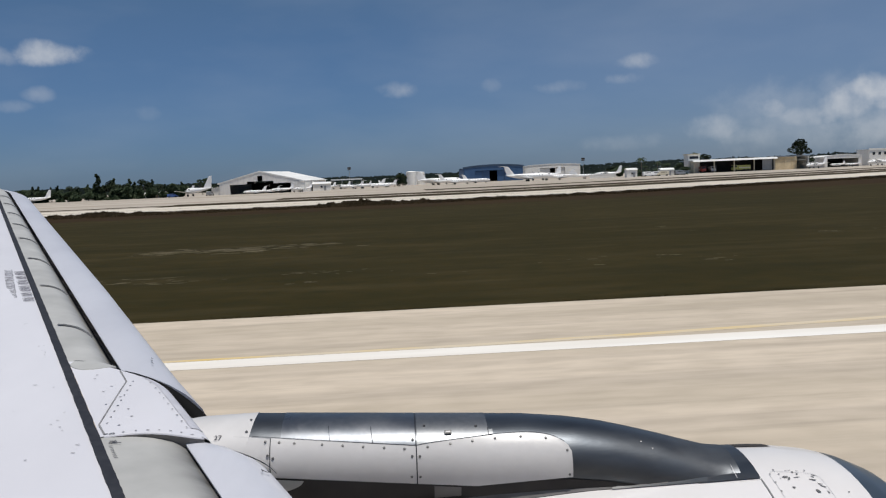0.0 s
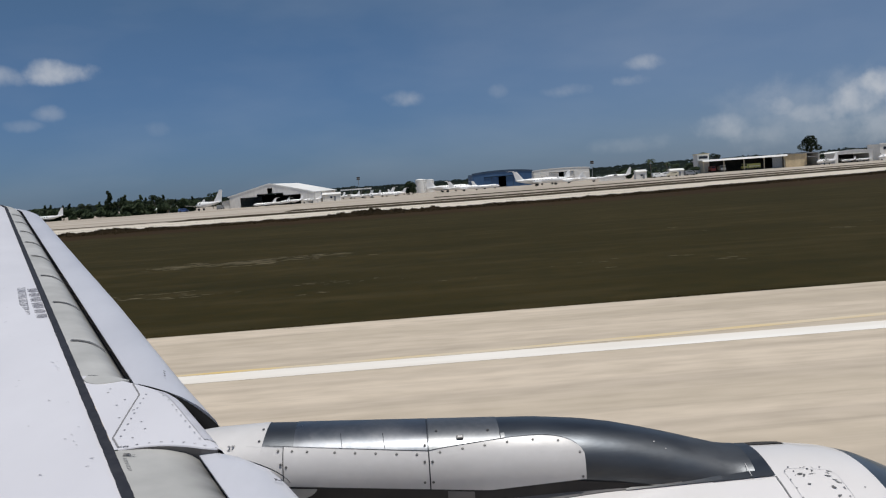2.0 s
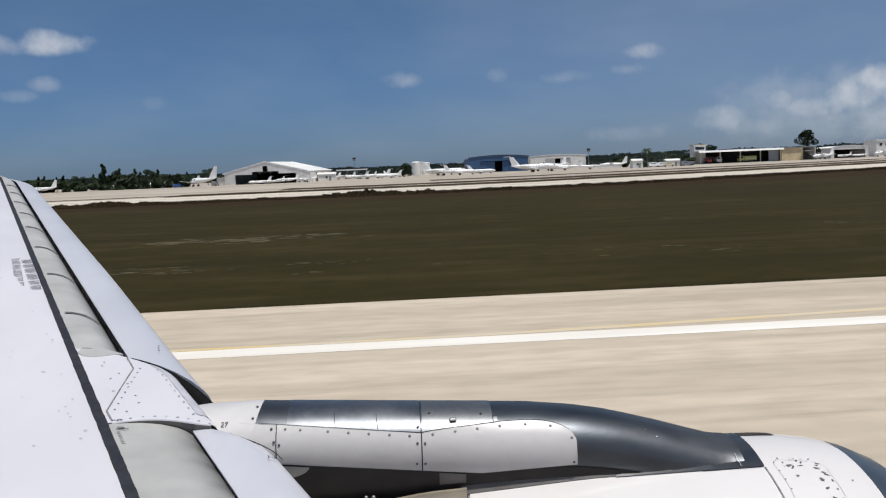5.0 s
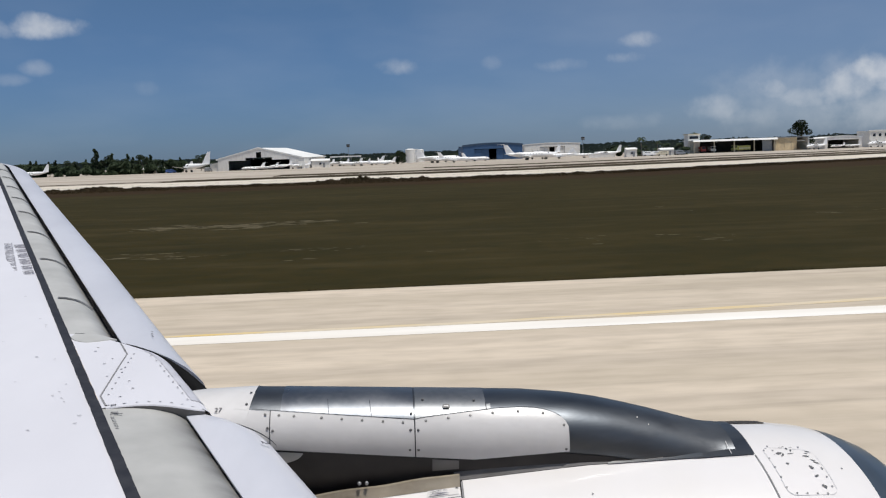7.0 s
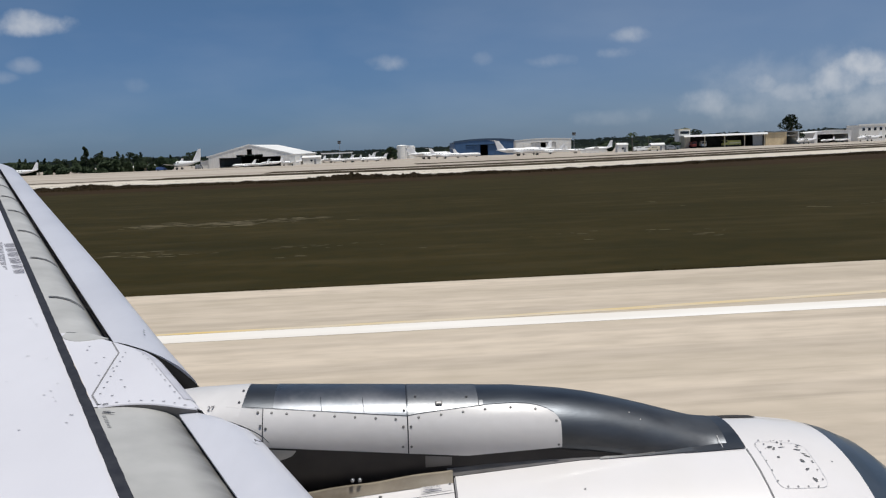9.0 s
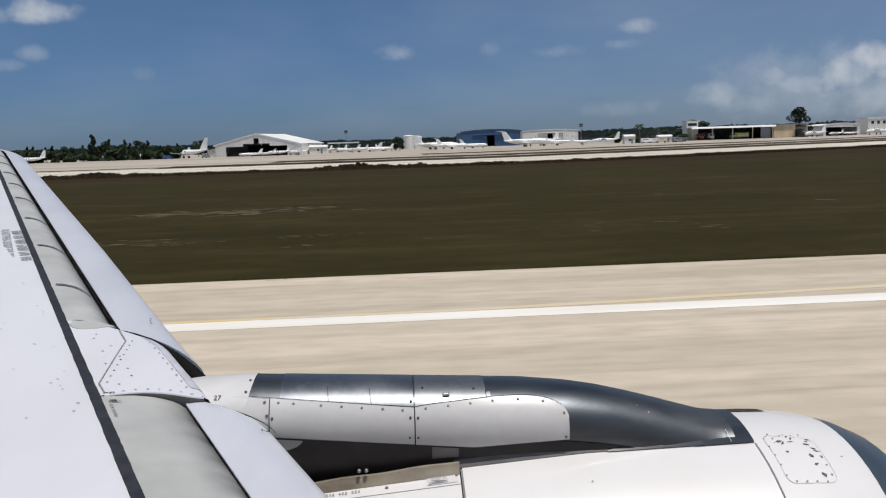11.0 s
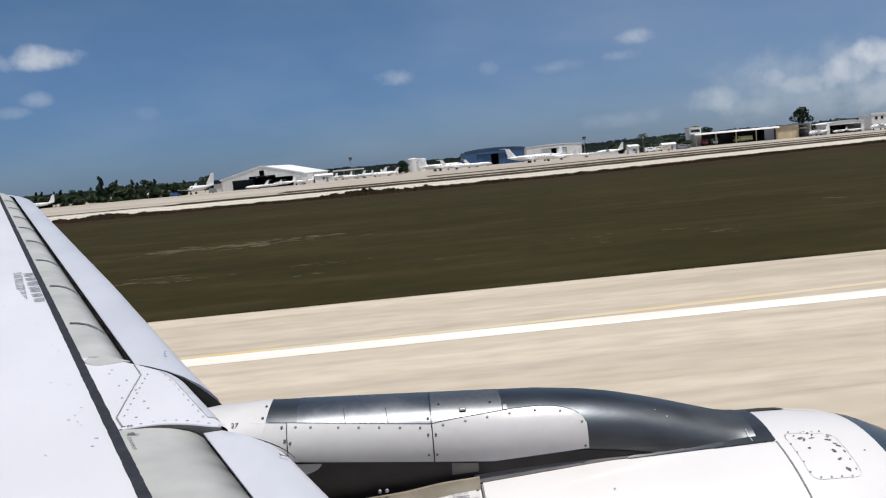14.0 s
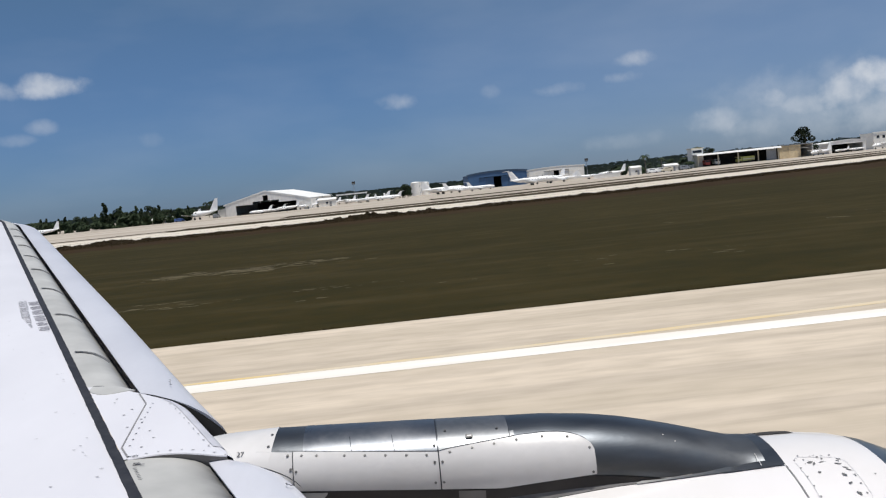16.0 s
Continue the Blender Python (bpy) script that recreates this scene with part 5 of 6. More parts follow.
def tan_store(x, y):
    b = thing("store_building", x, y, 0, 0, "tan stucco store with a dark open bay and flat roof", "building")
    part("wall", box(10.5, 12, 6.2, -3.2, 0), M_TAN, b)
    part("back_wall", box(6.6, 0.3, 6.2, 5.4, 5.8), M_INSIDE, b)
    part("side_wall", box(0.4, 12, 6.2, 8.5, 0), M_WALL, b)
    part("roof", box(18, 13, 0.4, 0, 0, 6.2), M_STEEL, b, "grey flat roof with overhang")
    part("awning", box(4.0, 2.2, 0.15, 3.6, -6.6, 4.4), M_SHEET, b, "small white awning")
    part("column", box(0.3, 0.3, 6.2, 2.3, -5.7), M_TAN, b)
    for u in (-7, -3.5, 0):
        part("pilaster", box(0.35, 0.12, 6.0, u, -6.05), M_TAN, b)


tan_store(197.3, 409)


def truck(x, y, z, turn, paint, l, h, label):
    t = thing("fire_truck", x, y, z, turn, label, "truck")
    part("body", box(l * 0.68, 2.5, h * 0.72, -l * 0.14, 0, 0.8, bevel=0.12), paint, t)
    cab = part("cab", box(l * 0.27, 2.4, h * 0.78, l * 0.355, 0, 0.7, bevel=0.2), paint, t)
    part("windscreen", box(0.1, 2.1, h * 0.3, l * 0.49, 0, 0.7 + h * 0.42), M_GLASS, cab)
    part("side_window", box(l * 0.16, 2.44, h * 0.26, l * 0.37, 0, 0.7 + h * 0.44), M_GLASS, cab)
    part("chassis", box(l * 0.92, 2.0, 0.4, 0, 0, 0.45), M_TYRE, t)
    part("stripe", box(l * 0.66, 2.53, 0.35, -l * 0.14, 0, 0.8 + h * 0.25), M_WHITE, t)
    for wx in (-l * 0.33, -l * 0.12, l * 0.33):
        for s in (-1.1, 1.1):
            part("tyre", tube(0.55, 0.55, (wx, s - 0.18, 0.55), (wx, s + 0.18, 0.55), 14), M_TYRE, t)
    return t


for tx, turn, paint, l, words in ((157.8, 262, M_JET, 7.5, "white ambulance truck parked in the station"), (171.2, 188, M_TRUCK, 9.5, "lime-yellow airport fire truck parked in the station"), (152.5, 268, M_RED, 7.5, "red airport fire truck parked deep in the station")):
    truck(tx, 402.5 if paint is M_TRUCK else 405.5, 0.12, turn, paint, l, 3.0, words)

block_building(264.1, 430, 30, 12, 8.0, 0, M_WALL, "white two-storey airport office building", 2, 9)
barrel_hangar(230.0, 424, 19.5, 18, 5.3, 0.9, 0, M_GABLE, M_SHEET, "low open white hangar with small aircraft inside", 0.84, M_INSIDE, rim=0.3, doors=0)


def shed(x, y, w, d, h, wall, label):
    s = thing("site_hut", x, y, 0, 0, label, "hut")
    part("wall", box(w, d, h), wall, s)
    part("roof", grid([[(-w / 2 - 0.3, -d / 2 - 0.3, h), (-w / 2 - 0.3, 0, h + 0.8), (-w / 2 - 0.3, d / 2 + 0.3, h)], [(w / 2 + 0.3, -d / 2 - 0.3, h), (w / 2 + 0.3, 0, h + 0.8), (w / 2 + 0.3, d / 2 + 0.3, h)]]), M_SHEET, s)
    part("door", box(0.9, 0.1, 2.0, w * 0.2, -d / 2 - 0.04), M_STEEL, s)
    add_windows(s, w * 0.5, -d / 2, 1.2, 1, 0.9, 0.8)
    return s


shed(104.0, 360, 4.6, 3.4, 3.2, M_WALL, "small white hut at the apron edge")
shed(-97.9, 352, 8, 4, 1.7, M_CREAM, "long low pale hut in front of trees")
shed(121.6, 366, 6.0, 4, 2.6, M_WALL, "white hut with dark window at the apron edge")
shed(-30.6, 364, 7.5, 5, 2.9, M_WALL, "low white block beside the gable hangar")


def canopy(x, y, w, d, h):
    c = thing("shade_canopy", x, y, 0, 0, "flat white canopy on thin posts over parked aircraft", "canopy")
    part("roof", box(w, d, 0.35, 0, 0, h, bevel=0.05), M_SHEET, c)
    part("fascia", box(w + 0.1, 0.15, 0.6, 0, -d / 2, h - 0.2), M_SHEET, c)
    for u in (-0.47, -0.16, 0.16, 0.47):
        for v in (-0.42, 0.42):
            part("post", tube(0.1, 0.1, (u * w, v * d, 0), (u * w, v * d, h), 8), M_STEEL, c)


canopy(-21.8, 402, 14.5, 9, 4.2)


def yard_wall(x, y, w, h):
    f = thing("yard_wall", x, y, 0, 0, "long low white yard wall at the apron edge", "wall")
    part("wall", box(w, 0.3, h), M_WALL, f)
    part("coping", box(w + 0.1, 0.45, 0.15, 0, 0, h), M_SHEET, f)
    for i in range(6):
        part("pier", box(0.4, 0.4, h + 0.3, -w / 2 + w * i / 5, -0.06), M_WALL, f)


yard_wall(94.5, 372, 11.5, 1.5)


def storage_tank(x, y, r, h):
    t = thing("storage_tank", x, y, 0, 0, "pale cylindrical fuel storage tank with a domed roof", "tank", "fuel tanks")
    part("shell", tube(r, r, (0, 0, 0), (0, 0, h), 32), M_WALL, t, smooth=True, sharp=40)
    rows = [[(r * 1.02 * math.cos(e) * math.cos(q), r * 1.02 * math.cos(e) * math.sin(q), h + r * 0.22 * math.sin(e)) for q in spread(0, 2 * math.pi * 31 / 32, 31)] for e in spread(0, 1.5, 6)]
    part("roof", grid(rows, closed=True, caps=True), M_SHEET, t, smooth=True, sharp=60)
    for i in range(3):
        part("hoop", tube(r * 1.008, r * 1.008, (0, 0, h * (i + 0.5) / 3), (0, 0, h * (i + 0.5) / 3 + 0.08), 32), M_WALL, t)
    ladder = part("ladder", box(0.05, 0.05, h, r * 0.7, -r * 0.75), M_STEEL, t)
    part("rail", box(0.05, 0.05, h, r * 0.7 + 0.4, -r * 0.70), M_STEEL, ladder)
    for i in range(8):
        part("rung", box(0.4, 0.03, 0.03, r * 0.7 + 0.2, -r * 0.73, h * (i + 0.5) / 8), M_STEEL, ladder)


storage_tank(9.7, 430, 2.6, 6.6)
storage_tank(14.5, 436, 2.3, 6.2)


def mast(x, y, h, label):
    m = thing("mast", x, y, 0, 0, label, "mast")
    part("pole", tube(0.22, 0.10, (0, 0, 0), (0, 0, h), 8), M_STEEL, m)
    part("head", box(1.8, 0.6, 1.6, 0, 0, h - 0.2, bevel=0.1), M_INSIDE, m)
    for dx in (-0.7, 0, 0.7):
        part("lamp", box(0.45, 0.3, 0.45, dx, -0.4, h + 0.1, bevel=0.05), M_STEEL, m)


mast(-24.0, 470, 9.6, "thin dark beacon mast behind the parked aircraft")
mast(101.4, 440, 9, "thin apron light mast")


# ================= parked aircraft =================
def fuselage_rows(l, r, nose=0.16, tail=0.34, lift=0.55, seg=16):
    rows = []
    for s in (0, 0.012, 0.04, 0.09, nose, 0.3, 0.45, 1 - tail, 0.76, 0.86, 0.94, 0.985, 1.0):
        if s < nose:
            k = math.sin(math.pi / 2 * (s / nose)) ** 0.65 if s else 0.02
            dz = -0.28 * r * (1 - k)
        elif s <= 1 - tail:
            k, dz = 1.0, 0.0
        else:
            u = (s - 1 + tail) / tail
            k, dz = max(0.06, 1 - 0.95 * u ** 1.5), lift * r * u ** 1.4
        rows.append([(l / 2 - s * l, r * k * math.cos(2 * math.pi * i / seg), dz + r * k * math.sin(2 * math.pi * i / seg)) for i in range(seg)])
    return rows


def plate_wing(root, tip, chord0, chord1, sweep, thick, dihedral):
    """A lifting surface from y=root to y=tip (signed), leading edge at x=0 at the root."""
    rows = []
    for s in (0, 0.5, 0.97, 1.0):
        y = root + (tip - root) * s
        c = chord0 + (chord1 - chord0) * s
        x0 = -abs(tip - root) * s * sweep
        t = thick * (1 - 0.6 * s) * (0.3 if s == 1.0 else 1)
        z = abs(tip - root) * s * dihedral
        rows.append([(x0, y, z), (x0 - 0.15 * c, y, z + t), (x0 - 0.5 * c, y, z + t * 0.9), (x0 - c, y, z), (x0 - 0.5 * c, y, z - t * 0.7), (x0 - 0.15 * c, y, z - t * 0.8)])
    return grid(rows, closed=True, caps=True)


def fin(h, c0, c1, sweep, thick):
    rows = []
    for s in (0, 0.5, 1.0):
        c = c0 + (c1 - c0) * s
        x0 = -h * s * sweep
        t = thick * (1 - 0.5 * s)
        rows.append([(x0, 0, h * s), (x0 - 0.3 * c, t, h * s), (x0 - c, 0, h * s), (x0 - 0.3 * c, -t, h * s)])
    return grid(rows, closed=True, caps=True)


def moved(bm, m):
    bmesh.ops.transform(bm, matrix=m, verts=bm.verts[:])
    return bm


def gear(parent, belly, spots, wheel):
    for gx, gy in spots:
        leg = part("gear_leg", tube(0.06 + wheel * 0.1, 0.05 + wheel * 0.08, (gx, gy, belly), (gx, gy, -belly0(parent) + wheel), 8), M_STEEL, parent)
        part("tyre", tube(wheel, wheel, (gx, gy - wheel * 0.35, -belly0(parent) + wheel), (gx, gy + wheel * 0.35, -belly0(parent) + wheel), 14), M_TYRE, leg)


def belly0(parent):
    return parent["axis_height"]


def jet(x, y, turn, l, label, trim=None, t_tail=True, windows=7, group="parked jets"):
    """A rear-engined business jet; its nose points along its own +x."""
    r = l * 0.055
    axis = r * 1.9
    j = thing("business_jet", x, y, axis, turn, label, "jet", group)
    j["axis_height"] = axis
    body = part("fuselage", grid(fuselage_rows(l, r), closed=True, caps=True), M_JET, j, smooth=True, sharp=60)
    for s in (-1, 1):
        part("wing", moved(plate_wing(0, s * l * 0.44, l * 0.17, l * 0.06, 0.5, l * 0.008, 0.05), pose(l * 0.06, s * r * 0.4, -r * 0.75)), M_JET, j, smooth=True, sharp=40)
        part("winglet", moved(fin(l * 0.05, l * 0.05, l * 0.03, 0.8, l * 0.002), pose(l * 0.06 - l * 0.22, s * (l * 0.44 + r * 0.4), -r * 0.75 + l * 0.022)), M_JET, j)
        eng = part("engine", moved(grid([[(a, b * math.cos(q), b * math.sin(q)) for q in spread(0, 2 * math.pi * 13 / 14, 13)] for a, b in ((l * 0.085, r * 0.42), (l * 0.07, r * 0.5), (0, r * 0.52), (-l * 0.06, r * 0.38), (-l * 0.085, r * 0.3))], closed=True, caps=True), pose(-l * 0.24, s * r * 1.5, r * 0.45)), M_JET, j, smooth=True, sharp=50)
        part("inlet", moved(tube(r * 0.4, r * 0.36, (l * 0.084, 0, 0), (l * 0.088, 0, 0), 14), pose(-l * 0.24, s * r * 1.5, r * 0.45)), M_GLASS, eng)
        part("tailplane", moved(plate_wing(0, s * l * 0.16, l * 0.09, l * 0.045, 0.6, l * 0.005, 0.0), pose(-l * 0.40 - l * 0.17 * 0.8 + l * 0.04, 0, (r * 0.9 + l * 0.17) if t_tail else r * 0.7)), M_JET, j)
        for i in range(windows):
            part("window", box(l * 0.016, 0.03, l * 0.018, l * 0.25 - l * 0.06 * i, s * r * 0.985, r * 0.18), M_GLASS, body)
        part("cockpit_window", moved(box(l * 0.035, r * 0.5, r * 0.3, bevel=0.03), pose(l * 0.385, s * r * 0.42, r * 0.42, s * -30, 32, 0)), M_GLASS, body)
        if trim:
            part("stripe", box(l * 0.62, 0.03, r * 0.12, -l * 0.02, s * r * 0.99, -r * 0.22), trim, body)
    part("tail_fin", moved(fin(l * 0.17, l * 0.17, l * 0.09, 0.8, l * 0.006), pose(-l * 0.31, 0, r * 0.75)), trim or M_JET, j, smooth=False)
    gear(j, -r * 0.7, ((l * 0.33, 0), (-l * 0.05, l * 0.09), (-l * 0.05, -l * 0.09)), l * 0.018 + 0.1)
    return j


def propeller_plane(x, y, turn, l, label, trim=None, high=True, engines=2, group="parked propeller aircraft", tail=1.0):
    r = l * 0.062
    axis = r * 1.75 + 0.35
    p = thing("propeller_plane", x, y, axis, turn, label, "aircraft", group)
    p["axis_height"] = axis
    body = part("fuselage", grid(fuselage_rows(l, r, 0.2, 0.4, 0.7), closed=True, caps=True), M_JET, p, smooth=True, sharp=60)
    wz = r * 0.95 if high else -r * 0.6
    for s in (-1, 1):
        part("wing", moved(plate_wing(0, s * l * 0.52, l * 0.13, l * 0.08, 0.06, l * 0.01, 0.02 if high else 0.08), pose(l * 0.12, s * r * 0.2, wz)), M_JET, p, smooth=True, sharp=40)
        part("tailplane", moved(plate_wing(0, s * l * 0.19, l * 0.10, l * 0.06, 0.2, l * 0.006, 0.0), pose(-l * 0.40, 0, r * 0.75)), M_JET, p)
        for i in range(4):
            part("window", box(l * 0.03, 0.03, l * 0.026, l * 0.22 - l * 0.075 * i, s * r * 0.985, r * 0.2), M_GLASS, body)
        if trim:
            part("stripe", box(l * 0.55, 0.03, r * 0.14, 0, s * r * 0.99, -r * 0.15), trim, body)
    spots = [(l * 0.2, l * 0.17, wz), (l * 0.2, -l * 0.17, wz)] if engines == 2 else [(l * 0.49, 0, -r * 0.1)]
    for ex, ey, ez in spots:
        if engines == 2:
            part("engine", moved(grid([[(a, b * math.cos(q), b * math.sin(q)) for q in spread(0, 2 * math.pi * 11 / 12, 11)] for a, b in ((l * 0.05, r * 0.2), (l * 0.02, r * 0.42), (-l * 0.08, r * 0.4), (-l * 0.14, r * 0.1))], closed=True, caps=True), pose(ex, ey, ez)), M_JET, p, smooth=True, sharp=60)
        hub = part("propeller_hub", tube(r * 0.2, r * 0.04, (ex + l * 0.045, ey, ez), (ex + l * 0.075, ey, ez), 10), M_STEEL, p)
        for k in range(3):
            part("blade", moved(box(0.03, r * 0.16, l * 0.10), pose(ex + l * 0.055, ey, ez, 40 + 120 * k)), M_TYRE, hub)
    part("tail_fin", moved(fin(l * 0.17 * tail, l * 0.16 * tail ** 0.5, l * 0.07, 0.6, l * 0.006), pose(-l * 0.32, 0, r * 0.7)), trim or M_JET, p)
    part("cockpit_window", moved(box(l * 0.05, r * 1.3, r * 0.34, bevel=0.03), pose(l * 0.33, 0, r * 0.45, 0, 25, 0)), M_GLASS, body)
    gear(p, -r * 0.6, ((l * 0.36, 0), (0, l * 0.11), (0, -l * 0.11)), l * 0.02 + 0.12)
    return p


propeller_plane(-83.9, 352, 163, 18.5, "large white twin propeller aircraft with tall white tail", None, False, 2, tail=1.6)
propeller_plane(-92.8, 372, 170, 13, "white high-wing aircraft parked behind a larger one", None, True, 2)
propeller_plane(-144.0, 345, 183, 12, "white propeller aircraft parked beyond the wing", None, False, 2, tail=1.5)
jet(-56.3, 344, 200, 9.5, "small white business jet before the hangar doors", None)
jet(-51.0, 350, 160, 9.0, "white business jet standing in the hangar doorway", None)
propeller_plane(-45.4, 346, 185, 9.5, "small white twin propeller aircraft before the hangar", None, False, 2)
propeller_plane(-37.6, 348, 200, 9, "small white aircraft at the hangar corner", None, False, 1)
propeller_plane(-29.7, 372, 195, 9.5, "white high-wing twin on the apron", None, True, 2)
propeller_plane(-24.2, 392, 170, 9.5, "white high-wing propeller aircraft under the canopy", None, True, 1)
jet(-18.8, 388, 185, 10.5, "white business jet at the canopy edge", None)
jet(-9.7, 380, 188, 12.5, "white business jet with winglets on the apron", None)
propeller_plane(-13.4, 368, 160, 9, "small white low-wing aircraft on the open apron", None, False, 1)
propeller_plane(-2.3, 390, 12, 9, "small white low-wing aircraft beside fuel tanks", None, False, 1)
jet(-3.6, 374, 178, 10.5, "white business jet beside the rounded tree", None)
jet(21.7, 380, 4, 20, "large white business jet with tall tail", None)
jet(19.8, 394, 8, 17, "white business jet parked beside a larger one", None)
jet(28.3, 372, 2, 15, "white business jet with low wings near the blue hangar", None)
jet(39.5, 392, 3, 13, "small white business jet before the blue hangar", None)
jet(61.5, 372, 2, 22, "large white business jet before the white hangar")
propeller_plane(71.8, 392, 195, 17, "white high-wing twin before the white hangar", None, True, 2, tail=1.2)
jet(76.5, 384, 175, 15, "white business jet at the white hangar's corner", None)
propeller_plane(88.1, 380, 4, 10, "small white single-engined aircraft on the apron", None, False, 1)
propeller_plane(99.7, 384, 178, 13, "small white high-tailed aircraft behind the yard wall", None, True, 1, tail=1.4)
propeller_plane(224.5, 410, 190, 8.5, "small white aircraft under the low hangar", None, True, 1)
propeller_plane(234.5, 414, 170, 8, "small white twin under the low hangar", None, False, 2)
propeller_plane(206.0, 396, 200, 13, "white aircraft with tall tail beside the tan store", None, True, 2, tail=1.5)
propeller_plane(242.9, 404, 185, 14, "white propeller aircraft before the office", None, True, 2)


def van(x, y, turn, paint, label, l=5.0, h=2.1):
    v = thing("van", x, y, 0, turn, label, "van")
    rows = []
    for s, top, low in ((-0.5, 0.86, 0.22), (-0.46, 0.98, 0.16), (0.1, 1.0, 0.16), (0.26, 0.96, 0.16), (0.40, 0.58, 0.16), (0.49, 0.52, 0.2), (0.5, 0.4, 0.26)):
        rows.append([(s * l, -0.95, low * h), (s * l, -0.95, top * h * 0.7), (s * l, -0.78, top * h), (s * l, 0.78, top * h), (s * l, 0.95, top * h * 0.7), (s * l, 0.95, low * h)])
    body = part("body", grid(rows, closed=True, caps=True), paint, v, smooth=True, sharp=35)
    for s in (-1, 1):
        part("side_window", box(l * 0.5, 0.03, h * 0.22, -l * 0.08, s * 0.93, h * 0.62), M_GLASS, body)
        for wx in (-0.32, 0.32):
            part("tyre", tube(0.34, 0.34, (wx * l, s * 0.88 - 0.12, 0.34), (wx * l, s * 0.88 + 0.12, 0.34), 14), M_TYRE, v)
    part("windscreen", box(0.05, 1.5, h * 0.26, l * 0.34, 0, h * 0.6), M_GLASS, body)
    return v


van(112.2, 362, 4, M_JET, "white van parked at the apron edge")
van(117.0, 366, 175, M_JET, "white van parked beside another at the apron edge")
van(118.2, 360, 170, M_CREAM, "pale pickup van parked at the apron edge")
van(127.2, 364, 12, M_STEEL, "grey van parked at the apron edge")
van(-89.2, 344, 10, M_BLUE, "dark blue tug van under the propeller aircraft", 4.0, 1.5)
van(-75.1, 348, 80, M_STEEL, "dark van near the hangar", 3.8, 1.8)

# ================= trees =================
def leaf_mesh(name, blobs, n, size, rng, mat):
    """Many small leaf pieces scattered in and on a set of (x, y, z, rx, rz) clumps."""
    verts, faces = [], []
    for k in range(n):
        x, y, z, rx, rz = rng.choice(blobs)
        while True:
            u = Vector((rng.uniform(-1, 1), rng.uniform(-1, 1), rng.uniform(-1, 1)))
            if 0.15 < u.length < 1:
                break
        u = u.normalized() * u.length ** 0.5
        c = Vector((x + u.x * rx, y + u.y * rx, z + u.z * rz))
        a = Vector((rng.uniform(-1, 1), rng.uniform(-1, 1), rng.uniform(-0.6, 0.8))).normalized()
        b = a.orthogonal().normalized()
        s = size * rng.uniform(0.5, 1.3)
        i = len(verts)
        verts += [c - a * s, c + b * s * 0.5, c + a * s, c - b * s * 0.5]
        faces.append((i, i + 1, i + 2, i + 3))
    me = bpy.data.meshes.new(name)
    me.from_pydata([tuple(v) for v in verts], [], faces)
    me.materials.append(mat)
    return me


def tree(x, y, h, kind, label, seed):
    rng = random.Random(seed)
    t = thing("tree", x, y, 0, rng.uniform(0, 360), label, "tree", "trees along the apron")
    trunk_top = h * (0.75 if kind == "pine" else 0.5)
    bm = tube(h * 0.022, h * 0.010, (0, 0, 0), (rng.uniform(-0.2, 0.2), rng.uniform(-0.2, 0.2), trunk_top), 7)
    blobs = []
    if kind == "pine":
        for i in range(10):
            s = 0.22 + 0.75 * i / 9
            rad = h * 0.20 * (1.1 - s) + h * 0.03
            blobs.append((rng.uniform(-1, 1) * rad * 0.7, rng.uniform(-1, 1) * rad * 0.7, h * s, rad, h * 0.07))
    elif kind == "low":
        for i in range(14):
            a = rng.uniform(0, 2 * math.pi)
            d = h * 0.30 * rng.random() ** 0.5
            blobs.append((d * math.cos(a), d * math.sin(a), h * rng.uniform(0.14, 0.86), h * rng.uniform(0.14, 0.2), h * rng.uniform(0.10, 0.14)))
    else:
        for i in range(9):
            a = rng.uniform(0, 2 * math.pi)
            d = h * 0.33 * rng.random() ** 0.5
            blobs.append((d * math.cos(a), d * math.sin(a), h * rng.uniform(0.5, 0.88), h * rng.uniform(0.12, 0.2), h * rng.uniform(0.08, 0.13)))
    for bx, by, bz, _, _ in blobs[:6]:
        tube(h * 0.010, h * 0.004, (0, 0, min(trunk_top, bz) * 0.75), (bx, by, bz), 5, bm=bm)
    part("trunk", bm, M_BARK, t)
    ob = new("crown", leaf_mesh("crown", blobs, 2600, h * (0.034 if kind == "low" else 0.027), rng, M_LEAF))
    ob.parent = t
    return t


def palm(x, y, h, seed):
    rng = random.Random(seed)
    p = thing("palm_tree", x, y, 0, rng.uniform(0, 360), "tall palm tree with drooping dark fronds", "palm", "palm trees")
    part("trunk", tube(h * 0.022, h * 0.014, (0, 0, 0), (h * 0.03, 0, h * 0.82), 8), M_BARK, p)
    for k in range(14):
        a = 2 * math.pi * k / 14 + rng.uniform(-0.2, 0.2)
        l = h * rng.uniform(0.26, 0.36)
        up = rng.uniform(0.1, 0.9)
        rows = []
        for i in range(7):
            s = i / 6
            d = l * s
            z = h * 0.82 + l * (up * s - 1.0 * s * s)
            w = l * 0.13 * math.sin(math.pi * min(1, s * 0.9 + 0.1))
            c, sn = math.cos(a), math.sin(a)
            cx, cy = h * 0.03 + d * c, d * sn
            rows.append([(cx - sn * w, cy + c * w, z - w * 0.5), (cx, cy, z), (cx + sn * w, cy - c * w, z - w * 0.5)])
        part("frond", grid(rows), M_LEAF, p)
    return p


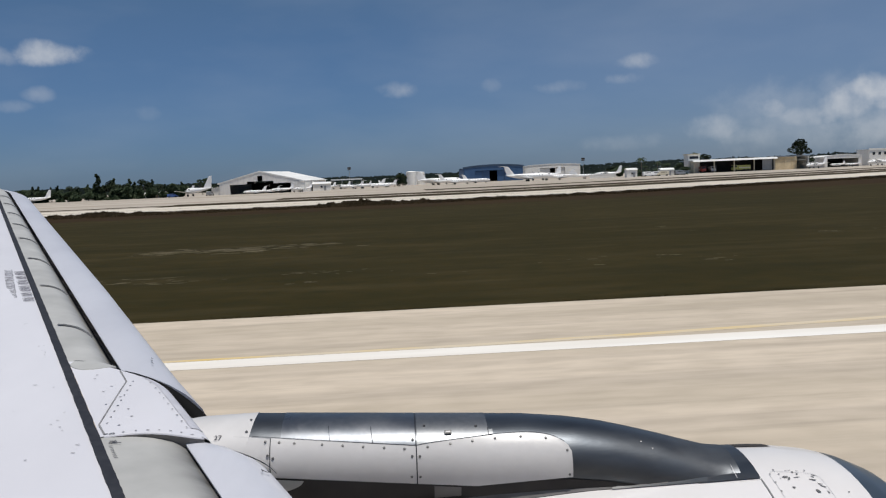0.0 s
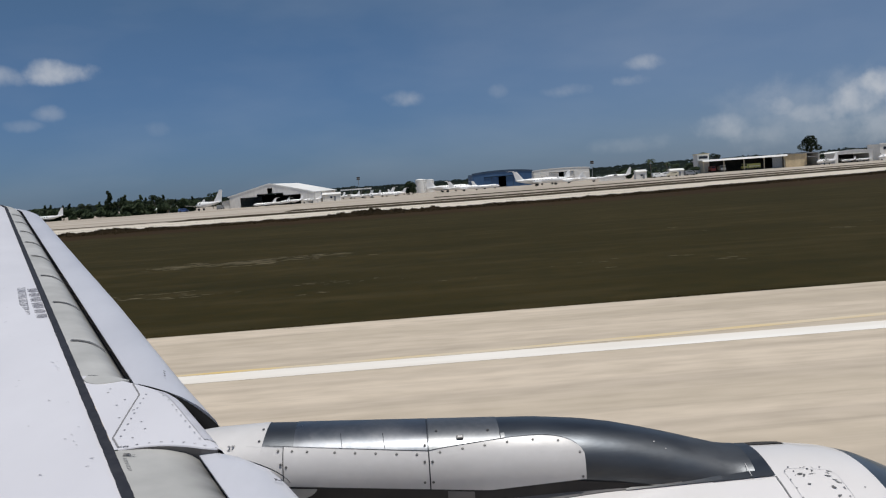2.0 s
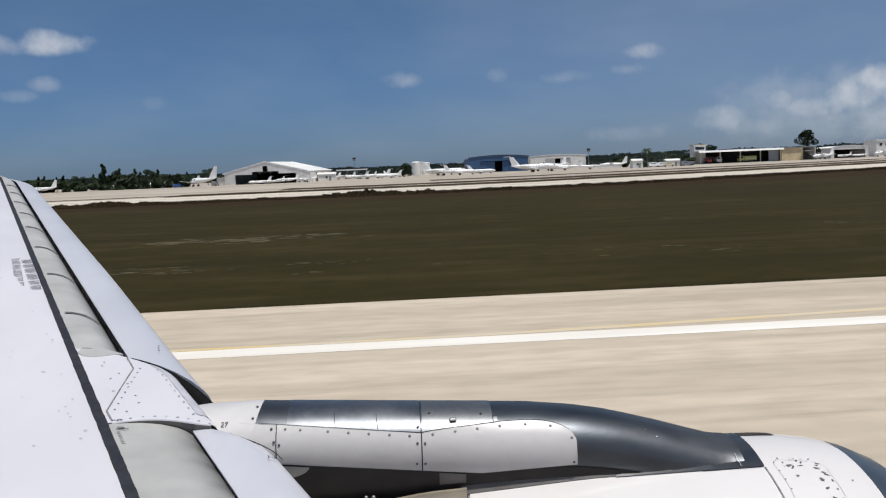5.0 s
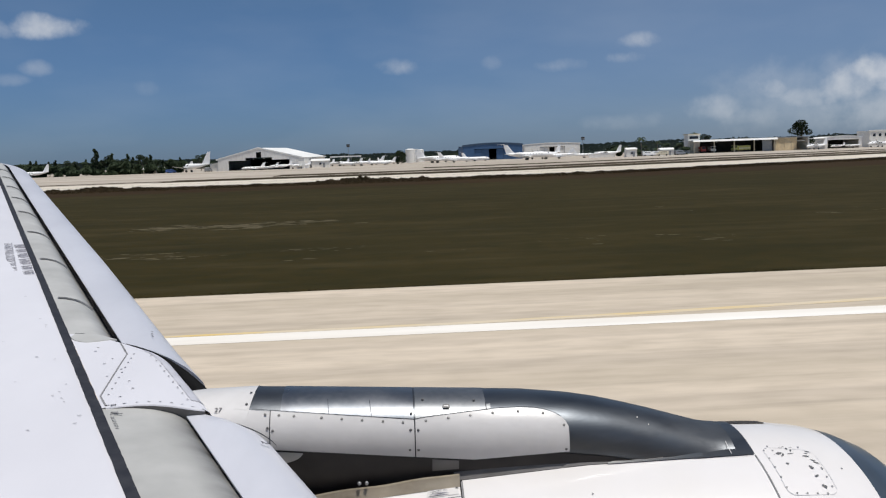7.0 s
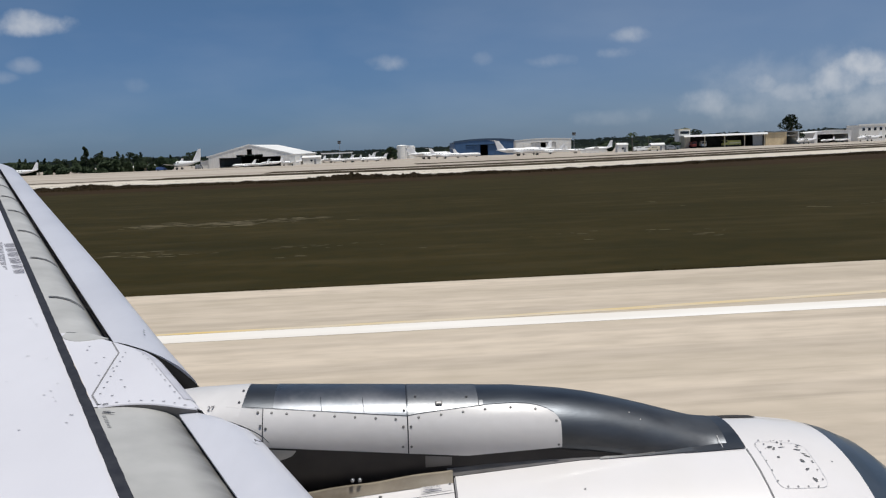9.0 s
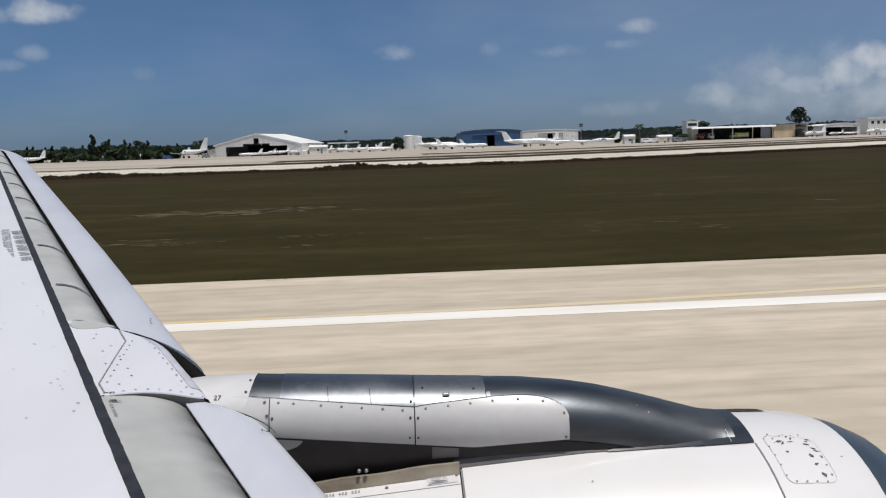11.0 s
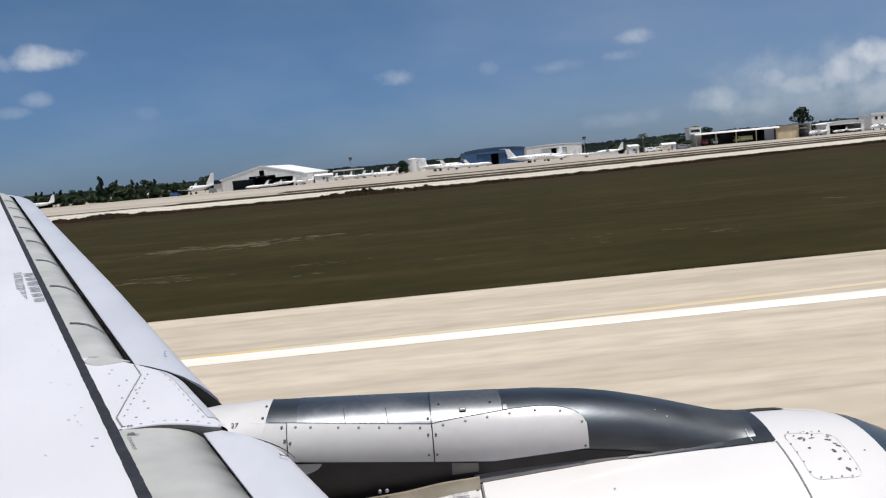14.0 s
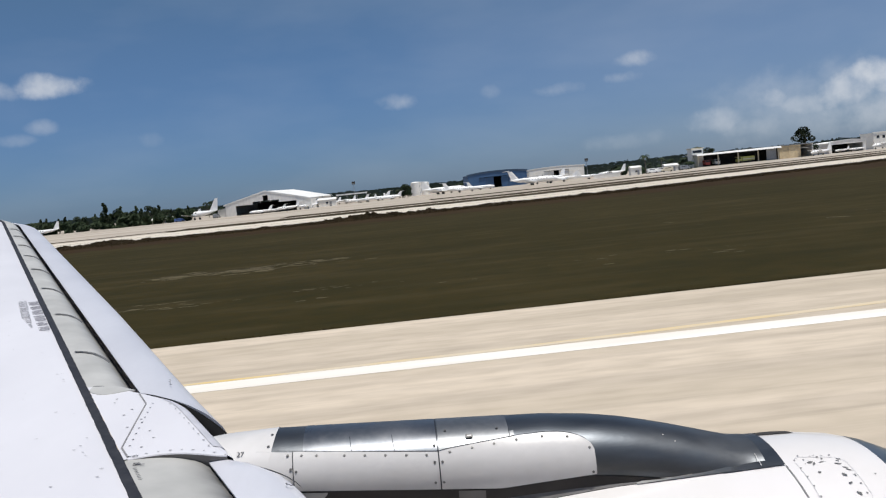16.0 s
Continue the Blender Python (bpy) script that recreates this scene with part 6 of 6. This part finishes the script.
rng = random.Random(21)
for i in range(34):
    tx = -154.6 + (-87.5 - -154.6) * (i + rng.uniform(0.1, 0.9)) / 34
    tall = rng.choice([5.2, 5.6, 6.0, 6.6, 7.2]) * (1.15 if 17 < i < 28 else 0.92)
    tree(tx, rng.uniform(356, 366), tall, rng.choice(["pine", "broad", "broad"]), "dark green roadside tree behind the apron", 100 + i)
tree(-121.9, 354, 10.6, "pine", "tall thin ragged casuarina tree", 61)
tree(-116.2, 356, 8.6, "pine", "ragged casuarina tree above the scrub", 66)
tree(-87.8, 392, 8.0, "broad", "rounded dark tree behind parked aircraft", 62)
tree(4.5, 384, 6.6, "low", "rounded dark green tree beside fuel tanks", 63)
tree(2.6, 385, 4.6, "low", "low dark green tree beside fuel tanks", 67)
tree(212.8, 424, 15.5, "broad", "large rounded tree behind the tan store", 64)
tree(158.7, 420, 10.0, "broad", "dark tree behind the fire station tower", 65)
palm(108.8, 360, 9.6, 71)
palm(154.4, 420, 12.0, 72)
palm(120.5, 374, 7.5, 73)
for i in range(12):
    tree(107.5 + 9.5 * i + rng.uniform(-4, 4), 412 + rng.uniform(0, 20), rng.uniform(4.5, 7), "broad", "dark green tree on the far side of the airfield", 300 + i)

# scrub that fills the tree belt
def hedge(name, x0, x1, y, height, n, label, seed, mat=M_LEAF, leaf=0.55, deep=4.0, wide=1.0, bent=0):
    rng = random.Random(seed)
    blobs = []
    for k in range(int((x1 - x0) / (1.6 * wide))):
        x = x0 + (x1 - x0) * rng.random()
        h = height * (0.75 + 0.5 * noise.noise(Vector((x * 0.05, seed, 0))) + 0.3 * noise.noise(Vector((x * 0.25, seed, 2))))
        blobs.append((x, y + bent * swing(x) + rng.uniform(-deep, deep), h * rng.uniform(0.02, 0.78), rng.uniform(1.2, 2.4) * wide, h * 0.26))
    ob = new(name, leaf_mesh(name, blobs, n, leaf, rng, mat))
    return tagged(ob, label, "scrub", kind="stuff")


hedge("scrub_belt", -157.3, -86.6, 350, 5.9, 46000, "dense dark green scrub behind the apron", 5, leaf=0.75)
hedge("scrub_belt", 107.2, 144.0, 404, 4.4, 9000, "dense dark green scrub behind the apron", 6)
hedge("scrub_belt", 110.7, 134.5, 378, 3.4, 5000, "dark garden shrubs among the white huts", 8, deep=2.5)
hedge("scrub_belt", -119.4, 44.4, 500, 5.2, 12000, "low dark scrub behind the parked aircraft", 7)

# far woods: uneven ridges of foliage along the horizon
def far_woods(y, height, x0, x1, seed, label):
    rng = random.Random(seed)
    verts, faces = [], []
    n = 12000
    for k in range(n):
        x = rng.uniform(x0, x1)
        hh = height * (0.72 + 0.28 * noise.noise(Vector((x * 0.012, seed, 0))) + 0.22 * noise.noise(Vector((x * 0.06, seed, 3))))
        hh *= 1 + 0.9 * min(1.0, max(0.0, (x / y - 0.02) / 0.25))
        z = hh * rng.random() ** 0.6
        s = height * rng.uniform(0.06, 0.17)
        yy = y + rng.uniform(-25, 25)
        i = len(verts)
        a = rng.uniform(-0.6, 0.6)
        verts += [(x - s * 1.6, yy, z - s * 0.6), (x + s * 1.5, yy + a, z - s * 0.7), (x + s * 0.9, yy + a, z + s * 0.8), (x - s * 0.7, yy, z + s)]
        faces.append((i, i + 1, i + 2, i + 3))
    me = bpy.data.meshes.new("far_woods")
    me.from_pydata(verts, [], faces)
    me.materials.append(M_FARWOOD)
    return tagged(new("far_woods", me), label, "woods", kind="stuff")


far_woods(640, 3.9, -480, 760, 1, "low dark green woods behind the airfield")
far_woods(1100, 7, -800, 1300, 2, "distant dull green wooded rise on the horizon")
far_woods(1900, 11, -1400, 2200, 3, "hazy distant woods along the horizon")


# ================= turf and small airfield fittings =================
def tufts(name, x0, x1, y0, y1, n, size, mat, label, seed, bias=1.0, keep=None):
    rng = random.Random(seed)
    verts, faces = [], []
    for k in range(n):
        x, y = rng.uniform(x0, x1), y0 + (y1 - y0) * rng.random() ** bias
        if keep and not keep(x, y, rng):
            continue
        for b in range(3):
            a = rng.uniform(0, math.pi)
            h, w = size * rng.uniform(0.4, 1.2), size * rng.uniform(0.3, 0.8)
            bx, by = x + rng.uniform(-1, 1) * size, y + rng.uniform(-1, 1) * size
            i = len(verts)
            dx, dy = math.cos(a) * w, math.sin(a) * w
            lean = rng.uniform(-0.4, 0.4) * h
            verts += [(bx - dx, by - dy, 0), (bx + dx, by + dy, 0), (bx + lean, by + lean * 0.5, h)]
            faces.append((i, i + 1, i + 2))
    me = bpy.data.meshes.new(name)
    me.from_pydata(verts, [], faces)
    me.materials.append(mat)
    return tagged(new(name, me), label, "grass", kind="stuff")


def bare(x, y):
    """Where the coral sand shows through the turf."""
    v = noise.noise(Vector((x * 0.05, y * 0.16, 2.0))) + 0.6 * noise.noise(Vector((x * 0.22, y * 0.5, 5.0)))
    band = math.exp(-((y - 39 - 4 * noise.noise(Vector((x * 0.02, 7.0, 0)))) / 4.0) ** 2) * 0.60 + math.exp(-((y - 56) / 6.0) ** 2) * 0.52
    return v + band - 0.72


def sand_patches():
    rng = random.Random(12)
    verts, faces = [], []
    for k in range(90000):
        x, y = rng.uniform(-45, 75), rng.uniform(31, 70)
        s = bare(x, y)
        if s < 0 or rng.random() > (0.02 + s * 0.5) * (0.18 + 0.82 / (1 + math.exp((x + 9) / 4))):
            continue
        n = rng.randint(5, 7)
        r = rng.uniform(0.03, 0.16) * (1 + 1.0 * s) * (y / 40)
        z = 0.006 + 0.004 * rng.random()
        i0 = len(verts)
        verts += [(x + r * 3.0 * math.cos(2 * math.pi * i / n) * rng.uniform(0.5, 1), y + r * math.sin(2 * math.pi * i / n) * rng.uniform(0.5, 1), z) for i in range(n)]
        faces.append(tuple(range(i0, i0 + n)))
    me = bpy.data.meshes.new("sand_patches")
    me.from_pydata(verts, [], faces)
    me.materials.append(M_SAND)
    return tagged(new("sand_patches", me), "pale coral sand showing through the thin turf", "sand", kind="stuff")


sand_patches()
tufts("turf_grass", -40, 70, 28.1, 29.9, 4000, 0.012, M_BLADE, "short dry olive-brown mown grass", 31, 1.6)
tufts("verge_grass", -30, 60, 27.6, 28.4, 3000, 0.035, M_BLADE, "uneven grass fringe creeping over the runway edge", 32, 0.7, lambda x, y, r: noise.noise(Vector((x * 0.35, 3.1, 0))) + 0.5 * noise.noise(Vector((x * 1.6, 8.0, 0))) > (28.15 - y) * 1.4)
def fringe(name, x0, x1, y, deep, height, n, leaf, label, seed, bent=0.0):
    """A ragged strip of weeds, tallest where the noise swells."""
    rng = random.Random(seed)
    verts, faces = [], []
    for k in range(n):
        x = rng.uniform(x0, x1)
        d = rng.gauss(0, 0.5)
        env = 0.25 + 0.9 * max(0.0, noise.noise(Vector((x * 0.09, seed, 0)))) + 0.5 * noise.noise(Vector((x * 0.5, seed, 3))) + 0.3 * noise.noise(Vector((x * 1.7, d, seed)))
        z = height * max(0.06, env) * math.exp(-d * d) * rng.random() ** 0.8
        c = Vector((x, y + bent * swing(x) + d * deep, z))
        up = Vector((rng.uniform(-0.7, 0.7), rng.uniform(-0.7, 0.7), 1.0)).normalized() * leaf * rng.uniform(0.5, 1.4)
        side = Vector((rng.uniform(-1, 1), rng.uniform(-1, 1), 0)).normalized() * leaf * 0.35
        i = len(verts)
        verts += [tuple(c - side), tuple(c + side), tuple(c + up)]
        faces.append((i, i + 1, i + 2))
    me = bpy.data.meshes.new(name)
    me.from_pydata(verts, [], faces)
    me.materials.append(M_WEED)
    return tagged(new(name, me), label, "weeds", kind="stuff")


fringe("tall_weeds", -120, 210, 141.6, 5.2, 0.60, 150000, 0.20, "taller brown weeds along the taxiway edge", 33, 1)
fringe("verge_bushes", -13, 8, 143.6, 1.6, 1.1, 16000, 0.22, "ragged brown bushes along the taxiway edge", 36, 1)
fringe("verge_bushes", -90, -40, 143.8, 1.8, 0.9, 30000, 0.22, "ragged brown bushes along the taxiway edge", 35)


def orange_sign(x, y, turn, label):
    s = thing("guidance_sign", x, y, 0, turn, label, "sign", "taxiway signs")
    cabinet = part("cabinet", box(2.4, 0.34, 0.85, 0, 0, 0.2, bevel=0.04), M_ORANGE, s)
    for i in range(4):
        part("rib", box(0.05, 0.37, 0.83, -1.17 + 0.78 * i, 0, 0.21), M_CREAM, cabinet)
    part("base_slab", box(3.3, 1.0, 0.06), M_TAXI, s, "pale concrete base slab")
    for dx in (-1.0, 0, 1.0):
        part("foot", box(0.1, 0.3, 0.18, dx, 0, 0.06), M_STEEL, s)
    return s



def yellow_sign(x, y):
    s = thing("distance_sign", x, y, 0, 12, "square yellow runway sign with dark glyph on white slab", "sign")
    panel = part("panel", box(0.75, 0.16, 0.78, 0, 0, 0.22, bevel=0.02), M_SIGNY, s)
    part("border", box(0.8, 0.12, 0.83, 0, 0.03, 0.195, bevel=0.02), M_INSIDE, panel)
    part("side_face", box(0.05, 0.17, 0.78, 0.39, 0, 0.22), M_ORANGE, panel)
    part("bar", box(0.10, 0.02, 0.45, 0.0, -0.085, 0.38), M_INSIDE, panel)
    part("bar", box(0.28, 0.02, 0.10, 0.05, -0.085, 0.56), M_INSIDE, panel)
    part("base_slab", box(1.3, 0.8, 0.06, 0.2, 0), M_WHITE, s)
    for dx in (-0.3, 0.3):
        part("post", box(0.07, 0.07, 0.25, dx, 0, 0.05), M_STEEL, s)




def edge_light(x, y):
    e = thing("runway_light", x, y, 0.012, 0, "small black runway edge light on a round base", "light", "runway edge lights")
    part("base_plate", tube(0.14, 0.13, (0, 0, 0), (0, 0, 0.03), 16), M_STEEL, e)
    part("stem", tube(0.03, 0.03, (0, 0, 0.03), (0, 0, 0.20), 10), M_STEEL, e)
    part("lens", tube(0.06, 0.04, (0, 0, 0.20), (0, 0, 0.30), 12), M_GLASS, e)
    part("collar", tube(0.07, 0.07, (0, 0, 0.18), (0, 0, 0.21), 12), M_TYRE, e)


edge_light(33.7, 25.5)


def concrete_details():
    """Slab joints, patched strips and skid marks on the pavements."""
    rng = random.Random(8)
    bm = bmesh.new()
    for y0, w, x0, x1 in ((155, 0.4, -300, 400), (170, 0.5, -300, 60)):
        n = 60
        rows = [[], []]
        for i in range(n + 1):
            x = x0 + (x1 - x0) * i / n
            j = 0.25 * noise.noise(Vector((x * 0.05, y0, 0)))
            rows[0].append((x, y0 + swing(x) + j - w / 2, 0.026))
            rows[1].append((x, y0 + swing(x) + j + w / 2, 0.026))
        grid(rows, bm=bm)
    tagged(part("taxiway_strips", bm, M_GRASSGROUND), "dark weedy joints along the taxiway", "joints", kind="structure")


concrete_details()


# ================= the rest of the airfield along the runway =================
def sheet(name, pts, z, mat, label):
    """A level pavement with the given outline."""
    bm = bmesh.new()
    bm.faces.new([bm.verts.new((x, y, z)) for x, y in pts])
    ob = part(name, bm, mat)
    if ob.data.polygons[0].normal.z < 0:
        ob.data.polygons[0].flip()
    return tagged(ob, label, "pavement", kind="structure")


def bend(cx, cy, r, a0, a1, n=10):
    return [(cx + r * math.cos(radians(a)), cy + r * math.sin(radians(a))) for a in spread(a0, a1, n)]


sheet("taxi_line", [(-9, 21.40), (1.5, 21.41), (6, 21.62), (14, 22.2), (30, 23.4), (80, 27.0), (80, 27.4), (30, 23.75), (14, 22.55), (6, 21.95), (1.5, 21.70), (-9, 21.58)], 0.017, M_YELL, "worn yellow painted line leaving the runway edge line")
# connector behind the airliner: pale coral with a dark asphalt square
sheet("connector", [(-262, 29), (-150, 29), (-150, 147.5), (-215, 147.5)] + bend(-250, 112, 36, 75, -20, 8) + [(-228, 70)], 0.009, M_TAXI, "pale coral taxiway connector joining the runway")
sheet("asphalt_patch", [(-206, 30.5), (-150, 30.5), (-120, 96), (-196, 96), (-196, 84), (-218, 84)], 0.030, M_ASPH, "dark brown asphalt square beside the connector")
for k in (0, 1):
    sheet("lead_in_line", [(-226 + k * 1.2, 40), (-225.6 + k * 1.2, 40), (-205.6 + k * 1.2, 92), (-206 + k * 1.2, 92)], 0.036, M_YELL, "yellow painted lead-in line")
# fast exit ahead of the airliner
sheet("fast_exit", [(208, 29), (236, 29), (262, 47), (440, 210), (520, 250), (330, 252), (226, 90)], 0.009, M_TAXI, "pale coral fast exit running off the runway")
sheet("patched_strip", [(244, 76), (268, 84), (268, 87), (244, 79)], 0.014, M_STRIP, "brown weedy strip in the exit pavement")
# end connector
sheet("connector", [(668, 29), (760, 29), (760, 250), (648, 250)] + bend(640, 110, 34, 60, 0, 8) + [(676, 60)], 0.009, M_TAXI, "wide pale connector at the runway's far end")
sheet("asphalt_patch", [(668, 96), (684, 100), (702, 78), (692, 74), (686, 90)], 0.014, M_ASPH, "grey asphalt repair in the connector")


def terminal(x, y):
    t = thing("terminal", x, y, 0, 0, "low airport terminal with dark glass and white flat roof", "terminal")
    w, d = 78, 36
    part("hall", box(w, d, 6.2), M_WALL, t)
    part("roof", box(w + 8, d + 8, 0.6, 0, 0, 8.2, bevel=0.1), M_SHEET, t, "white overhanging roof")
    part("clerestory", box(w - 4, d - 3, 2.0, 0, 0, 6.2), M_GLASS, t)
    for i in range(13):
        u = -w / 2 + w * (i + 0.5) / 13
        win = part("window", box(w / 13 - 0.5, 0.15, 4.6, u, -d / 2 - 0.06, 0.8), M_STEEL, t)
        part("pane", box(w / 13 - 0.9, 0.1, 4.2, u, -d / 2 - 0.14, 1.0), M_GLASS, win)
    for i in range(7):
        part("column", tube(0.25, 0.25, (-w / 2 + w * i / 6, -d / 2 - 3, 0), (-w / 2 + w * i / 6, -d / 2 - 3, 8.2), 10), M_STEEL, t)
    part("jet_bridge", box(4, 16, 3.0, 8, -d / 2 - 8, 3.4, bevel=0.1), M_WALL, t, "pale boarding bridge")
    part("bridge_leg", box(1.0, 1.0, 3.4, 8, -d / 2 - 14), M_STEEL, t)


def wave_hall(x, y):
    t = thing("arrivals_hall", x, y, 0, 0, "white hall with a roof of shallow waves", "hall")
    w, d = 50, 26
    part("wall", box(w, d, 4.8), M_WALL, t)
    part("dark_base", box(w * 0.7, 0.2, 2.4, 0, -d / 2 - 0.11), M_INSIDE, t)

    def crest(u):
        return 6.2 + 1.5 * abs(math.sin(2.5 * math.pi * (u / w + 0.5)))
    rows = [[(u, -d / 2 - 2, crest(u)), (u, -d / 2 - 2, crest(u) + 0.5), (u, d / 2 + 2, crest(u) + 0.5), (u, d / 2 + 2, crest(u))] for u in spread(-w / 2 - 2, w / 2 + 2, 60)]
    part("roof", grid(rows, closed=True, caps=True), M_SHEET, t, "white shell roof in waves", smooth=True, sharp=40)
    for i in range(6):
        u = -w / 2 + w * i / 5
        part("roof_post", box(0.4, 0.4, crest(u) - 4.8, u, -d / 2 + 0.4, 4.8), M_STEEL, t)


def control_tower(x, y):
    t = thing("control_tower", x, y, 0, 0, "stepped cream control tower with dark cab windows", "tower")
    part("base", box(22, 12, 4.2, 4, 0), M_CREAM, t)
    part("block", box(10, 9, 7.4), M_CREAM, t)
    part("gallery", box(8.4, 7.6, 2.0, 0, 0, 7.4), M_CREAM, t)
    cab = part("cab", box(5.2, 5.2, 2.2, 0, 0, 9.4), M_GLASS, t, "dark glazed cab")
    part("cab_roof", box(6.2, 6.2, 0.5, 0, 0, 11.6), M_CREAM, cab)
    add_windows(t, 9, -4.5, 5.0, 4, 1.3, 1.2)
    part("aerial", tube(0.06, 0.03, (0, 0, 12.1), (0, 0, 15.5), 6), M_STEEL, t)


def radome(x, y, r, h):
    t = thing("radar_dome", x, y, 0, 0, "white radar dome on a slim steel tower", "radar", "radar domes")
    for dx, dy in ((-1, -1), (1, -1), (1, 1), (-1, 1)):
        part("leg", tube(0.12, 0.10, (dx * r * 0.5, dy * r * 0.5, 0), (dx * r * 0.3, dy * r * 0.3, h), 6), M_STEEL, t)
    part("platform", tube(r * 0.9, r * 0.9, (0, 0, h), (0, 0, h + 0.3), 20), M_STEEL, t)
    bm = bmesh.new()
    bmesh.ops.create_icosphere(bm, subdivisions=3, radius=r, matrix=Matrix.Translation((0, 0, h + 0.3 + r * 0.85)))
    part("dome", bm, M_WALL, t, "faceted white dome")


radome(-262, 392, 2.6, 11)
radome(-250, 396, 2.0, 8)
terminal(-372, 330)
wave_hall(-300, 352)
control_tower(-222, 350)
block_building(-196, 372, 18, 10, 5.4, 0, M_CREAM, "plain cream two-storey block with small windows", 2, 6)
jet(-262, 158, 182, 24, "large white business jet taxiing on the coral strip", None, windows=8)
jet(-178, 318, 176, 19, "dark-bellied white business jet on the apron", M_INSIDE)
propeller_plane(-290, 300, 10, 16, "white twin propeller aircraft before the arrivals hall", None, True, 2)
mast(-330, 300, 20, "tall thin apron floodlight mast")
mast(-300, 318, 18, "tall thin apron floodlight mast")
propeller_plane(292, 372, 8, 17, "yellow-tailed propeller aircraft beside the office", M_GOLD, True, 2, tail=1.3)
jet(604, 262, 178, 17, "white business jet taxiing past the scrub", None, windows=6)
rng = random.Random(77)
for i in range(46):
    tree(430 + 132 * (i + rng.random()) / 46, rng.uniform(316, 338), rng.choice([7, 8.5, 10, 11.5, 12.5]), "pine", "tall feathery casuarina tree beside the taxiway", 500 + i)
hedge("casuarina_scrub", 425, 566, 326, 5.0, 12000, "dense dark undergrowth below the casuarinas", 41, deep=9.0)
hedge("mangrove_scrub", 566, 860, 350, 2.2, 14000, "low dark green scrub before the lagoon", 42, deep=30.0, wide=1.6)
sheet("lagoon", [(480, 640), (1000, 640), (3600, 640), (3600, 2600), (1800, 2600), (1000, 1450)], -0.012, M_WATER, "shallow turquoise lagoon beyond the scrub")
for x, y, turn in ((-222, 84, 40), (-198, 100, 30), (-172, 136, 40), (-124, 50, 62), (256, 112, 25), (285, 60, 20), (662, 62, 15)):
    orange_sign(x, y, turn, "orange taxiway guidance sign on a concrete base")
yellow_sign(-270, 43)
yellow_sign(-18.5, 43)
for i in range(17):
    if i != 5:
        edge_light(-266.4 + 60 * i, 25.5)
